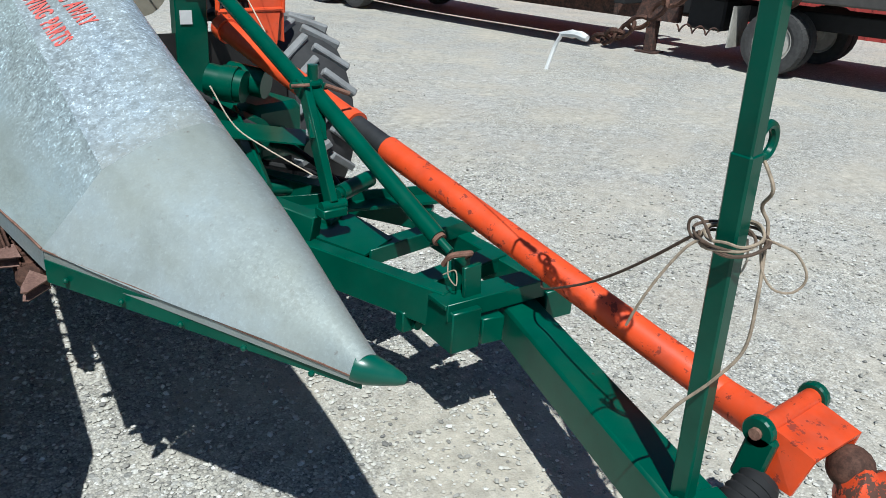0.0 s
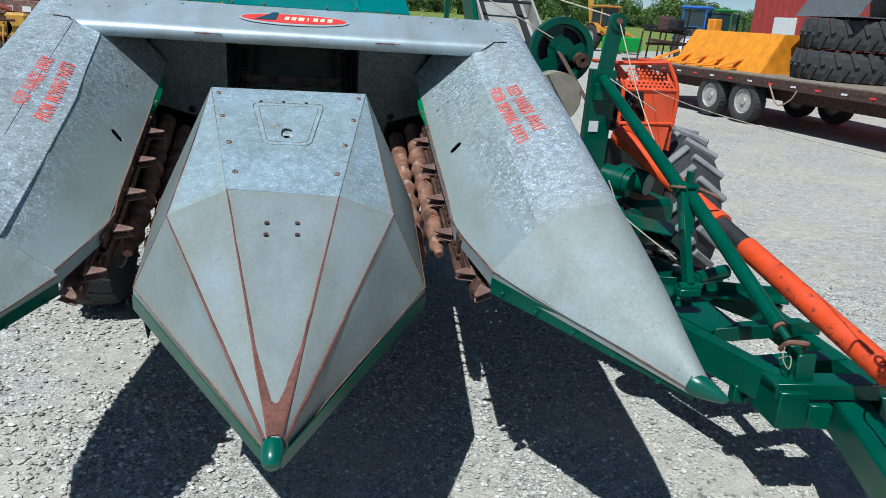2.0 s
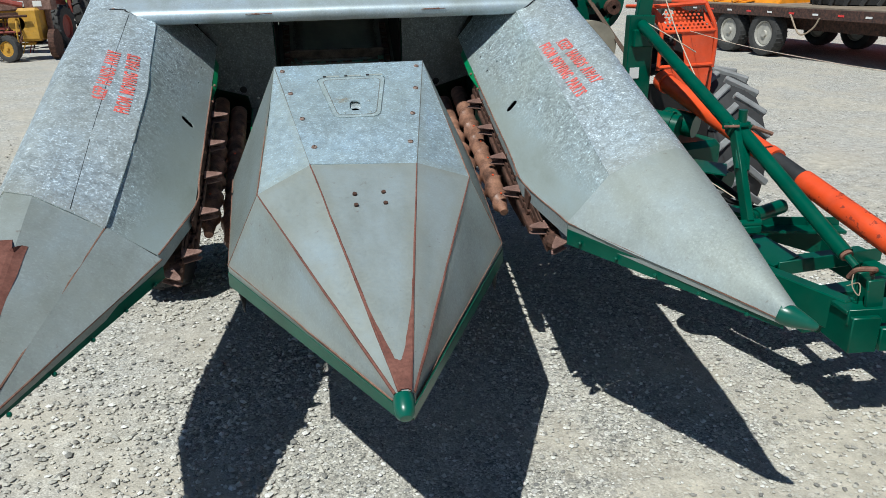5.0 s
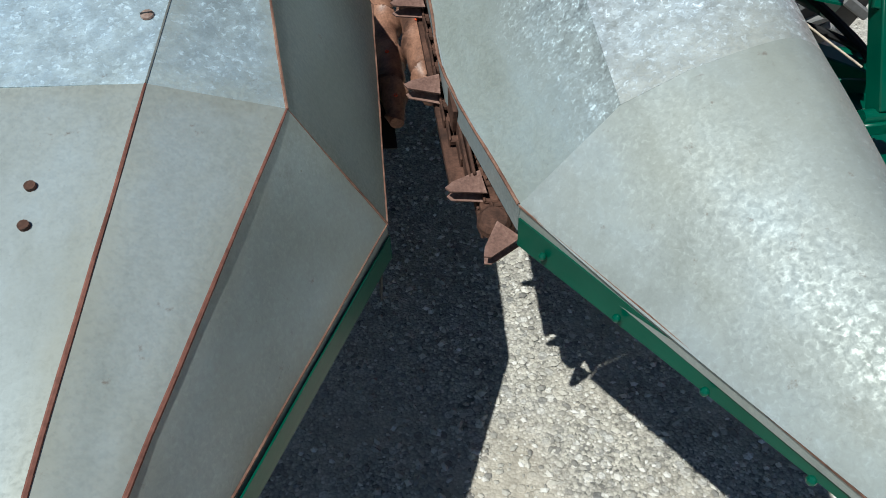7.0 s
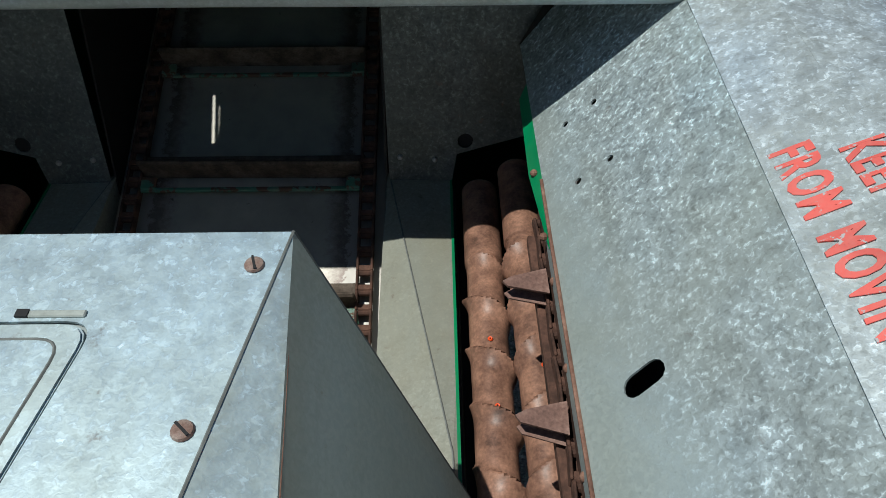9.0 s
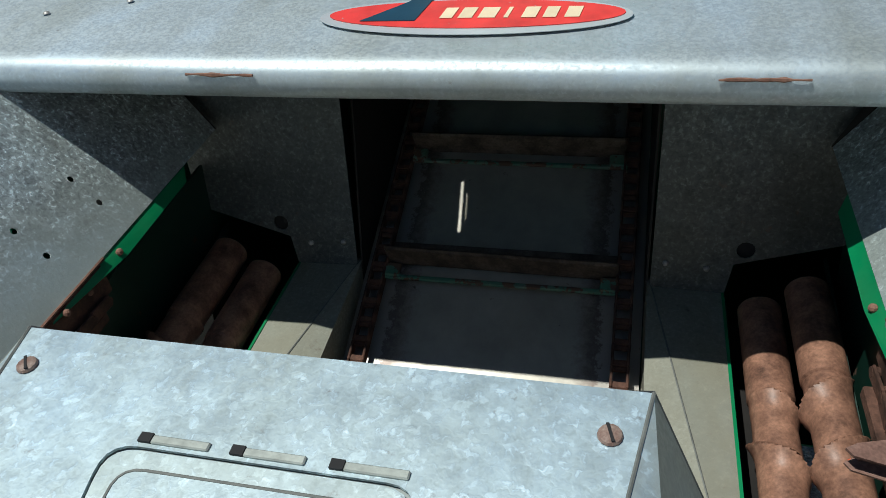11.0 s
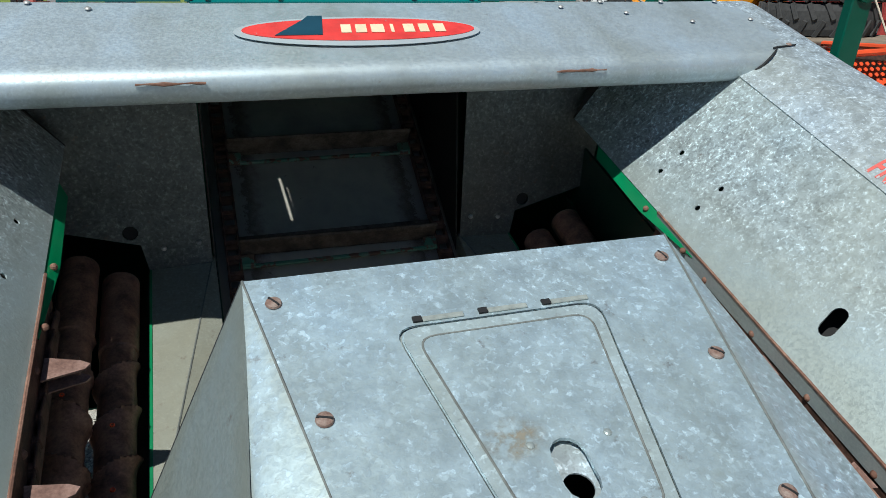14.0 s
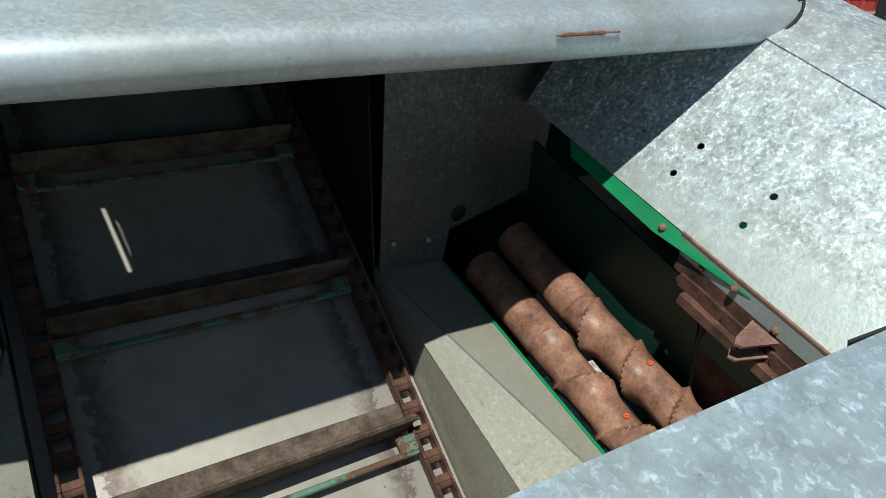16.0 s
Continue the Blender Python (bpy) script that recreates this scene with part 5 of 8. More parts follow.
LINK = link_mesh()
for sgn in (1, -1):
    b2 = bmesh.new()
    beam(b2, (sgn * 0.540, 0.52, low_edge(0.52) - 0.078), (sgn * 0.537, 1.40, low_edge(1.40) - 0.078), 0.034, 0.018, 0.002)
    for off, up_ in ((0.551, 0.036), (0.558, 0.030)):
        beam(b2, (sgn * off, 0.50, low_edge(0.50) - up_ - 0.012), (sgn * (off - 0.003), 1.36, low_edge(1.36) - up_ - 0.012), 0.005, 0.034, 0.0015)
    chain = wpart("gathering_chain_track", b2, RUST_DARK, picker, "rusty gathering chain on its track")
    lug = lug_mesh(sgn)
    slope = Vector((0, 1, 0.348)).normalized()
    rot = Vector((0, 1, 0)).rotation_difference(slope).to_matrix().to_4x4()
    count = 25
    for k in range(count):
        y = 0.45 + 0.0415 * k * slope.y
        bend = max(0.0, 0.62 - y) * 0.28
        p = Vector((sgn * (LOWX[sgn] + 0.002 + bend), y, low_edge(y) - 0.058))
        ob = new("chain_link", LINK)
        ob.parent = chain
        ob.matrix_local = Matrix.Translation(p) @ rot @ Matrix.Rotation(rng.uniform(-0.07, 0.07), 4, "Z") @ Matrix.Diagonal((0.8, 1, 1, 1))
        if k % 5 == 1:
            ob = new("chain_lug", lug)
            ob.parent = chain
            ob.matrix_local = Matrix.Translation(p + Vector((-sgn * 0.014, 0, 0.014))) @ rot @ Matrix.Rotation(rng.uniform(-0.1, 0.1), 4, "Z")
    ob = new("chain_lug", lug)
    ob.parent = chain
    ob.matrix_local = Matrix.Translation((sgn * 0.585, 0.385, 0.765)) @ rot @ Matrix.Rotation(sgn * 0.75, 4, "Z")
    # front idler and its bracket
    b2 = bmesh.new()
    c = Vector((sgn * 0.575, 0.43, 0.755))
    m = Matrix.Translation(c) @ rot
    lathe(b2, [(0.0, 0.014), (0.020, 0.014), (0.026, 0.006), (0.026, -0.006), (0.020, -0.014), (0.0, -0.014)], m, 14)
    wpart("idler", b2, RUST_DARK, chain, "rusty chain idler sprocket")
    b2 = bmesh.new()
    beam(b2, c + Vector((sgn * 0.01, 0, -0.02)), c + Vector((sgn * 0.03, 0.4, 0.10)), 0.05, 0.03, 0.003)
    wpart("idler_arm", b2, RUST_DARK, chain)
    # lower chain strand, partly in shade
    for k in range(20):
        y = 0.46 + 0.0415 * k
        ob = new("chain_link", LINK)
        ob.parent = chain
        ob.matrix_local = Matrix.Translation((sgn * (0.575 + 0.0), y, low_edge(y) - 0.085)) @ rot

# ear elevator: floor, chains and wooden slats
b2 = bmesh.new()
EL = lambda y: 0.935 + 0.80 * (y - 1.8)
ys = [1.15 + 0.125 * k for k in range(14)]
vs = [(x, y, EL(y) - 0.022 + 0.001 * noise.noise((x * 9, y * 9, 0))) for y in ys for x in (-0.278, -0.10, 0.10, 0.278)]
sheet(b2, vs, [(i * 4 + j, i * 4 + j + 1, (i + 1) * 4 + j + 1, (i + 1) * 4 + j) for i in range(len(ys) - 1) for j in range(3)], 0.004)
floor_ = wpart("elevator_floor", b2, BELT, picker, "worn buff steel elevator floor")
# unseen black roof and end sheet, added to keep the elevator dark
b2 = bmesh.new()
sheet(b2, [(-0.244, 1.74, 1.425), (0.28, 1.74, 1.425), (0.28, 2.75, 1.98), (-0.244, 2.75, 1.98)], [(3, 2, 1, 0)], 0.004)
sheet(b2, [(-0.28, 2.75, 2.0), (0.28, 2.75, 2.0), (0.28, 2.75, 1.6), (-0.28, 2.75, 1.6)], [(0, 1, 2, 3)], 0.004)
wpart("added_elevator_roof", b2, BLACK, picker)
# black cross plate added to darken the gap below the floor
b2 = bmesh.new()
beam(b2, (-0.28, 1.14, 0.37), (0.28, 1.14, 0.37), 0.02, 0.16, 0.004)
wpart("added_boot_plate", b2, BLACK, picker)
rot = Matrix.Rotation(radians(38.7), 4, "X")
for sgn in (1, -1):
    for k in range(32):
        y = 1.26 + 0.0322 * k
        ob = new("chain_link", LINK)
        ob.parent = floor_
        ob.matrix_local = Matrix.Translation((sgn * 0.243, y, EL(y) + 0.004)) @ rot
for k, y in enumerate((1.19, 1.42, 1.65, 1.88, 2.11)):
    b2 = bmesh.new()
    block(b2, (0.47, 0.040, 0.008), Matrix.Translation((0, y + 0.014, EL(y + 0.014) - 0.002)) @ rot, 0.002)
    block(b2, (0.46, 0.010, 0.062), Matrix.Translation((0, y - 0.016, EL(y) + 0.010)) @ rot @ Matrix.Rotation(radians(0.6 * (k % 3 - 1)), 4, "Z"), 0.004)
    slat = wpart("slat", b2, SLAT, floor_, "rusty steel elevator slat, browns lowered for shade")
    b2 = bmesh.new()
    block(b2, (0.47, 0.010, 0.008), Matrix.Translation((0, y - 0.038, EL(y - 0.038) + 0.004)) @ rot, 0.002)
    for sgn in (1, -1):
        block(b2, (0.036, 0.030, 0.012), Matrix.Translation((sgn * 0.215, y - 0.028, EL(y - 0.028) + 0.006)) @ rot, 0.003)
    wpart("slat_bar", b2, GREEN_WORN, slat, "chipped green bar bolted to the chain")

# unseen body behind the hood, added to close the machine and block sunlight
def body_plate(pts, label="", parent=None):
    return wpart("unseen_bed_plate" if parent else "unseen_bed_body", sheet(bmesh.new(), pts, [(0, 1, 2, 3)], 0.004), GREEN, parent or picker, label)


bed = body_plate([(-0.98, 1.73, 1.49), (-0.325, 1.73, 1.49), (-0.325, 3.6, 1.25), (-0.98, 3.6, 1.25)], "unseen green housing added behind the hood to block sunlight")
body_plate([(-0.24, 1.73, 1.49), (0.98, 1.73, 1.49), (0.98, 3.6, 1.25), (-0.24, 3.6, 1.25)], "", bed)
for sgn in (1, -1):
    body_plate([(sgn * 0.98, 1.70, 1.50), (sgn * 0.98, 3.6, 1.25), (sgn * 0.98, 3.6, 0.62), (sgn * 0.98, 1.70, 0.62)], "", bed)
body_plate([(-0.98, 1.95, 0.62), (0.98, 1.95, 0.62), (0.98, 3.6, 0.62), (-0.98, 3.6, 0.62)], "", bed)
body_plate([(-0.98, 3.6, 1.25), (0.98, 3.6, 1.25), (0.98, 3.6, 0.62), (-0.98, 3.6, 0.62)], "", bed)
for sgn in (1, -1):
    b2 = bmesh.new()
    sheet(b2, [(sgn * 0.66, 1.845, 1.10), (sgn * 0.985, 1.845, 1.10), (sgn * 0.985, 1.845, 0.66), (sgn * 0.62, 1.845, 0.66)], [(0, 1, 2, 3)], 0.004)
    wpart("body_front_plate", b2, DARK_STEEL, picker)

# --- teal hopper ----------------------------------------------------------
hop = wpart("hopper_panel", sheet(bmesh.new(), [(-0.497, 1.722, 1.537), (-0.2950, 1.722, 1.537), (-0.2950, 1.842, 1.585), (-0.2885, 1.842, 1.585), (-0.2885, 1.722, 1.537), (-0.280, 1.722, 1.537), (-0.283, 2.6, 1.89), (-0.28, 3.3, 2.17), (-0.47, 3.3, 2.17), (-0.478, 2.6, 1.89), (-0.2815, 1.842, 1.585), (-0.495, 1.842, 1.585)], [(0, 1, 2, 11), (4, 5, 10, 3), (11, 2, 3, 10, 6, 9), (9, 6, 7, 8)], 0.004), TEAL, picker, "teal painted sloping hopper front")
wpart("hopper_panel", sheet(bmesh.new(), [(0.280, 1.722, 1.537), (0.497, 1.722, 1.537), (0.478, 2.6, 1.89), (0.47, 3.3, 2.17), (0.28, 3.3, 2.17), (0.283, 2.6, 1.89)], [(0, 1, 2, 5), (5, 2, 3, 4)], 0.004), TEAL, hop)
wpart("hopper_recess", sheet(bmesh.new(), [(-0.280, 1.720, 1.533), (0.280, 1.720, 1.533), (0.243, 1.965, 1.592), (-0.200, 1.965, 1.590)], [(0, 1, 2, 3)], 0.004), TEAL, hop)
wpart("hopper_back", sheet(bmesh.new(), [(-0.200, 1.965, 1.590), (0.243, 1.965, 1.592), (0.225, 2.06, 2.25), (-0.200, 2.06, 2.25)], [(0, 1, 2, 3)], 0.004), TEAL, hop, "teal recessed hopper wall tied with cord")
wpart("hopper_cheek", sheet(bmesh.new(), [(-0.280, 1.722, 1.537), (-0.200, 1.965, 1.590), (-0.200, 2.06, 2.25), (-0.28, 3.3, 2.17)], [(0, 1, 2, 3)], 0.004), TEAL, hop)
wpart("hopper_cheek", sheet(bmesh.new(), [(0.280, 1.722, 1.537), (0.28, 3.3, 2.17), (0.225, 2.06, 2.25), (0.243, 1.965, 1.592)], [(0, 1, 2, 3)], 0.004), TEAL, hop)
b2 = bmesh.new()
sweep(b2, curve_pts([(-0.10, 1.966, 1.640), (-0.055, 1.962, 1.643), (0.0, 1.962, 1.640), (0.05, 1.962, 1.645), (0.10, 1.966, 1.641)], 5), 0.0022, 6)
for x in (-0.045, 0.055):
    sweep(b2, [(x - 0.004, 1.962, 1.634), (x + 0.004, 1.958, 1.652), (x + 0.008, 1.962, 1.656)], 0.004, 6)
wpart("tie_cord", b2, ROPE_DARK, hop, "frayed cord tied through the wall")
for k in range(8):
    b2 = bmesh.new()
    bmesh.ops.create_uvsphere(b2, u_segments=6, v_segments=4, radius=0.005, matrix=Matrix.Translation((0.246 + 0.004 * k, 1.955 - 0.022 * k, 1.60 + 0.012 * (7 - k))))
    wpart("bolt", b2, GREEN, hop)
for x in (-0.25, -0.12, 0.14, 0.26, 0.40):
    b2 = bmesh.new()
    bmesh.ops.create_uvsphere(b2, u_segments=8, v_segments=5, radius=0.006, matrix=Matrix.Translation((x, 1.722, 1.541)))
    wpart("bolt", b2, RUST_EDGE, hop)


# --- tow frame ------------------------------------------------------------
def green(name, fn, label="", parent=None, mat=None):
    b2 = bmesh.new()
    fn(b2)
    return wpart(name, b2, mat or GREEN, parent or tow, label, True)


b2 = bmesh.new()
beam(b2, (1.40, 0.98, 0.425), (1.605, 0.335, 0.425), 0.055, 0.125, 0.004)
tow = wpart("frame_rail", b2, GREEN, picker, "dark green enamelled hitch frame rail")
green("frame_rail", lambda b: beam(b, (1.99, 1.00, 0.40), (1.955, 0.28, 0.40), 0.06, 0.11, 0.004))
green("frame_rail", lambda b: beam(b, (1.02, 1.62, 0.66), (1.47, 0.86, 0.52), 0.06, 0.10, 0.004), parent=picker)
green("frame_rail", lambda b: beam(b, (1.02, 1.95, 0.50), (1.60, 0.95, 0.46), 0.07, 0.09, 0.004), parent=picker)
green("frame_rail", lambda b: beam(b, (1.05, 2.10, 0.56), (2.02, 0.95, 0.42), 0.07, 0.09, 0.004), parent=picker)
green("gusset_plate", lambda b: sheet(b, [(1.42, 1.05, 0.489), (1.532, 0.666, 0.489), (1.685, 0.735, 0.490), (1.69, 0.985, 0.490), (1.56, 1.05, 0.489)], [(0, 1, 2, 3, 4)], 0.008), "green gusset plate")
green("plate_flange", lambda b: (beam(b, (1.45, 1.13, 0.490), (2.05, 0.97, 0.490), 0.09, 0.012, 0.001), beam(b, (1.45, 1.17, 0.505), (2.06, 1.01, 0.500), 0.010, 0.06, 0.001)))
green("cross_member", lambda b: (beam(b, (1.56, 0.725, 0.462), (2.03, 0.775, 0.462), 0.12, 0.012, 0.002), beam(b, (1.55, 0.664, 0.475), (2.03, 0.713, 0.475), 0.010, 0.055, 0.002)), "green angle-iron cross member")
green("cross_member", lambda b: (beam(b, (1.60, 0.48, 0.455), (1.97, 0.52, 0.455), 0.08, 0.012, 0.002), beam(b, (1.60, 0.445, 0.43), (1.97, 0.485, 0.43), 0.008, 0.05, 0.002)))
green("cross_member", lambda b: (beam(b, (1.545, 0.315, 0.475), (1.99, 0.285, 0.470), 0.09, 0.014, 0.002), beam(b, (1.545, 0.268, 0.460), (1.99, 0.238, 0.455), 0.010, 0.055, 0.002)), "green front cross member")
green("socket_box", lambda b: (beam(b, (1.615, 0.40, 0.40), (1.60, 0.24, 0.40), 0.10, 0.13, 0.004)))
green("socket_box", lambda b: (beam(b, (1.72, 0.33, 0.375), (1.70, 0.235, 0.375), 0.075, 0.085, 0.004)))
green("socket_box", lambda b: (beam(b, (1.985, 0.36, 0.395), (1.965, 0.22, 0.395), 0.11, 0.10, 0.004)))
green("drop_bracket", lambda b: (block(b, (0.06, 0.04, 0.07), pose(1.56, 0.47, 0.345), 0.004), rod(b, (1.575, 0.43, 0.335), (1.575, 0.50, 0.335), 0.016, 12)))
tongue = green("tongue", lambda b: beam(b, (1.865, 0.36, 0.362), (1.520, -0.60, 0.362), 0.125, 0.118, 0.008), "dark green box-section tongue", picker)
green("tongue_end", lambda b: (beam(b, (1.545, -0.53, 0.362), (1.48, -0.72, 0.355), 0.14, 0.13, 0.01)), parent=tongue)
# clevis stand with the strut's rod end
green("clevis_stand", lambda b: (beam(b, (1.655, 0.340, 0.47), (1.650, 0.345, 0.585), 0.065, 0.014, 0.003, (0, 1, 0)), beam(b, (1.655, 0.290, 0.47), (1.650, 0.295, 0.575), 0.065, 0.014, 0.003, (0, 1, 0))))
green("clevis", lambda b: sweep(b, curve_pts([(1.595, 0.355, 0.565), (1.600, 0.330, 0.600), (1.632, 0.300, 0.612), (1.660, 0.315, 0.600), (1.668, 0.345, 0.575)], 5), 0.009, 8), "rusty bent clevis", mat=RUST_EDGE)
green("clevis_wire", lambda b: sweep(b, curve_pts([(1.60, 0.34, 0.600), (1.585, 0.32, 0.55), (1.60, 0.30, 0.52), (1.62, 0.33, 0.55), (1.60, 0.36, 0.53)], 5), 0.0022, 6), mat=ROPE)
BR = Vector((1.556, 1.062, 0.935))
green("lift_strut", lambda b: (rod(b, BR + Vector((0.02, -0.03, -0.02)), (1.602, 0.395, 0.632), 0.027, 18), rod(b, (1.602, 0.400, 0.634), (1.610, 0.345, 0.605), 0.013, 12)), "green tubular strut with a threaded end", picker)
green("strut_end", lambda b: rod(b, (1.602, 0.402, 0.635), (1.603, 0.385, 0.627), 0.022, 14), mat=RUST_EDGE)
green("lift_strut", lambda b: rod(b, (1.535, 1.985, 1.285), BR + Vector((-0.005, 0.02, 0.0)), 0.027, 18), "green tubular strut", picker)
link = green("lift_link", lambda b: (beam(b, BR + Vector((-0.015, 0, 0.02)), (1.512, 0.835, 0.610), 0.05, 0.028, 0.003, (1, 0, 0)), beam(b, BR + Vector((0.025, 0, 0.03)), BR + Vector((-0.03, -0.12, -0.14)), 0.01, 0.06, 0.002, (1, 0, 0))), "green lift link plate", picker)
green("link_foot", lambda b: (rod(b, (1.47, 0.83, 0.605), (1.56, 0.83, 0.605), 0.018, 12), block(b, (0.09, 0.06, 0.03), pose(1.512, 0.835, 0.585), 0.004)), parent=link)
green("bracket", lambda b: (block(b, (0.075, 0.05, 0.06), Matrix.Translation(BR) @ Matrix.Rotation(0.4, 4, "X"), 0.006), rod(b, BR + Vector((-0.06, 0, 0.012)), BR + Vector((0.07, 0, 0.0)), 0.012, 12), rod(b, BR + Vector((0.02, 0, 0.02)), BR + Vector((0.02, 0, 0.075)), 0.018, 12)), "green pivot bracket with rusty pins", link)
green("pin", lambda b: rod(b, BR + Vector((0.05, -0.03, 0.01)), BR + Vector((0.13, -0.05, -0.02)), 0.008, 8), parent=link, mat=RUST_EDGE)
green("pin", lambda b: rod(b, BR + Vector((-0.07, -0.02, 0.015)), BR + Vector((-0.02, -0.05, 0.02)), 0.006, 8), parent=link, mat=RUST_EDGE)
# hydraulic cylinder and clutter under the struts
green("hydraulic_cylinder", lambda b: (rod(b, (1.60, 0.93, 0.60), (1.76, 0.99, 0.61), 0.030, 16), rod(b, (1.58, 0.92, 0.60), (1.60, 0.93, 0.60), 0.022, 12)), "green hydraulic cylinder", picker)
green("cylinder_cap", lambda b: rod(b, (1.592, 0.926, 0.60), (1.584, 0.923, 0.60), 0.020, 12), parent=picker, mat=RUST_EDGE)
green("axle_beam", lambda b: beam(b, (1.0, 2.2, 0.50), (1.90, 2.2, 0.50), 0.10, 0.10, 0.006), "dark green axle beam", picker)
green("gear_housing", lambda b: (rod(b, (1.46, 1.66, 0.86), (1.56, 1.56, 0.84), 0.062, 18), rod(b, (1.56, 1.70, 0.86), (1.66, 1.58, 0.84), 0.058, 18), rod(b, (1.50, 1.62, 0.85), (1.54, 1.58, 0.845), 0.070, 18)), "green round gear housings", picker)
green("shelf_plate", lambda b: sheet(b, [(1.36, 1.38, 0.72), (1.62, 1.20, 0.70), (1.70, 1.34, 0.71), (1.44, 1.55, 0.73)], [(0, 1, 2, 3)], 0.006), "green shelf plate", picker)
green("chain_guard", lambda b: rod(b, (1.42, 1.02, 0.30), (1.44, 0.98, 0.48), 0.10, 24), "rusty round guard", picker, RUST_DARK)

# black plate added as the deep shade among the drive parts
green("shade_backing", lambda b: (sheet(b, [(1.40, 2.02, 0.98), (1.66, 2.04, 0.98), (1.95, 1.99, 0.80), (1.97, 1.98, 0.26), (1.40, 2.02, 0.30)], [(0, 1, 2, 3, 4)], 0.01)), "added black plate for the shaded machinery before the wheel", picker, SHADE_BLACK)
green("gear_case", lambda b: (block(b, (0.26, 0.34, 0.24), pose(1.72, 1.82, 0.62, 0, 0, 12), 0.03), rod(b, (1.60, 1.70, 0.64), (1.60, 1.58, 0.64), 0.075, 20), rod(b, (1.74, 1.64, 0.60), (1.80, 1.48, 0.58), 0.05, 18)), "dark green gear case below the struts", picker)
green("chain_case", lambda b: (block(b, (0.05, 0.62, 0.17), pose(1.50, 1.42, 0.60, 14, 0, -14), 0.03)), "dark green chain case", picker)
green("hose", lambda b: sweep(b, curve_pts([(1.44, 1.84, 0.80), (1.54, 1.62, 0.72), (1.66, 1.40, 0.64), (1.72, 1.16, 0.56), (1.66, 1.02, 0.52)], 6), 0.012, 8), "black hydraulic hose", picker, BLACK)
green("hose", lambda b: sweep(b, curve_pts([(1.50, 1.90, 0.70), (1.62, 1.72, 0.52), (1.78, 1.46, 0.50), (1.80, 1.20, 0.53)], 6), 0.012, 8), "", picker, BLACK)
green("cross_tube", lambda b: rod(b, (1.30, 1.46, 0.50), (1.95, 1.30, 0.46), 0.032, 16), "green cross tube", picker)

# orange shield tube over the drive shaft
PA, PB = Vector((1.632, 1.842, 1.005)), Vector((1.868, -0.430, 0.448))
PJ = PA.lerp(PB, 0.362)
b2 = bmesh.new()
rod(b2, PA, PJ, 0.043, 24)
tube = wpart("shaft_shield", b2, ORANGE_CAGE, picker, "bright orange drive-shaft shield tube", True)
b2 = bmesh.new()
rod(b2, PJ, PA.lerp(PB, 0.450), 0.037, 24)
wpart("inner_tube", b2, DARK_STEEL, tube, "bare worn steel section", True)
b2 = bmesh.new()
rod(b2, PA.lerp(PB, 0.438), PB, 0.043, 24)
wpart("front_tube", b2, ORANGE, tube, "orange tube with scuffed rusty patches", True)
b2 = bmesh.new()
rod(b2, PA.lerp(PB, 0.345), PA.lerp(PB, 0.364), 0.048, 24)
wpart("collar", b2, ORANGE_CAGE, tube, "", True)
b2 = bmesh.new()
rod(b2, PA + Vector((-0.002, 0.06, 0.012)), PA, 0.052, 20)
wpart("rear_collar", b2, ORANGE, tube, "", True)

# hitch bracket at the front: orange fork on a cross pin, green lugs
b2 = bmesh.new()
sheet(b2, [(1.705, -0.585, 0.552), (1.895, -0.585, 0.548), (1.885, -0.700, 0.528), (1.700, -0.690, 0.532), (1.680, -0.672, 0.440), (1.690, -0.590, 0.440), (1.885, -0.690, 0.455), (1.893, -0.590, 0.455)], [(3, 2, 1, 0), (0, 5, 4, 3), (2, 6, 7, 1)], 0.010)
bmesh.ops.recalc_face_normals(b2, faces=b2.faces[:])
fork = wpart("hitch_fork", b2, ORANGE, tube, "orange welded hitch fork with chipped edges")
b2 = bmesh.new()
rod(b2, (1.690, -0.580, 0.546), (1.900, -0.582, 0.542), 0.022, 18)
wpart("cross_pin_sleeve", b2, ORANGE, fork, "", True)
for x, z in ((1.676, 0.546), (1.908, 0.541)):
    b2 = bmesh.new()
    m = Matrix.Translation((x, -0.581, z)) @ Matrix.Rotation(radians(90), 4, "Y")
    lathe(b2, [(0.0, 0.012), (0.031, 0.012), (0.034, 0.007), (0.034, -0.007), (0.031, -0.012), (0.0, -0.012)], m, 20)
    if x < 1.8:
        block(b2, (0.024, 0.062, 0.13), pose(x, -0.585, z - 0.065, 8), 0.006)
    wpart("lug", b2, GREEN, fork, "green pin lug")
b2 = bmesh.new()
rod(b2, (1.655, -0.581, 0.546), (1.666, -0.581, 0.546), 0.013, 10)
wpart("pin_head", b2, RUST_EDGE, fork)
b2 = bmesh.new()
rod(b2, PB + Vector((-0.002, 0.03, 0.006)), (1.800, -0.630, 0.474), 0.043, 20, 0.048)
wpart("fork_neck", b2, ORANGE, fork, "", True)
b2 = bmesh.new()
lathe(b2, [(0.0, -0.01), (0.042, 0.0), (0.056, 0.012), (0.056, 0.03), (0.048, 0.045), (0.060, 0.06), (0.060, 0.085), (0.048, 0.10), (0.0, 0.11)], Matrix.Translation((1.805, -0.72, 0.448)) @ Vector((0.095, -0.150, -0.05)).to_track_quat("Z", "Y").to_matrix().to_4x4(), 20)
rod(b2, (1.815, -0.735, 0.445), (1.905, -0.875, 0.400), 0.046, 18)
wpart("joint_cover", b2, ORANGE_RUSTY, fork, "rusty orange universal-joint cover", True)
b2 = bmesh.new()
bmesh.ops.create_uvsphere(b2, u_segments=20, v_segments=12, radius=0.048, matrix=pose(1.835, -0.715, 0.470))
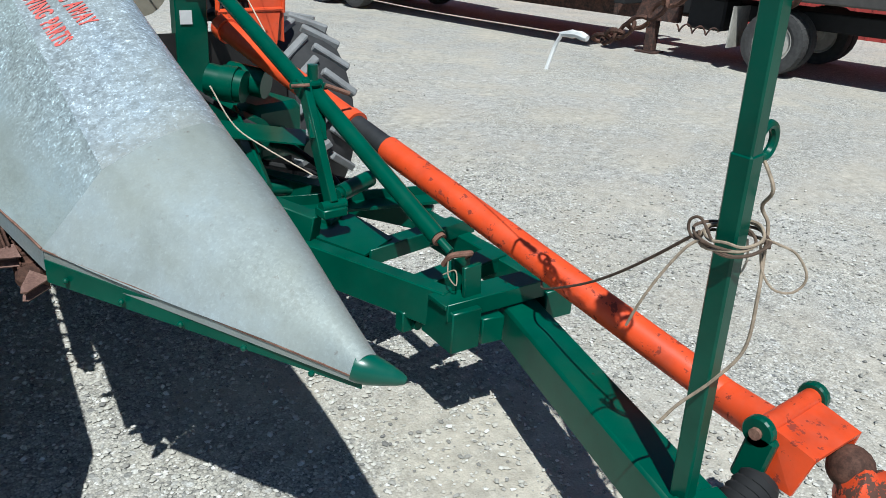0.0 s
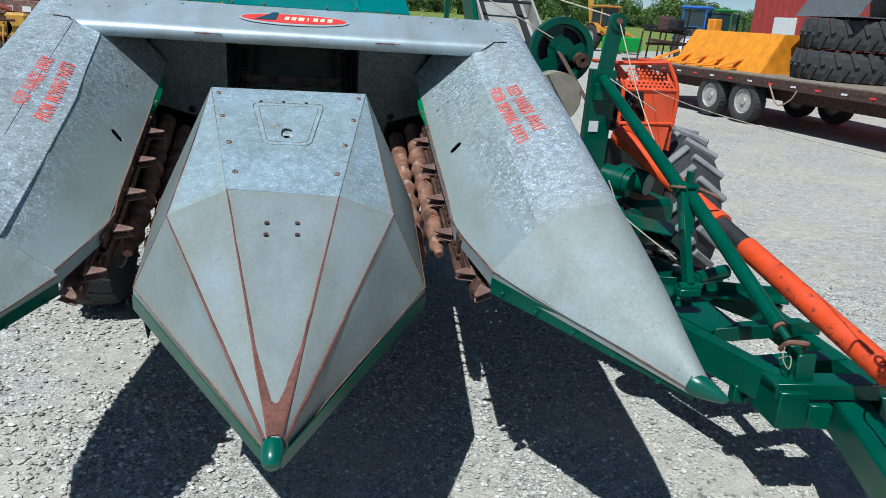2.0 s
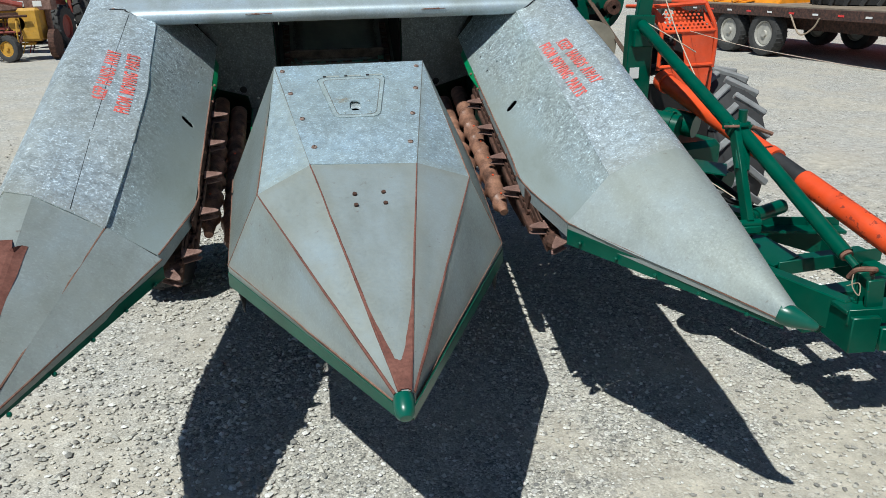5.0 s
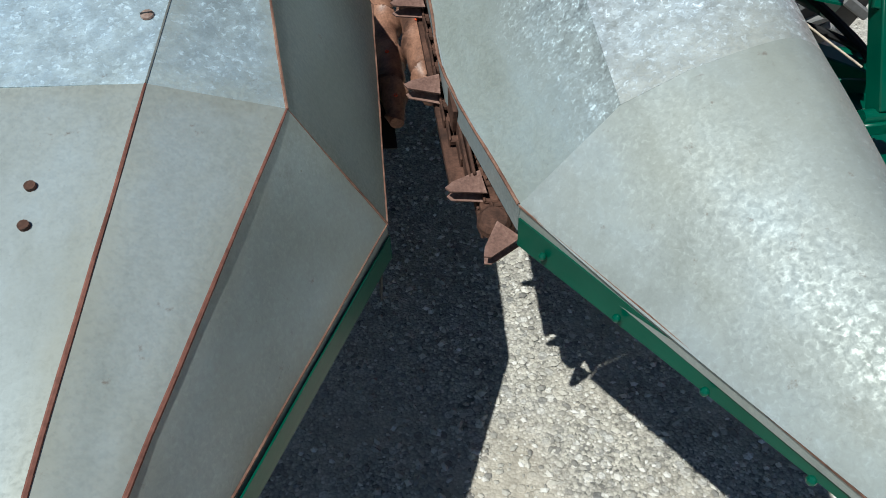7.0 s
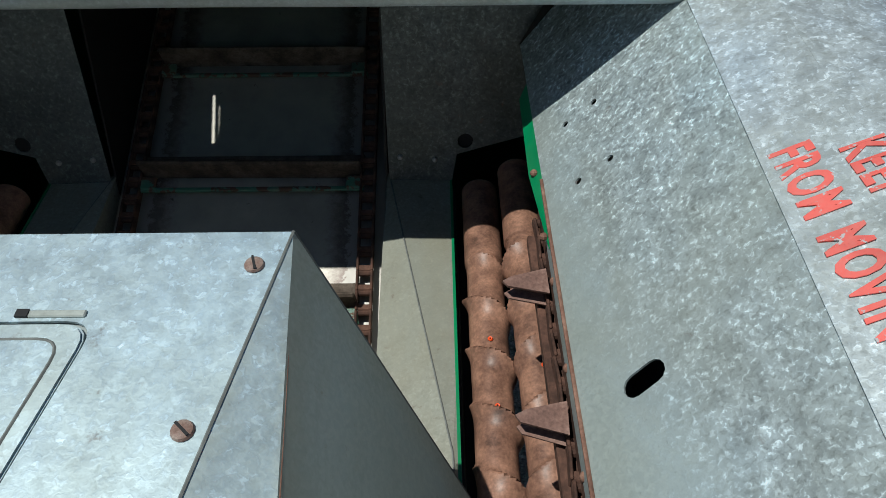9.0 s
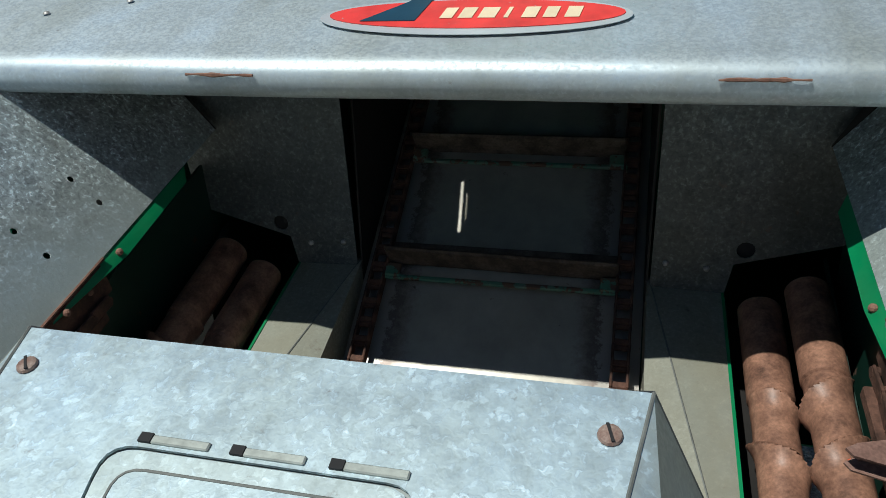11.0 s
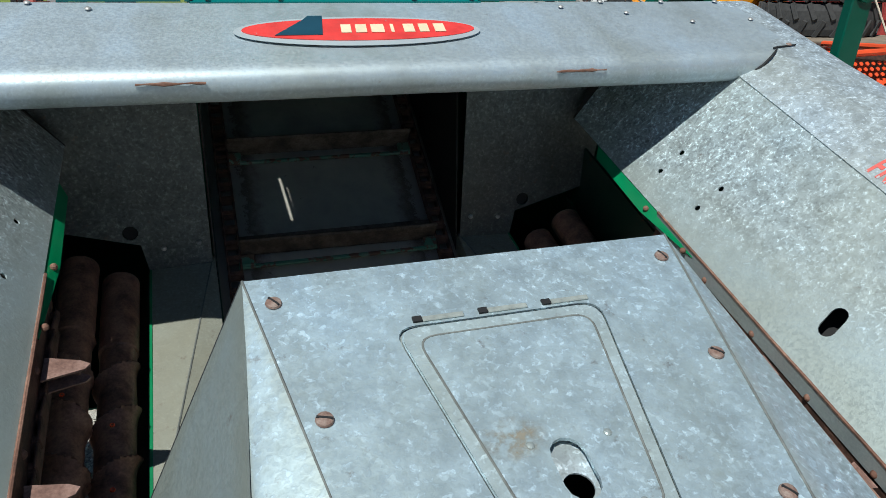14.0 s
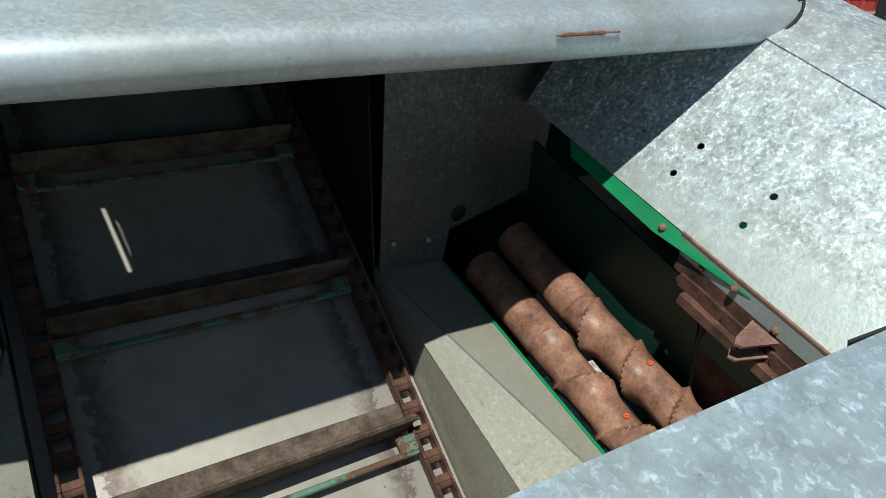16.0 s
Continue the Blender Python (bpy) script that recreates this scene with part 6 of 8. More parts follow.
wpart("joint_yoke", b2, RUST_DARK, fork, "dark rusty joint yoke", True)
b2 = bmesh.new()
for k in range(5):
    lathe(b2, [(0.0, 0.014), (0.040, 0.014), (0.046, 0.0), (0.040, -0.014), (0.0, -0.014)], pose(1.63 + 0.012 * k, -0.590 - 0.004 * k, 0.370 + 0.014 * k, 0, 60), 14)
wpart("bellows", b2, BLACK, fork, "black rubber bellows", True)

# hose post
P0, P1 = Vector((1.524, -0.530, 0.40)), Vector((1.388, -0.546, 1.66))
b2 = bmesh.new()
beam(b2, P0, P0.lerp(P1, 0.60), 0.037, 0.040, 0.004, (0, 1, 0))
post = wpart("hose_post", b2, GREEN, picker, "tall dark green square hose post")
b2 = bmesh.new()
beam(b2, P0.lerp(P1, 0.55), P1, 0.032, 0.035, 0.003, (0, 1, 0))
wpart("inner_post", b2, GREEN, post)
b2 = bmesh.new()
beam(b2, P1 + Vector((0.0, 0, -0.12)), P1 + Vector((0.075, 0, 0.06)), 0.012, 0.05, 0.003, (0, 1, 0))
wpart("post_arm", b2, GREEN, post)
HK = P0.lerp(P1, 0.603)
b2 = bmesh.new()
sweep(b2, [HK + Vector((0.018 + 0.032 + 0.026 * math.cos(a), 0, 0.006 + 0.028 * math.sin(a))) for a in [math.pi * (0.9 - 1.5 * k / 14) for k in range(15)]], 0.0085, 8)
wpart("hook", b2, GREEN, post, "green bent hook", True)


def loose_cord(name, ctrl, r, mat, parent, label="", steps=7):
    b3 = bmesh.new()
    sweep(b3, curve_pts(ctrl, steps), r, 7)
    return wpart(name, b3, mat, parent, label, True)


K = HK + Vector((0.010, 0.0, -0.150))      # where the spare rope hangs in a tangle round the post
KU, KN = Vector((0.543, -0.84, 0)), Vector((0.84, 0.543, 0))      # across the yard side of the post, and behind it


def knot(*abc):
    return [K + KU * a + KN * b + Vector((0, 0, c)) for a, b, c in abc]


cord = loose_cord("cord", [HK + Vector((0.052, 0, -0.018))] + knot((0.046, 0, 0.09), (0.040, 0.03, 0.05), (0.056, 0.03, 0.02), (0.060, 0.02, -0.03), (0.064, 0.0, -0.10), (0.064, 0.0, -0.20), (0.026, 0.0, -0.275), (-0.022, 0.0, -0.34), (-0.050, 0.0, -0.39)), 0.0032, ROPE, post, "weathered brown pull rope")
rr = random.Random(11)
for k in range(5):
    a0, rad, flat_ = rr.uniform(0, 6), rr.uniform(0.040, 0.056), rr.uniform(0.5, 0.9)
    c_ = (rr.uniform(-0.010, 0.014), rr.uniform(-0.012, 0.012))
    tilt = rr.uniform(-0.4, 0.3)
    loose_cord("cord_coil", knot(*[(c_[0] + rad * math.cos(a0 + a), 0.036 * math.sin(a0 + a), c_[1] + flat_ * 0.022 * math.sin(a0 + a + 0.8) + tilt * rad * math.cos(a0 + a) * 0.6 + rr.uniform(-0.004, 0.004)) for a in [k2 * 0.6 for k2 in range(12)]]), 0.0027, ROPE_DARK if k % 3 else ROPE, cord)
loose_cord("cord_coil", knot((-0.030, -0.03, 0.0), (-0.052, -0.02, 0.030), (-0.068, -0.01, 0.020), (-0.062, -0.01, -0.004), (-0.032, -0.03, -0.012)), 0.0026, ROPE_DARK, cord)
loose_cord("cord_coil", knot((0.045, 0.02, 0.0), (0.075, 0.0, 0.0), (0.105, 0.0, -0.012), (0.128, 0.0, -0.048), (0.115, 0.0, -0.078), (0.085, 0.0, -0.080), (0.062, 0.01, -0.055), (0.050, 0.02, -0.01)), 0.0022, ROPE, cord)
loose_cord("cord_coil", knot((0.030, 0.03, -0.01), (0.036, 0.02, -0.045), (0.026, 0.02, -0.078), (0.004, 0.03, -0.092)), 0.0020, ROPE_PALE, cord)
loose_cord("cord_coil", knot((-0.045, -0.02, -0.005), (-0.066, -0.02, -0.025), (-0.094, -0.02, -0.075), (-0.120, -0.02, -0.135), (-0.138, -0.01, -0.195)), 0.0026, ROPE, cord)
S_, E_ = knot((-0.048, 0.01, -0.004))[0], Vector((1.74, 0.10, 0.560))
loose_cord("cord_coil", [S_.lerp(E_, k / 5) - Vector((0, 0, 0.030 * math.sin(math.pi * k / 5))) for k in range(6)] + [(1.88, 0.23, 0.495)], 0.0032, ROPE_DARK, cord, "dark pull cord running back to the frame")


def ring_link(b3, p, d, ln=0.030, w=0.016, r=0.0042, turn=0.0):
    """One oval chain link centred at p along d."""
    m = Matrix.Translation(p) @ Vector(d).to_track_quat("Z", "Y").to_matrix().to_4x4() @ Matrix.Rotation(turn, 4, "Z")
    pts = [m @ Vector((w * math.cos(a), 0, ln * math.sin(a) + (0.2 * ln if math.sin(a) > 0 else -0.2 * ln))) for a in [2 * math.pi * k / 12 for k in range(12)]]
    sweep(b3, pts, r, 6, closed=True)


def chain_run(pts, parent, mat, n, ln=0.030, w=0.017, r=0.0045):
    fine = curve_pts(pts, 12)
    for k in range(n):
        i = int((len(fine) - 2) * k / (n - 1))
        b3 = bmesh.new()
        ring_link(b3, fine[i], fine[i + 1] - fine[i], ln, w, r, math.pi / 2 * (k % 2) + 0.4)
        wpart("chain_link", b3, mat, parent, "", True)


arm = P1 + Vector((0.055, -0.01, 0.0))
b2 = bmesh.new()
ring_link(b2, arm, (0, 0, 1), 0.030, 0.018, 0.005)
hang = wpart("hanging_chain", b2, RUST_DARK, post, "rusty hanging safety chain")
chain_run([arm + Vector((0, 0, -0.05)), arm + Vector((0.005, 0, -0.14)), arm + Vector((-0.004, 0, -0.26))], hang, RUST_DARK, 5)
SN = Vector((1.536, -0.110, 1.262))
top = P1.lerp(P0, 0.13) + Vector((0.0, 0.03, 0))
chain_run([top, top.lerp(SN, 0.35) + Vector((0, 0, -0.035)), top.lerp(SN, 0.7) + Vector((0, 0, -0.035)), SN + Vector((0, -0.03, 0.004))], hang, RUST_DARK, 11, 0.021, 0.014, 0.0042)
b2 = bmesh.new()
sweep(b2, curve_pts([SN, SN + Vector((0.0, 0.03, 0.004)), SN + Vector((0.004, 0.075, -0.002))], 4), [0.006, 0.008, 0.009, 0.008, 0.007, 0.009, 0.007, 0.006, 0.005], 8)
wpart("strap_knot", b2, WHITE, hang, "white frayed strap knot", True)
loose_cord("strap_tail", [SN + Vector((0.002, 0.07, 0)), SN + Vector((0.0, 0.085, -0.03)), SN + Vector((-0.012, 0.09, -0.075))], 0.0042, WHITE, hang)
loose_cord("guy_line", [SN + Vector((0.004, 0.075, 0)), (1.63, 0.6, 1.238), (1.75, 1.4, 1.225), (1.84, 2.06, 1.24)], 0.0016, ROPE_PALE, hang)

# mast with lift pulley
b2 = bmesh.new()
beam(b2, (1.535, 2.03, 0.70), (1.545, 2.03, 1.33), 0.135, 0.06, 0.004, (0, 1, 0))
mast = wpart("mast", b2, GREEN, picker, "dark green lift mast with a paper label")
b2 = bmesh.new()
beam(b2, (1.545, 2.03, 1.25), (1.580, 2.02, 1.56), 0.075, 0.035, 0.004, (0, 1, 0))
rod(b2, (1.582, 2.045, 1.565), (1.582, 1.995, 1.565), 0.042, 20)
wpart("mast_head", b2, GREEN, mast)
b2 = bmesh.new()
rod(b2, (1.582, 1.994, 1.568), (1.582, 1.985, 1.568), 0.016, 12)
wpart("mast_pin", b2, RUST_EDGE, mast)
b2 = bmesh.new()
block(b2, (0.05, 0.004, 0.055), pose(1.515, 1.997, 1.045), 0.0)
wpart("paper_label", b2, WHITE, mast, "white paper label")
b2 = bmesh.new()
block(b2, (0.11, 0.05, 0.085), pose(1.545, 1.99, 1.22), 0.004)
wpart("mast_box", b2, GREEN, mast)

# belt wheel
WC = Vector((1.618, 2.93, 1.375))
b2 = bmesh.new()
m = Matrix.Translation(WC) @ Matrix.Rotation(radians(90), 4, "X")
lathe(b2, [(0.205, 0.030), (0.205, -0.030), (0.165, -0.030), (0.160, -0.010), (0.160, 0.010), (0.165, 0.030), (0.205, 0.030)], m, 40)
wheel = wpart("belt_wheel", b2, GREEN, picker, "large green belt wheel with a pierced disc", True)
b2 = bmesh.new()
kidneys = []
for a in (25, 145, 265):
    arc_ = [radians(a + 62 * k / 7) for k in range(8)]
    kidneys.append([(0.143 * math.cos(t_), 0.143 * math.sin(t_)) for t_ in arc_] + [(0.088 * math.cos(t_), 0.088 * math.sin(t_)) for t_ in arc_[::-1]])
holed(b2, ngon(0, 0, 0.163, n=40), kidneys, m, 0.006)
wpart("wheel_disc", b2, GREEN, wheel, "green disc with three curved openings")
b2 = bmesh.new()
rod(b2, WC + Vector((0, 0.03, 0)), WC + Vector((0, -0.05, 0)), 0.040, 20)
rod(b2, WC + Vector((0, -0.05, 0)), WC + Vector((0, -0.065, 0)), 0.022, 12)
wpart("hub", b2, GREEN, wheel)
b2 = bmesh.new()
rod(b2, WC + Vector((0, 0.032, 0)), WC + Vector((0, 0.040, 0)), 0.185, 32)
wpart("backing_disc", b2, BLACK, wheel)
b2 = bmesh.new()
lathe(b2, [(0.012, 0.03), (0.045, 0.03), (0.032, 0.01), (0.032, -0.01), (0.045, -0.03), (0.012, -0.03)], Matrix.Translation(WC + Vector((0.125, -0.04, -0.045))) @ Matrix.Rotation(radians(90), 4, "X"), 20)
wpart("idler_pulley", b2, RUST_DARK, wheel, "rusty idler pulley", True)
b2 = bmesh.new()
beam(b2, WC + Vector((-0.03, -0.05, 0.0)), WC + Vector((0.13, -0.55, -0.42)), 0.03, 0.006, 0.001)
wpart("drive_belt", b2, ROPE_DARK, wheel, "worn brown drive belt")
b2 = bmesh.new()
block(b2, (0.40, 0.12, 0.16), Matrix.Translation(WC + Vector((-0.08, 0.06, -0.27))), 0.01)
wpart("gear_box", b2, DARK_STEEL, picker, "grey gear case")
b2 = bmesh.new()
rod(b2, (1.52, 2.62, 1.12), (1.52, 2.75, 1.12), 0.15, 28)
wpart("side_guard", b2, plain("buff_guard", (0.30, 0.27, 0.21), 0.6), picker, "buff round side guard")

# orange engine-side cage with a perforated top
CT = [Vector((1.675, 2.16, 1.362)), Vector((1.935, 2.10, 1.378)), Vector((1.985, 2.06, 1.240)), Vector((1.690, 2.08, 1.235))]
m = frame_on(CT[3], CT[2], CT[0])
pts2 = [uv_of(m, p) for p in (CT[3], CT[2], CT[1], CT[0])]
holes = []
for r_ in range(6):
    for c_ in range(11):
        u, v = 0.030 + 0.0235 * c_ + (0.012 if r_ % 2 else 0), 0.018 + 0.0195 * r_
        if 0.016 + 0.06 * v < u < 0.272 - 0.33 * v:
            holes.append(ngon(u, v, 0.0072, n=8))
b2 = bmesh.new()
holed(b2, pts2, holes, m, 0.003)
bmesh.ops.recalc_face_normals(b2, faces=b2.faces[:])
cage = wpart("shield_cage", b2, ORANGE_CAGE, picker, "bright orange perforated shield cage")


def cage_bar(*pts):
    b3 = bmesh.new()
    sweep(b3, curve_pts(pts, 4), 0.011, 8)
    wpart("cage_bar", b3, ORANGE_CAGE, cage, "", True)


cage_bar(CT[0], CT[1])
cage_bar(CT[2], CT[3])
cage_bar(CT[1], CT[2], (1.985, 2.06, 1.05))
cage_bar(CT[0] + Vector((-0.01, 0, -0.01)), (1.668, 2.10, 1.29), CT[3], (1.685, 2.08, 1.04))
cage_bar((1.685, 2.08, 1.055), (1.985, 2.06, 1.065))
cage_bar(CT[1], (1.95, 2.50, 1.37))
cage_bar(CT[0], (1.68, 2.52, 1.35))
b2 = bmesh.new()
sheet(b2, [(1.80, 2.075, 1.232), (1.975, 2.062, 1.236), (1.975, 2.062, 1.07), (1.83, 2.073, 1.07)], [(0, 1, 2, 3)], 0.004)
sheet(b2, [(1.985, 2.06, 1.24), (1.96, 2.50, 1.36), (1.96, 2.50, 0.92), (1.985, 2.06, 0.92)], [(0, 1, 2, 3)], 0.004)
sheet(b2, [(1.72, 2.075, 1.05), (1.97, 2.062, 1.05), (1.93, 2.05, 0.80), (1.76, 2.06, 0.80)], [(0, 1, 2, 3)], 0.004)
wpart("cage_plate", b2, ORANGE_CAGE, cage, "orange side plate")
b2 = bmesh.new()
for k in range(5):
    rod(b2, (1.72 + 0.05 * (k % 3), 2.24, 1.02 + 0.05 * k), (1.76 + 0.05 * (k % 2), 2.16, 1.05 + 0.045 * k), 0.030, 10)
block(b2, (0.24, 0.2, 0.26), pose(1.82, 2.36, 1.12), 0.01)
wpart("drive_gear", b2, DARK_STEEL, cage, "greasy dark drive parts")
loose_cord("twine", [(1.585, 1.99, 1.56), (1.66, 1.85, 1.25), (1.72, 1.70, 1.02)], 0.003, ROPE_PALE, mast, "pale twine")
loose_cord("twine", [(1.57, 1.99, 1.29), (1.68, 1.93, 1.22), (1.84, 1.98, 1.14)], 0.003, ROPE_PALE, mast)
loose_cord("twine", [(1.20, 1.0, 0.98), (1.26, 0.98, 0.86), (1.34, 0.94, 0.79), (1.47, 0.88, 0.70)], 0.0024, ROPE_PALE, picker, "pale twine trailing over the frame")
loose_cord("twine", [(-0.3, 3.0, 2.3), (0.9, 2.9, 1.75), (1.55, 2.9, 1.45)], 0.0035, ROPE_PALE, picker, "pale rope stay")
loose_cord("twine", [(0.6, 3.0, 1.95), (1.2, 2.5, 1.72), (1.575, 2.02, 1.585)], 0.0035, ROPE_PALE, picker)


# --- tyres and wheels -----------------------------------------------------
def tyre_bm(R, w, lugs, chevron=0.35, lug_h=0.03, rim=0.5, seg=40, bars=None):
    """A tyre round the x axis: carcass and raised lugs (put into the list bars when given)."""
    b3 = bmesh.new()
    m = Matrix.Rotation(radians(90), 4, "Y")
    h = w / 2
    lathe(b3, [(R * rim, -h * 0.80), (R * (rim + 0.10), -h * 0.98), (R * 0.80, -h), (R * 0.93, -h * 0.92), (R * 0.965, -h * 0.55), (R * 0.975, 0), (R * 0.965, h * 0.55), (R * 0.93, h * 0.92), (R * 0.80, h), (R * (rim + 0.10), h * 0.98), (R * rim, h * 0.80)], m, seg)
    for k in range(lugs):
        for s in (1, -1):
            a = 2 * math.pi * (k + (0.25 if s > 0 else -0.25)) / lugs
            p0 = Vector((s * 0.01 * w, math.cos(a) * R * 0.975, math.sin(a) * R * 0.975))
            a1 = a + chevron / R * h
            p1 = Vector((s * h * 0.98, math.cos(a1) * R * 0.925, math.sin(a1) * R * 0.925))
            to = b3
            if bars is not None:
                to = bmesh.new()
                bars.append(to)
            beam(to, p0, p1, 2 * math.pi * R / lugs * 0.27, lug_h * 2, 0.006, (p0 + p1).normalized())
    return b3


def rim_bm(R, w, rim=0.5, dish=0.3):
    b3 = bmesh.new()
    m = Matrix.Rotation(radians(90), 4, "Y")
    r = R * rim
    lathe(b3, [(r * 1.02, -w * 0.42), (r * 0.96, -w * 0.40), (r * 0.90, -w * 0.25), (r * 0.86, -w * dish), (r * 0.30, -w * dish), (r * 0.26, -w * dish - 0.03), (0.0, -w * dish - 0.03)], m, 28)
    lathe(b3, [(r * 1.02, w * 0.42), (r * 0.96, w * 0.40), (r * 0.90, w * 0.2), (0.0, w * 0.2)], m, 28)
    return b3


def wheel_part(parent, at, R, w, lugs, rubber, rim_mat, rim=0.5, chevron=0.35, lug_h=0.03, turn=0.0, label=""):
    bars = []
    b3 = tyre_bm(R, w, lugs, chevron, lug_h, rim, 40, bars)
    mm = Matrix.Translation(at) @ Matrix.Rotation(turn, 4, "Z")
    b3.transform(mm)
    ty = wpart("tyre", b3, RUBBER_GREY, parent, label, True)
    for bar in bars:
        bar.transform(mm)
        wpart("tread_lug", bar, rubber, ty)
    b3 = rim_bm(R, w, rim)
    b3.transform(mm)
    wpart("rim", b3, rim_mat, ty, "", True)
    return ty


wheel_part(picker, (2.14, 2.39, 0.505), 0.50, 0.33, 23, RUBBER_DUSTY, RIM, chevron=0.75, label="dusty grey lugged tractor-tread tyre")
wheel_part(picker, (-0.97, 2.22, 0.40), 0.40, 0.24, 22, RUBBER, RIM, lug_h=0.010, label="black lugged tyre")

# rear wagon elevator of the picker
b2 = bmesh.new()
E0, E1 = Vector((1.70, 3.9, 1.10)), Vector((1.62, 7.4, 3.3))
beam(b2, E0 - Vector((0, 0, 0.06)), E1 - Vector((0, 0, 0.06)), 0.48, 0.012, 0.001)
ELEV_GREY = plain("grey_elevator_paint", (0.33, 0.32, 0.29), 0.6, 0.1, 0.3, 6)
wel = wpart("wagon_elevator", b2, ELEV_GREY, picker, "weathered grey wagon elevator trough")
for x in (-0.24, 0.24):
    b2 = bmesh.new()
    beam(b2, E0 + Vector((x, 0, 0)), E1 + Vector((x, 0, 0)), 0.02, 0.20, 0.002)
    wpart("elevator_wall", b2, ELEV_GREY, wel)
for x in (-0.155, 0.165):
    b2 = bmesh.new()
    beam(b2, E0 + Vector((x, 0, -0.045)), E1 + Vector((x, 0, -0.045)), 0.055, 0.012, 0.001)
    wpart("elevator_slot", b2, BLACK, wel)
for k in range(7):
    b2 = bmesh.new()
    p = E0.lerp(E1, 0.08 + 0.14 * k)
    beam(b2, p + Vector((-0.23, 0, 0.10)), p + Vector((0.23, 0, 0.10)), 0.02, 0.025, 0.002)
    wpart("elevator_bar", b2, DARK_STEEL, wel)
b2 = bmesh.new()
beam(b2, (1.36, 3.95, 1.0), (1.40, 5.2, 2.1), 0.03, 0.3, 0.002)
wpart("elevator_guard", b2, GREEN, wel)
for x, y in ((1.5, 4.1), (1.9, 4.1), (1.62, 7.0)):
    b2 = bmesh.new()
    beam(b2, (x, y, 0.0), (x, y, 1.2 if y < 5 else 3.0), 0.05, 0.05, 0.003, (0, 1, 0))
    wpart("elevator_leg", b2, GREEN, wel)


# ---------------------------------------------------------------- the yard around
def tpart(name, fn, mat, parent, label="", smooth=False):
    """A part built by fn in its thing's own space."""
    b3 = bmesh.new()
    fn(b3)
    return part(name, b3, mat, parent, label, smooth)


def own_wheel(parent, at, R, w, lugs, rubber=None, rim_mat=None, rim=0.5, turn=0.0, chevron=0.35, lug_h=0.03):
    b3 = tyre_bm(R, w, lugs, chevron, lug_h, rim, 28)
    mm = Matrix.Translation(at) @ Matrix.Rotation(turn, 4, "Z")
    b3.transform(mm)
    ty = part("tyre", b3, rubber or RUBBER, parent)
    b3 = rim_bm(R, w, rim)
    b3.transform(mm)
    part("rim", b3, rim_mat or RIM, ty, "", True)
    return ty


# --- flat-deck trailer and its load ---
DECK = plain("weathered_deck_planks", (0.24, 0.19, 0.14), 0.85, 0, 0.4, 5, 0.3)
RUSTY_BLACK = rusty("rusty_black_frame", (0.055, 0.035, 0.03), (0.12, 0.06, 0.045), (0.02, 0.018, 0.017))
TRA = math.atan2(-0.14, 1.0)
trailer = thing("gooseneck_trailer", "long gooseneck flat-deck trailer with a weathered plank deck", "trailer", (9.25, 10.0, 0.0))
trailer.rotation_euler = (0, 0, -TRA)
for k in range(9):
    tpart("deck_plank", lambda b: block(b, (0.255, 8.6, 0.045), pose(-1.06 + 0.265 * k, 0.2, 0.855), 0.004), DECK, trailer)
tpart("side_rail", lambda b: block(b, (0.06, 8.7, 0.16), pose(-1.22, 0.2, 0.775), 0.005), RUSTY_BLACK, trailer, "rusty side rail with red and white tape")
tpart("side_rail", lambda b: block(b, (0.06, 8.7, 0.16), pose(1.22, 0.2, 0.775), 0.005), RUSTY_BLACK, trailer)
for k in range(16):
    tpart("reflector_tape", lambda b: block(b, (0.004, 0.12, 0.030), pose(-1.253, -3.9 + 0.53 * k, 0.77)), (WHITE if k % 2 else RED), trailer)
for x in (-0.55, 0.55):
    tpart("main_beam", lambda b: block(b, (0.14, 9.6, 0.30), pose(x, -0.2, 0.60), 0.006), RUSTY_BLACK, trailer)
tpart("tail_ramp", lambda b: (block(b, (2.3, 1.0, 0.06), pose(0, 4.9, 0.80, 4), 0.004)), RUSTY_BLACK, trailer, "rusty tail ramp")
for y in (1.02, 1.97):
    for x in (-1.10, 1.02):
        own_wheel(trailer, (x, y, 0.39), 0.39, 0.24, 30, RUBBER, RIM, 0.56, 0, 0.1, 0.008)
tpart("gooseneck", lambda b: (block(b, (1.0, 0.5, 1.1), pose(0, -4.2, 1.25), 0.02), block(b, (0.30, 2.0, 0.35), pose(0, -5.2, 1.75), 0.02), block(b, (2.2, 0.16, 0.30), pose(0, -4.35, 0.80), 0.01)), BLACK, trailer, "black gooseneck frame")
tpart("marker_post", lambda b: block(b, (0.05, 0.05, 1.1), pose(-1.05, -4.35, 1.30), 0.005), WHITE, trailer, "red and white marker post")
tpart("landing_leg", lambda b: (block(b, (0.14, 0.14, 0.85), pose(-0.5, -4.6, 0.44), 0.01), block(b, (0.3, 0.3, 0.02), pose(-0.5, -4.6, 0.012))), RUSTY_BLACK, trailer)
tpart("timber", lambda b: (block(b, (0.25, 1.6, 0.06), pose(-0.7, -2.8, 0.91, 0, 0, 12), 0.004), block(b, (0.2, 1.4, 0.06), pose(-0.3, -2.6, 0.91, 0, 0, -20), 0.004)), DECK, trailer)
tpart("chain_loop", lambda b: sweep(b, curve_pts([(-1.26, 0.35, 0.75), (-1.30, 0.05, 0.45), (-1.28, -0.2, 0.55), (-1.26, -0.3, 0.72)], 6), 0.015, 6), ROPE, trailer)
hopb = thing("yellow_hopper_bucket", "bright yellow steel hopper bucket lying on the trailer deck", "bucket", (8.95, 12.65, 0.878))
hopb.rotation_euler = (0, 0, -TRA)
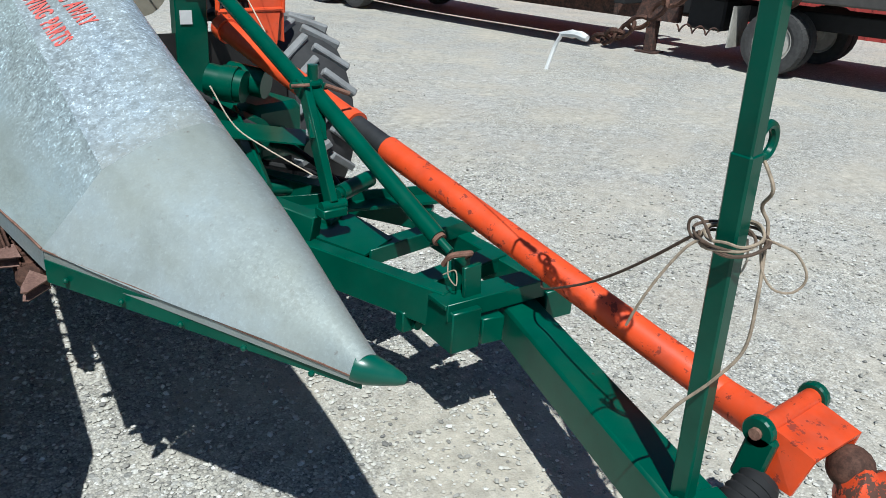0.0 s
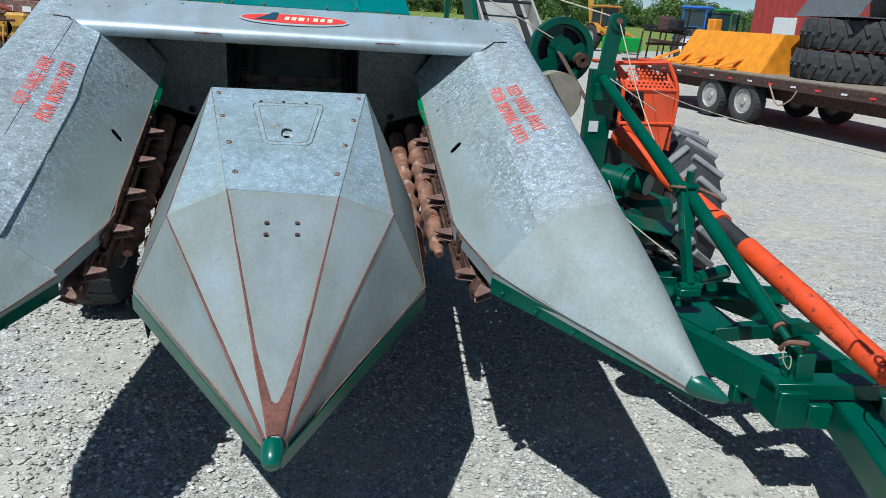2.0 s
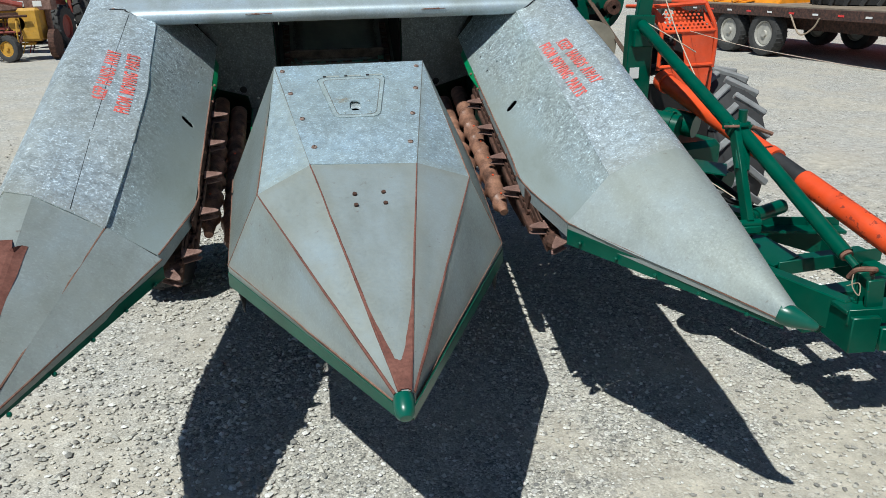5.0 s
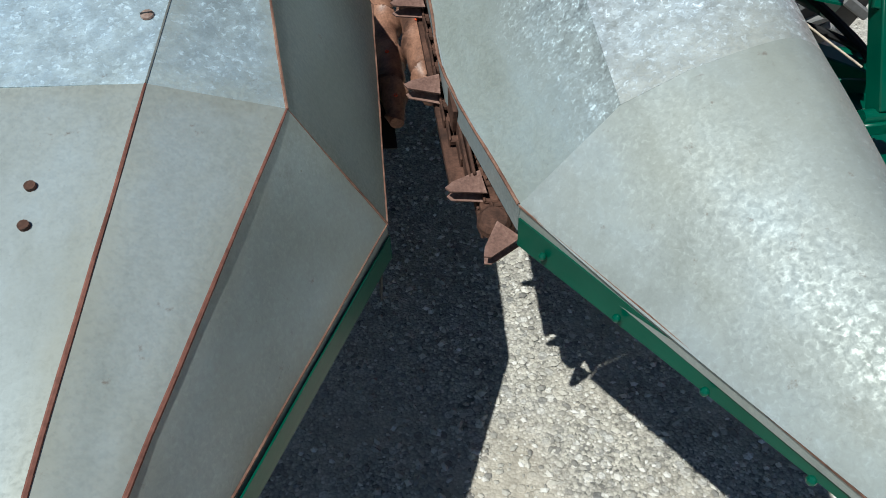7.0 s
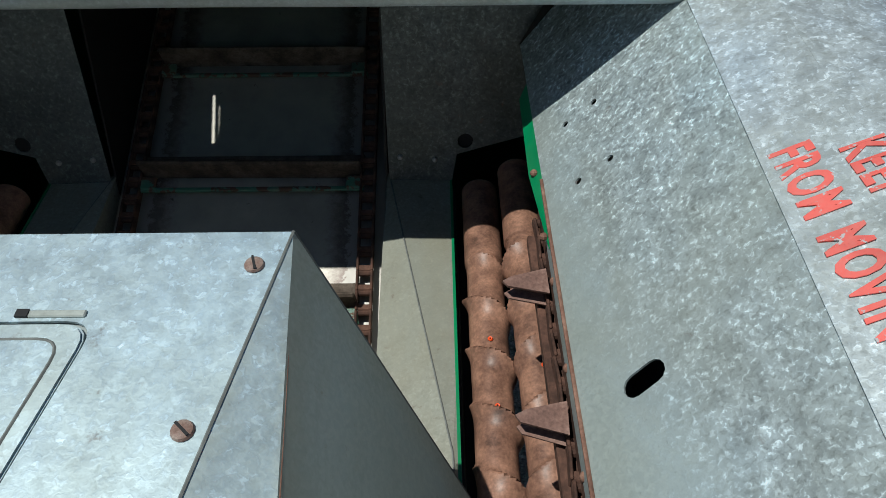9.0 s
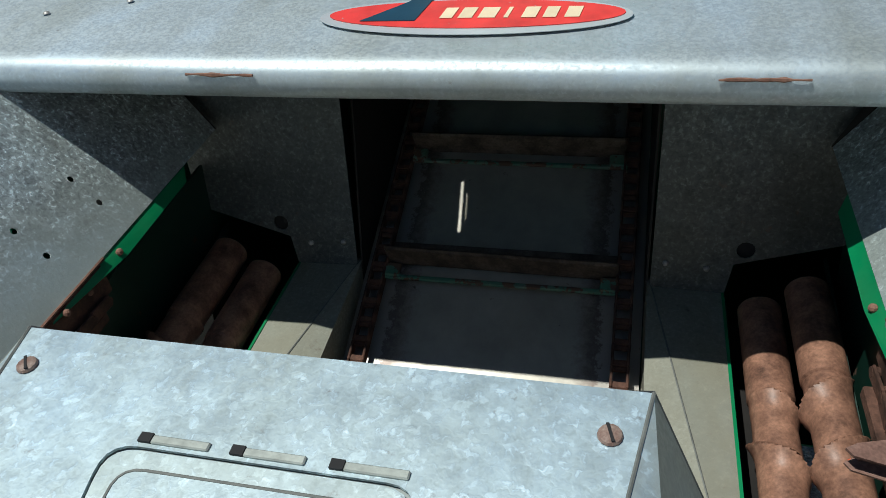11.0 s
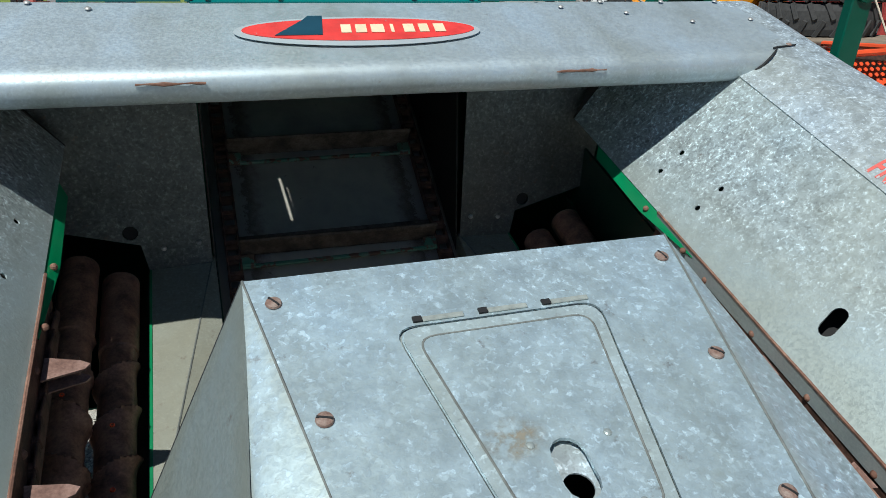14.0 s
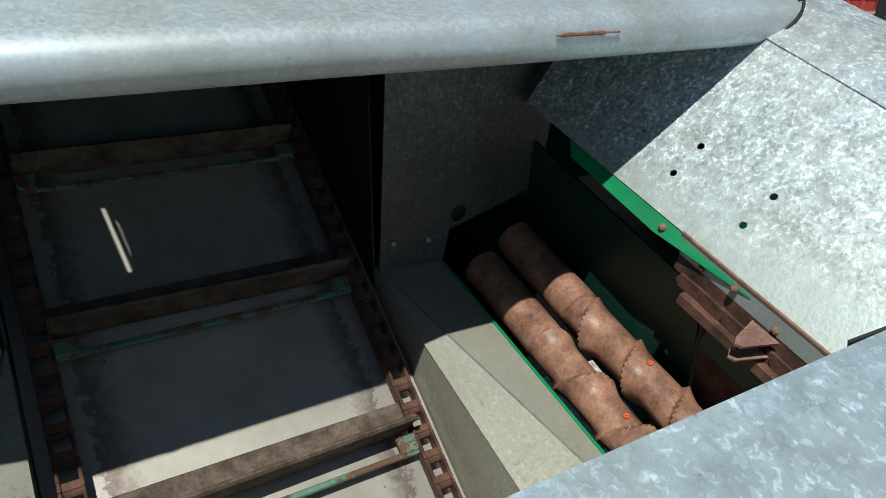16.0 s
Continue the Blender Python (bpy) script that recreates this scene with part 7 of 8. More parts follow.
tpart("back_plate", lambda b: sheet(b, [(-0.75, -1.35, 0.0), (-0.75, 1.35, 0.0), (-0.35, 1.30, 0.72), (-0.35, -1.35, 0.72)], [(3, 2, 1, 0)], 0.02), YELLOW, hopb)
tpart("end_plate", lambda b: sheet(b, [(-0.75, -1.36, 0.0), (-0.35, -1.36, 0.72), (0.7, -1.36, 0.72), (0.7, -1.36, 0.0)], [(0, 1, 2, 3)], 0.02), YELLOW, hopb)
tpart("far_plate", lambda b: sheet(b, [(0.7, -1.35, 0), (0.7, 1.35, 0), (0.7, 1.35, 0.72), (0.7, -1.35, 0.72)], [(0, 1, 2, 3)], 0.02), YELLOW, hopb)
tpart("floor_plate", lambda b: sheet(b, [(-1.05, -0.7, 0.01), (-1.05, 1.9, 0.01), (-0.3, 1.9, 0.10), (-0.3, -0.7, 0.10)], [(3, 2, 1, 0)], 0.02), YELLOW, hopb)
for k in range(5):
    tpart("tine", lambda b: beam(b, (-1.10, 1.7 - 0.55 * k, 0.02), (-0.55, 1.5 - 0.55 * k, 0.26), 0.10, 0.05, 0.006), YELLOW, hopb)
tpart("hook_lug", lambda b: block(b, (0.2, 0.25, 0.3), pose(-0.2, 0.9, 0.80), 0.02), YELLOW, hopb)
for k, (z, dx) in enumerate(((0.878, 0.0), (1.40, 0.05))):
    st = thing("tractor_tyre", "large black tractor tyre lying flat on the deck", "tyre", (9.45 + dx, 10.25 - dx, z), "stacked tractor tyres")
    bars = []
    b3 = tyre_bm(0.93, 0.50, 22, 0.5, 0.035, 0.58, 44, bars)
    flat = Matrix.Translation((0, 0, 0.25)) @ Matrix.Rotation(radians(90), 4, "Y") @ Matrix.Rotation(0.3 * k, 4, "X")
    b3.transform(flat)
    carcass = part("carcass", b3, RUBBER, st)
    for bar in bars:
        bar.transform(flat)
        part("tread_lug", bar, RUBBER, carcass)
scoop = thing("grey_scoop", "grey sheet-steel scoop lying on the stacked tyres", "scoop", (9.5, 10.2, 1.91))
tpart("shell", lambda b: sheet(b, [(-0.75, -0.8, 0.02), (-0.75, 0.8, 0.02), (-0.5, 0.8, 0.40), (-0.5, -0.8, 0.40), (0.7, -0.8, 0.55), (0.7, 0.8, 0.55), (0.8, 0.8, 0.02), (0.8, -0.8, 0.02)], [(3, 2, 1, 0), (4, 5, 2, 3), (7, 6, 5, 4), (0, 1, 6, 7)], 0.02), plain("grey_scoop_paint", (0.12, 0.125, 0.13), 0.5), scoop)

# --- pickup truck that pulls it ---
truck = thing("pickup_truck", "dark flatbed truck with dual rear wheels hitched to the trailer", "truck", (10.35, 3.7, 0.0))
truck.rotation_euler = (0, 0, -TRA)
tpart("flatbed", lambda b: block(b, (2.3, 2.9, 0.16), pose(0, -0.2, 0.98), 0.02), plain("dark_truck_bed", (0.06, 0.055, 0.05), 0.6), truck)
tpart("chassis", lambda b: (block(b, (0.9, 5.5, 0.22), pose(0, -1.2, 0.66), 0.02), block(b, (0.5, 0.5, 0.4), pose(-0.6, 1.0, 0.62), 0.03)), BLACK, truck)
tpart("cab", lambda b: (block(b, (1.9, 2.0, 1.1), pose(0, -2.8, 1.2), 0.12), block(b, (1.7, 1.5, 0.7), pose(0, -2.7, 2.0), 0.2)), BLACK, truck)
for x in (-1.0, -0.72, 1.0, 0.72):
    own_wheel(truck, (x, 0.0, 0.40), 0.40, 0.22, 36, RUBBER, RIM, 0.58, 0, 0.1, 0.006)
own_wheel(truck, (-0.9, -3.5, 0.40), 0.40, 0.24, 36, RUBBER, RIM, 0.58, 0, 0.1, 0.006)
own_wheel(truck, (0.9, -3.5, 0.40), 0.40, 0.24, 36, RUBBER, RIM, 0.58, 0, 0.1, 0.006)
tpart("mud_flap", lambda b: block(b, (0.5, 0.02, 0.5), pose(-0.9, 0.52, 0.52)), RIM, truck, "pale mud flap")
tpart("coil_spring", lambda b: sweep(b, [(-0.98 + 0.05 * math.cos(a), 0.75 + 0.03 * a, 0.42 + 0.05 * math.sin(a)) for a in [k * 0.5 for k in range(40)]], 0.012, 5), RUSTY_BLACK, truck)

# --- barn ---
barn = thing("red_barn", "red ribbed steel machine shed with a white door", "barn", (14.0, 20.7, 0.0))
barn.rotation_euler = (0, 0, -TRA * 0.6)


def ribbed(b, length, height, pitch=0.30):
    """A vertical-ribbed steel wall in the local y-z plane, y from 0 down to -length."""
    n = int(length / pitch)
    vs, fs = [], []
    for k in range(n):
        y = -k * pitch
        for dy, dx in ((0, 0), (0.22, 0), (0.235, -0.028), (0.275, -0.028), (0.29, 0)):
            vs += [(dx, y - dy, 0.0), (dx, y - dy, height)]
    for i in range(len(vs) // 2 - 1):
        fs.append((2 * i, 2 * i + 1, 2 * i + 3, 2 * i + 2))
    sheet(b, vs, fs, 0.004)


bw_ = tpart("wall", lambda b: ribbed(b, 34, 5.2), BARN, barn, "red ribbed steel wall")
tpart("end_wall", lambda b: sheet(b, [(0, 0, 0), (14, 0, 0), (14, 0, 5.2), (7, 0, 7.4), (0, 0, 5.2)], [(0, 1, 2, 3, 4)], 0.05), BARN, barn)
tpart("roof", lambda b: sheet(b, [(-0.4, 0.4, 5.15), (7, 0.4, 7.5), (7, -34.4, 7.5), (-0.4, -34.4, 5.15), (14.4, 0.4, 5.15), (14.4, -34.4, 5.15)], [(0, 1, 2, 3), (1, 4, 5, 2)], 0.06), plain("shed_roof", (0.35, 0.36, 0.36), 0.5, 0.4), barn)
tpart("door", lambda b: block(b, (0.06, 0.95, 2.1), pose(-0.05, -1.55, 1.06), 0.01), WHITE, barn, "white steel door")
tpart("skirt_trim", lambda b: block(b, (0.03, 34, 0.10), pose(-0.045, -17, 1.0), 0.004), BARN, barn)

# --- rake ---
rake = thing("hay_rake", "old yellow and red side-delivery hay rake standing on gravel", "hay rake", (-7.0, 15.2, 0.0))
tpart("main_frame", lambda b: (sweep(b, curve_pts([(-2.2, -0.2, 0.45), (-1.9, -0.1, 1.0), (-1.3, 0, 1.21), (0.4, 0, 1.25), (1.2, 0.1, 1.10)], 5), 0.055, 8), sweep(b, [(-2.1, -0.3, 0.05), (-2.1, -0.25, 0.95)], 0.035, 8), sweep(b, [(-1.4, 0, 1.1), (-1.9, -0.6, 0.5)], 0.04, 8)), RED_OLD, rake, "faded red tube frame")
kr = random.Random(41)
for j, z in enumerate((0.34, 0.48, 0.60, 0.74, 0.88)):
    y = 0.05 + 0.14 * j * (1 if j % 2 else -0.4)
    tpart("reel_bar", lambda b: (rod(b, (-2.1, y, z), (1.30, y + 0.1, z + kr.uniform(-0.03, 0.05)), 0.026, 8), beam(b, (-2.0, y + 0.1, z + 0.05), (1.30, y + 0.2, z + 0.06), 0.04, 0.05, 0.004)), (YELLOW_OLD, RUST_DARK, RED_OLD, YELLOW_OLD, RUST_DARK)[j], rake)
for k in range(64):
    x, y = -2.05 + 0.052 * k, kr.uniform(-0.15, 0.35)
    tpart("tine", lambda b: sweep(b, [(x, y + 0.15, kr.uniform(0.6, 0.95)), (x + kr.uniform(-0.06, 0.06), y + 0.05, 0.48), (x + kr.uniform(-0.05, 0.05), y - 0.08, 0.16)], 0.011, 5), (RUST_DARK, YELLOW_OLD, RED_OLD, RUST_DARK)[k % 4], rake)
for k in range(9):
    x = -1.95 + 0.37 * k
    tpart("brace", lambda b: beam(b, (x, -0.05, 0.30), (x + kr.uniform(-0.35, 0.45), 0.35, 1.08), 0.05, 0.03, 0.003), (RED_OLD, YELLOW_OLD, RUST_DARK)[k % 3], rake)
    tpart("stripper", lambda b: sweep(b, curve_pts([(x, 0.4, 1.05), (x + 0.05, 0.05, 0.92), (x + 0.08, -0.18, 0.60), (x + 0.05, -0.12, 0.30)], 4), 0.016, 5), YELLOW_OLD, rake)
tpart("gear_end", lambda b: (block(b, (0.42, 0.5, 0.65), pose(1.28, 0.25, 0.72), 0.05), rod(b, (1.05, 0.0, 0.75), (1.05, 0.5, 0.75), 0.16, 14)), YELLOW_OLD, rake, "yellow gear end housing")
tpart("gear_beam", lambda b: (block(b, (1.26, 0.34, 0.30), pose(1.10, 0.35, 1.14), 0.015), block(b, (0.10, 0.10, 1.0), pose(1.55, 0.45, 0.52), 0.01)), RUST_LUG, rake, "rust-red boxed beam with two white plates")
for x in (1.12, 1.46):
    tpart("plate", lambda b: block(b, (0.17, 0.006, 0.11), pose(x, 0.175, 1.12)), WHITE, rake, "small white plate")
tpart("strip_guard", lambda b: block(b, (3.1, 0.06, 0.12), pose(-0.4, 0.3, 1.0, 3), 0.01), YELLOW_OLD, rake)
for x in (-1.75, 0.85):
    own_wheel(rake, (x, -0.1, 0.27), 0.27, 0.16, 14, RUBBER, YELLOW_OLD, 0.55, 1.2, 0.1, 0.006)
tpart("end_drum", lambda b: rod(b, (1.60, 0.2, 0.32), (1.72, 0.2, 0.32), 0.30, 18), RUST_DARK, rake)


def tractor(name, label, at, heading, paint, cab=True, loader=False, big=0.75, small=0.45, wheel_mat=None):
    """A farm tractor facing its local -y."""
    t_ = thing(name, label, "tractor", (*at, 0.0))
    t_.rotation_euler = (0, 0, radians(heading))
    tpart("hood", lambda b: (block(b, (0.62, 1.7, 0.62), pose(0, -1.15, 1.22), 0.08), block(b, (0.5, 1.2, 0.3), pose(0, -1.2, 0.85), 0.04)), paint, t_)
    tpart("grille", lambda b: block(b, (0.5, 0.05, 0.5), pose(0, -2.02, 1.2), 0.02), BLACK, t_)
    tpart("chassis", lambda b: block(b, (0.5, 3.0, 0.4), pose(0, -0.4, 0.78), 0.05), DARK_STEEL, t_)
    for s in (1, -1):
        if not loader:
            tpart("fender", lambda b: sheet(b, [(s * 0.55, 0.9 * math.cos(a) * big * 1.1 / 0.9, big + big * 1.12 * math.sin(a)) for a in (0.3, 0.8, 1.3, 1.8, 2.3, 2.8)] + [(s * 0.95, 0.9 * math.cos(a) * big * 1.1 / 0.9, big + big * 1.12 * math.sin(a)) for a in (0.3, 0.8, 1.3, 1.8, 2.3, 2.8)], [(i, i + 1, i + 7, i + 6) for i in range(5)], 0.03), paint, t_)
        own_wheel(t_, (s * 0.78, 0.0, big), big, 0.42, 20, RUBBER, wheel_mat or RIM, 0.55)
        own_wheel(t_, (s * 0.70, -1.75, small), small, 0.25, 16, RUBBER, wheel_mat or RIM, 0.55)
    if cab:
        for x in (-0.62, 0.62):
            for y in (-0.55, 0.55):
                tpart("cab_post", lambda b: block(b, (0.07, 0.07, 1.25), pose(x, y, 2.02), 0.01), paint, t_)
        tpart("cab_roof", lambda b: block(b, (1.45, 1.4, 0.14), pose(0, 0, 2.70), 0.05), paint, t_)
        tpart("cab_glass", lambda b: block(b, (1.2, 1.05, 1.1), pose(0, 0, 2.02), 0.01), plain("dark_cab_glass", (0.03, 0.045, 0.05), 0.08), t_)
    else:
        tpart("seat", lambda b: (block(b, (0.5, 0.45, 0.12), pose(0, 0.2, 1.42), 0.04), block(b, (0.5, 0.1, 0.4), pose(0, 0.45, 1.62), 0.04)), BLACK, t_)
        if not loader:
            tpart("roll_bar", lambda b: sweep(b, [(-0.55, 0.5, 1.3), (-0.55, 0.5, 2.15), (0.55, 0.5, 2.15), (0.55, 0.5, 1.3)], 0.045, 8), BLACK, t_)
        tpart("steering_column", lambda b: (rod(b, (0, -0.5, 1.3), (0, -0.3, 1.65), 0.03, 8), rod(b, (0, -0.31, 1.64), (0, -0.29, 1.66), 0.19, 16)), BLACK, t_)
    tpart("exhaust", lambda b: rod(b, (0.18, -1.0, 1.5), (0.18, -1.0, 2.4), 0.04, 10), BLACK, t_)
    if loader:
        for s in (1, -1):
            tpart("loader_arm", lambda b: (beam(b, (s * 0.55, -0.6, 1.85), (s * 0.6, -2.3, 1.55), 0.09, 0.16, 0.01), beam(b, (s * 0.6, -2.3, 1.55), (s * 0.6, -2.9, 1.20), 0.09, 0.14, 0.01), beam(b, (s * 0.5, -0.6, 0.7), (s * 0.5, -0.6, 1.8), 0.1, 0.1, 0.01, (0, 1, 0))), paint, t_)
        tpart("bucket", lambda b: sheet(b, [(x, y, z) for x in (-0.90, 0.90) for y, z in ((-3.65, 1.42), (-3.25, 1.32), (-2.95, 1.36), (-2.85, 1.62), (-3.02, 1.87))], [(i, i + 1, i + 6, i + 5) for i in range(4)] + [(4, 3, 2, 1, 0), (5, 6, 7, 8, 9)], 0.03), loader, t_, "rusty loader bucket")
    return t_


BUCKET = rusty("worn_bucket_steel", (0.17, 0.14, 0.12), (0.27, 0.23, 0.20), (0.09, 0.075, 0.07))
tractor("loader_tractor", "old red loader tractor with a rusty front bucket", (-6.48, 20.1), -6, RED_OLD, False, BUCKET, 0.76, 0.50, RED_OLD)
tractor("blue_tractor", "blue compact tractor under the yard trees", (-8.6, 33.0), 60, BLUE, False, False, 0.6, 0.4)
tractor("grey_tractor", "small grey tractor parked beyond the implements", (-6.6, 40.0), -20, plain("grey_tractor_paint", (0.10, 0.10, 0.10), 0.5), False, False, 0.62, 0.4)
tractor("red_tractor", "small red tractor parked in the far row", (-12.6, 25.5), 35, RED_OLD, False, False, 0.7, 0.45)
tractor("blue_cab_tractor", "blue cab tractor behind the trailer", (19.5, 34.5), 50, BLUE, True, False, 0.85, 0.55, WHITE)
tractor("green_tractor", "green utility tractor behind the trailer", (22.2, 36.5), 40, painted("tractor_green", (0.02, 0.20, 0.04), 0.4, 0.1), True, False, 0.8, 0.5, YELLOW)
bh = tractor("backhoe_loader", "orange-yellow backhoe loader with a green bucket", (18.6, 44.5), 12, painted("construction_yellow", (0.52, 0.22, 0.03), 0.5, 0.3), True, False, 0.8, 0.5)
tpart("green_bucket", lambda b: (block(b, (2.5, 0.7, 0.85), pose(-0.7, -3.2, 0.55), 0.08)), painted("bright_green_bucket", (0.01, 0.34, 0.04), 0.4, 0.1), bh, "bright green bucket")
tpart("boom", lambda b: beam(b, (0, 1.2, 1.0), (0, 1.9, 3.4), 0.25, 0.3, 0.02), YELLOW_OLD, bh)
for x in (-0.7, 0.7):
    tpart("loader_arm", lambda b: beam(b, (x, -0.6, 1.4), (x * 0.85, -2.9, 0.8), 0.14, 0.2, 0.02), YELLOW_OLD, bh)

# --- loose implements in the far rows ---
def implement(label, at, seed, paints, w=2.2, h=1.0):
    """A parked field implement: frame tubes, shanks, wheels and covers."""
    r_ = random.Random(seed)
    t_ = thing("implement", label, "implement", (*at, 0.0), "parked implements")
    t_.rotation_euler = (0, 0, r_.uniform(-0.6, 0.6))
    for k in range(4):
        z, y = r_.uniform(0.35, h), r_.uniform(-0.6, 0.6)
        tpart("frame_tube", lambda b: beam(b, (-w / 2, y, z), (w / 2, y + r_.uniform(-0.3, 0.3), z + r_.uniform(-0.1, 0.1)), 0.09, 0.09, 0.01), paints[k % len(paints)], t_)
    for k in range(7):
        x = -w / 2 + w * (k + 0.5) / 7
        y = r_.uniform(-0.6, 0.6)
        tpart("shank", lambda b: sweep(b, curve_pts([(x, y, h * r_.uniform(0.6, 1.0)), (x, y + 0.2, 0.45), (x, y - 0.1, 0.06)], 4), 0.03, 6), paints[(k + 1) % len(paints)], t_)
    for k in range(2):
        tpart("cover", lambda b: block(b, (r_.uniform(0.4, 0.8), r_.uniform(0.4, 0.7), r_.uniform(0.3, 0.5)), pose(r_.uniform(-w / 3, w / 3), r_.uniform(-0.3, 0.3), h * 0.75, 0, 0, r_.uniform(0, 60)), 0.06), paints[k % len(paints)], t_)
    own_wheel(t_, (-w * 0.4, 0, 0.32), 0.32, 0.2, 14, RUBBER, RIM, 0.5, r_.uniform(0, 1), 0.1, 0.006)
    own_wheel(t_, (w * 0.4, 0, 0.32), 0.32, 0.2, 14, RUBBER, RIM, 0.5, r_.uniform(0, 1), 0.1, 0.006)
    return t_


YR, RR, BK = (YELLOW_OLD, RUST_DARK), (RED_OLD, RUST_DARK), (BLACK, RED_OLD)
implement("old yellow seed drill parked in the machinery row", (-9.6, 18.0), 1, YR, 2.6, 1.2)
implement("yellow and rusty cultivator parked in the machinery row", (-11.6, 21.0), 2, (YELLOW_OLD, YELLOW, RUST_DARK), 3.0, 1.7)
implement("red disc mower parked beside the loader tractor", (-4.6, 27.0), 3, RR, 2.8, 0.9)
implement("rusty red tillage tool on gravel", (-6.0, 31.0), 4, RR, 3.0, 0.8)
implement("red finishing mower in the far row", (-4.2, 38.0), 5, RR, 2.6, 0.6)
implement("black and red rotary cutter in the far row", (-5.2, 44.0), 6, BK, 2.6, 0.9)
implement("yellow sickle mower in the far row", (-3.4, 44.5), 7, (YELLOW, BLACK), 1.6, 1.0)
implement("rusty heap of hay tedder parts", (12.0, 46.0), 8, (RUST_DARK, RED_OLD, RIM), 3.2, 1.2)
implement("rusty red plough standing in the grass edge", (7.6, 52.0), 9, (RUST_DARK, RED_OLD), 3.6, 1.1)
implement("yellow disc harrow behind the trailer", (16.2, 26.5), 10, (YELLOW, BLACK), 2.4, 1.3)
implement("black frame implement leaning by the trailer", (11.8, 22.0), 12, (BLACK, RUSTY_BLACK), 1.6, 2.3)
implement("old yellow planter unit in the machinery row", (-9.0, 25.5), 13, (YELLOW_OLD, YELLOW), 2.6, 1.6)
implement("red and rusty loader frame in the machinery row", (-10.2, 28.5), 14, RR, 2.4, 2.2)
implement("yellow and red hay conditioner behind the rake", (-9.4, 16.6), 21, (YELLOW_OLD, RED_OLD, RUST_DARK), 2.6, 1.35)
implement("rusty orange grain drill beside the loader tractor", (-9.0, 19.4), 22, (RED_OLD, RUST_DARK, YELLOW_OLD), 2.6, 0.95)
implement("yellow backhoe attachment in the machinery row", (-10.8, 23.6), 23, (YELLOW, YELLOW_OLD, BLACK), 2.4, 2.0)
implement("red loader arms lying in the machinery row", (-8.3, 26.0), 24, (RED_OLD, RED_OLD, RUST_DARK), 2.8, 1.9)
implement("faded red mower conditioner by the tree row", (-5.6, 35.0), 25, RR, 2.8, 1.2)
wag = thing("hay_wagon", "weathered tan hay wagon at the meadow edge", "wagon", (14.2, 54.0, 0.0))
WAGON = plain("weathered_wagon_boards", (0.38, 0.30, 0.22), 0.8, 0, 0.3, 4)
tpart("bed", lambda b: block(b, (4.6, 2.2, 0.2), pose(0, 0, 1.0), 0.02), WAGON, wag)
tpart("rack", lambda b: (block(b, (0.1, 2.0, 1.4), pose(-2.2, 0, 1.8), 0.02), beam(b, (-2.2, -1, 2.5), (0.4, -1, 1.6), 0.1, 0.3, 0.01), block(b, (4.4, 0.08, 0.25), pose(0, -1, 1.6), 0.01)), WAGON, wag)
for x in (-1.5, 1.5):
    for y in (-0.9, 0.9):
        own_wheel(wag, (x, y, 0.40), 0.40, 0.2, 14, RUBBER, RIM, 0.5, 1.57, 0.1, 0.006)

# --- white container, pipe bend, pylon ---
cont = thing("storage_container", "white corrugated steel storage container", "container", (-19.2, 36.5, 0.0))


def corrugate(b, length, height, axis):
    vs, n = [], int(length / 0.28)
    for k in range(n):
        for d, o in ((0, 0), (0.09, 0), (0.14, 0.05), (0.23, 0.05)):
            s = k * 0.28 + d
            vs += [((-s, -o, 0.9), (-s, -o, height)) if axis == "x" else ((o, s, 0.9), (o, s, height))]
    flat_ = [p for pair in vs for p in pair]
    sheet(b, flat_, [(2 * i, 2 * i + 1, 2 * i + 3, 2 * i + 2) for i in range(len(vs) - 1)], 0.01)


tpart("side", lambda b: corrugate(b, 12, 4.9, "x"), WHITE, cont)
tpart("end", lambda b: corrugate(b, 2.6, 4.9, "y"), WHITE, cont)
tpart("top_rail", lambda b: (block(b, (12.2, 0.12, 0.14), pose(-6, 0, 4.92), 0.01), block(b, (0.12, 2.7, 0.14), pose(0, 1.3, 4.92), 0.01), block(b, (0.14, 0.14, 4.1), pose(0, 0, 2.92), 0.01)), plain("container_frame", (0.22, 0.23, 0.24), 0.6), cont)
tpart("base", lambda b: block(b, (12, 2.6, 0.9), pose(-6, 1.4, 0.45), 0.02), DARK_STEEL, cont)
tpart("notice", lambda b: block(b, (0.30, 0.02, 0.42), pose(-2.6, -0.07, 2.75)), YELLOW, cont, "yellow notice plate")
spout = thing("blower_spout", "pale curved forage blower spout", "spout", (-7.3, 27.5, 0.0))
tpart("pipe", lambda b: sweep(b, curve_pts([(0, 0, 0.0), (0, 0, 1.9), (0.12, 0, 2.5), (0.5, 0, 2.95), (1.1, 0, 3.1), (1.9, 0, 3.0)], 6), 0.13, 12), plain("pale_pipe", (0.44, 0.37, 0.28), 0.6), spout, "", True)
pyl = thing("lattice_pylon", "grey steel lattice power pylon in the distance", "pylon", (-92.0, 210.0, 0.0))
PYL = plain("galvanised_pylon", (0.30, 0.32, 0.34), 0.6, 0.3)
for sx in (1, -1):
    for sy in (1, -1):
        tpart("pylon_leg", lambda b: beam(b, (sx * 4, sy * 4, 0), (sx * 0.8, sy * 0.8, 34), 0.28, 0.28, 0.0), PYL, pyl)
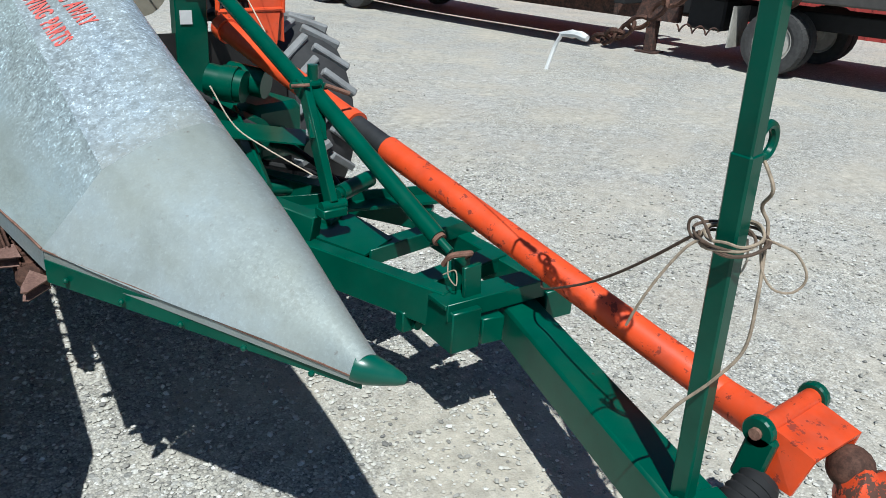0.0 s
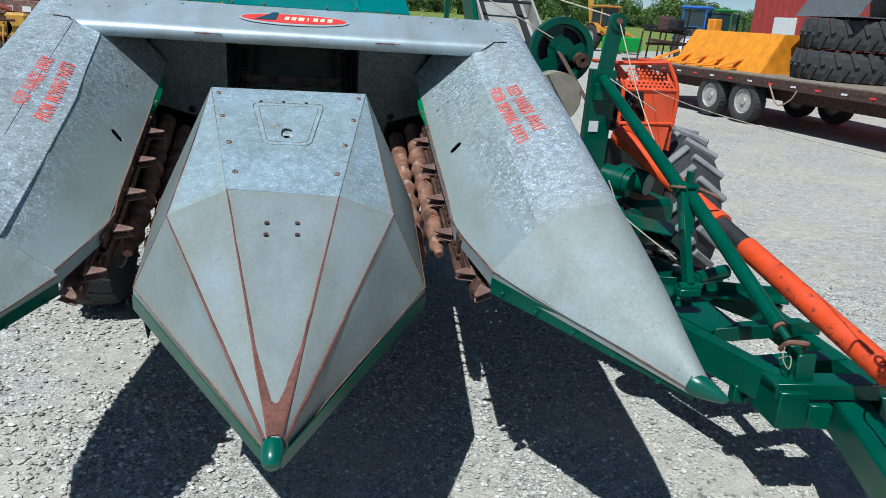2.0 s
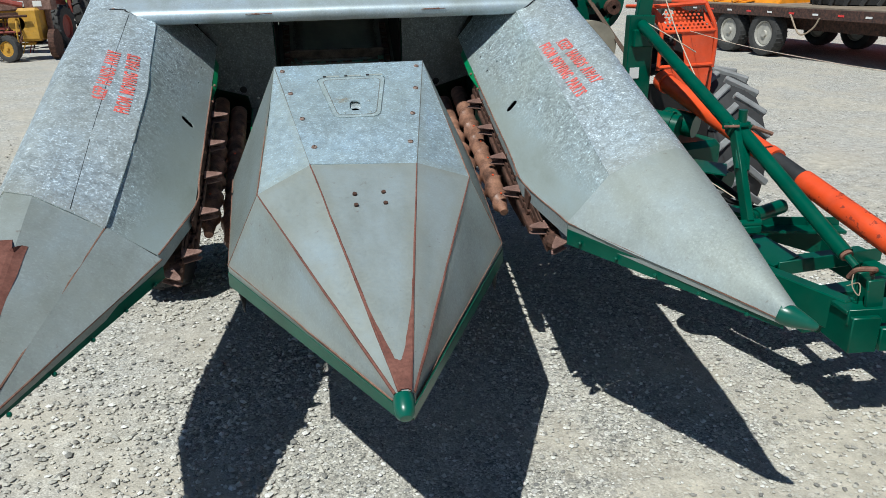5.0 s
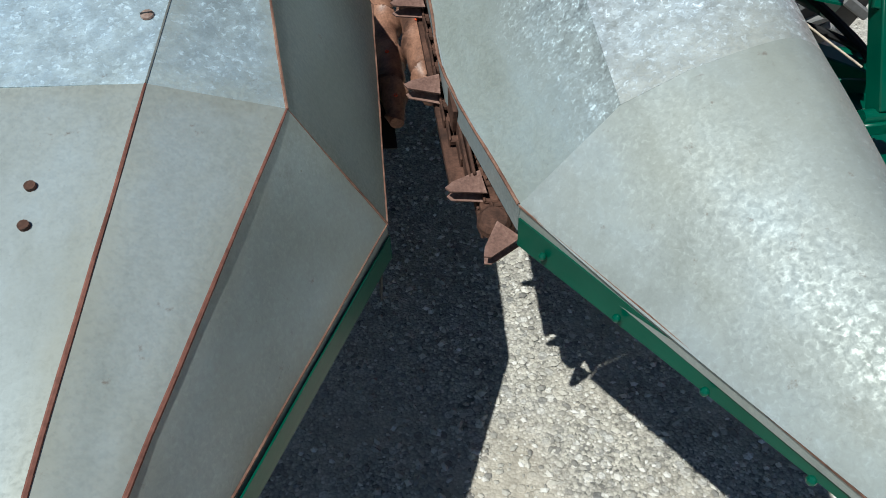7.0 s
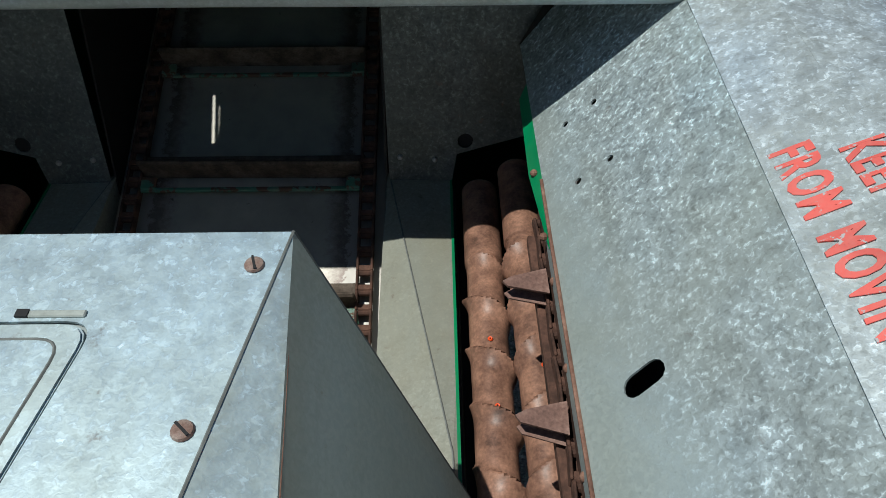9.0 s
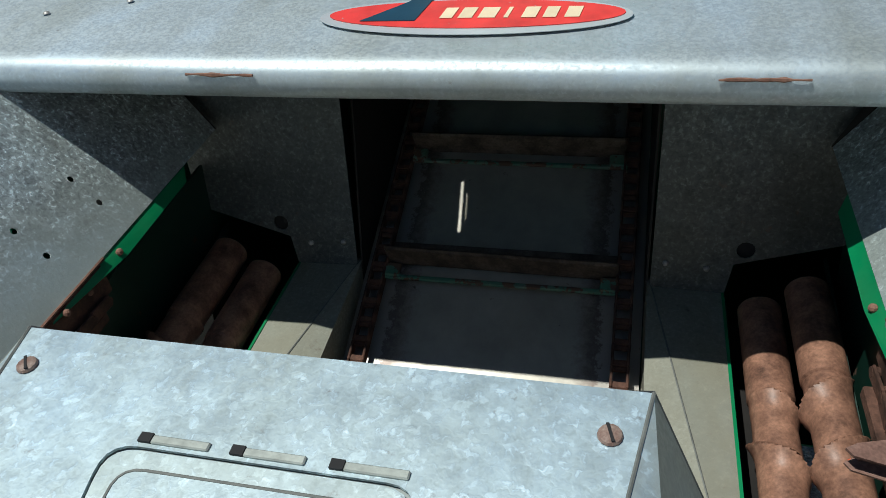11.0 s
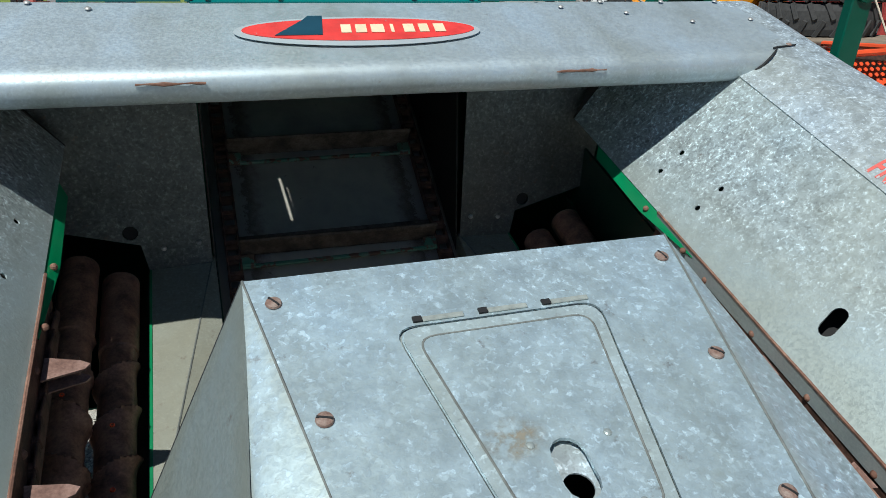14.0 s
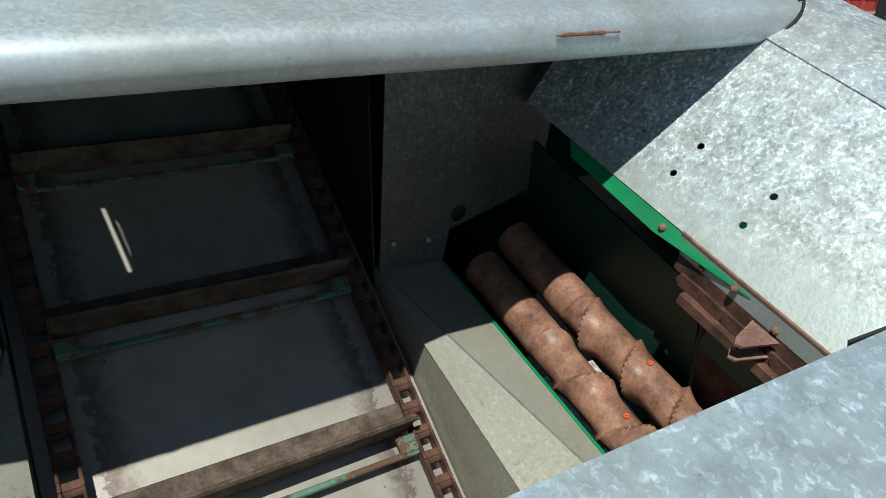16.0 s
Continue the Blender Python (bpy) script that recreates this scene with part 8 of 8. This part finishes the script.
for k in range(7):
    z0, z1 = 34 * k / 7, 34 * (k + 1) / 7
    w0, w1 = 4 - 3.2 * k / 7, 4 - 3.2 * (k + 1) / 7
    tpart("pylon_brace", lambda b: (beam(b, (-w0, -w0, z0), (w1, -w1, z1), 0.16, 0.16, 0.0), beam(b, (w0, -w0, z0), (-w1, -w1, z1), 0.16, 0.16, 0.0)), PYL, pyl)
for z, w in ((20, 9), (25, 8), (30, 7)):
    tpart("pylon_arm", lambda b: beam(b, (-w, 0, z), (w, 0, z), 0.3, 0.3, 0.0), PYL, pyl)
stub = thing("utility_pole", "grey metal pole standing among the machines", "pole", (-12.2, 32.0, 0.0))
tpart("shaft", lambda b: rod(b, (0, 0, 0), (0, 0, 3.1), 0.07, 10), PYL, stub)


# --- trees ----------------------------------------------------------------
def leaf_material(name, a, c):
    m, nt, b = shader(name, 0.75, 0.0, 0.3)
    geo = nt.nodes.new("ShaderNodeNewGeometry")
    nt.links.new(ramp(nt, geo.outputs["Random Per Island"], [(0.0, a), (0.6, c), (1.0, tuple(v * 1.35 for v in c))]), b.inputs["Base Color"])
    return m


LEAF = leaf_material("tree_leaves", (0.055, 0.095, 0.026), (0.100, 0.165, 0.045))
LEAF_B = leaf_material("tree_leaves_light", (0.060, 0.105, 0.026), (0.125, 0.190, 0.050))
BARK = plain("tree_bark", (0.10, 0.085, 0.07), 0.9, 0, 0.3, 3, 0.4)


def crown_mesh(seed, leaves, size):
    r_ = random.Random(seed)
    lobes = [(Vector((r_.gauss(0, 2.0), r_.gauss(0, 1.6), r_.uniform(2.6, 8.2))), r_.uniform(1.0, 2.3)) for _ in range(15)]
    vs, fs = [], []
    for _ in range(leaves):
        c, rad = r_.choice(lobes)
        d = Vector((r_.gauss(0, 1), r_.gauss(0, 1), r_.gauss(0, 0.85))).normalized()
        p = c + d * rad * r_.uniform(0.72, 1.05)
        face = (d + Vector((r_.gauss(0, 0.35), r_.gauss(0, 0.35), 0.25 + r_.gauss(0, 0.35)))).normalized()
        u = face.cross(Vector((r_.gauss(0, 1), r_.gauss(0, 1), r_.gauss(0, 1)))).normalized()
        v = face.cross(u).normalized()
        s = size * r_.uniform(0.6, 1.3)
        i = len(vs)
        vs += [p - u * s, p + v * s * 0.6, p + u * s, p - v * s * 0.6 + d * s * 0.3]
        fs.append((i, i + 1, i + 2, i + 3))
    me_ = bpy.data.meshes.new("crown")
    me_.from_pydata(vs, [], fs)
    return me_


def tree(seed, leafm):
    t_ = thing("tree", "broad leafy green deciduous tree at the meadow edge", "tree", (0, -500, 0), "tree line")
    tpart("trunk", lambda b: (rod(b, (0, 0, 0), (0.1, 0, 3.6), 0.28, 9, 0.17), rod(b, (0.05, 0, 2.4), (1.3, 0.3, 5.2), 0.14, 7, 0.05), rod(b, (0.05, 0, 2.6), (-1.2, -0.2, 5.0), 0.13, 7, 0.05), rod(b, (0.1, 0, 3.4), (0.2, 0.2, 7.0), 0.15, 7, 0.04)), BARK, t_)
    me_ = crown_mesh(seed, 3600, 0.24)
    me_.materials.append(leafm)
    ob = new("crown", me_)
    ob.parent = t_
    return t_


protos = [tree(3, LEAF), tree(8, LEAF_B), tree(15, LEAF), tree(21, LEAF_B)]
tr = random.Random(77)
spots = []
for k in range(96):
    a = radians(-40 + 84 * k / 95 + tr.uniform(-0.35, 0.35))
    d = tr.uniform(150, 200) if a < radians(-8) else tr.uniform(118, 150)
    s = tr.uniform(0.38, 0.62) if a < radians(-8) else tr.uniform(0.36, 0.78)
    spots.append((math.sin(a) * d, math.cos(a) * d, s))
for a, d in ((-17.6, 112), (-16.4, 106), (-15.3, 115)):      # a taller clump on its own
    spots.append((math.sin(radians(a)) * d, math.cos(radians(a)) * d, 0.66))
for k, (x, y, s) in enumerate(spots):
    zz = 1.35 + (y - 110) * 1.35 / 70
    m = Matrix.Translation((x, y, zz - 0.9)) @ Matrix.Rotation(tr.uniform(0, 6.28), 4, "Z")
    p_ = protos[k % 4]
    if k < 4:
        p_.matrix_basis = m
        t_ = p_
    else:
        t_ = copy_thing(p_, m)
    t_.scale = (s * tr.uniform(1.0, 1.35), s * tr.uniform(1.0, 1.3), s)
# far wood that closes the meadow
vs, fs = [], []
wr = random.Random(9)
for k in range(52000):
    a = radians(wr.uniform(-75, 75))
    d = wr.uniform(190, 240)
    top_ = 4.2 + 2.6 * noise.noise((a * 11, 0, 0)) + 2.2 * noise.noise((a * 45, 3, 0)) + 0.9 * noise.noise((a * 160, 5, 0))
    p = Vector((math.sin(a) * d, math.cos(a) * d, 2.2 + wr.uniform(0.2, 1.0) ** 0.7 * top_))
    u = Vector((wr.gauss(0, 1), wr.gauss(0, 1), wr.gauss(0, 1))).normalized()
    v = u.cross(Vector((0.3, -1, 0.4))).normalized()
    s = wr.uniform(0.28, 0.62)
    i = len(vs)
    vs += [p - u * s, p + v * s * 0.7, p + u * s, p - v * s * 0.7]
    fs.append((i, i + 1, i + 2, i + 3))
me = bpy.data.meshes.new("far_wood")
me.from_pydata(vs, [], fs)
me.materials.append(LEAF)
tagged(new("far_wood", me), "dense green wood closing the far side of the meadow", "wood", kind="stuff")
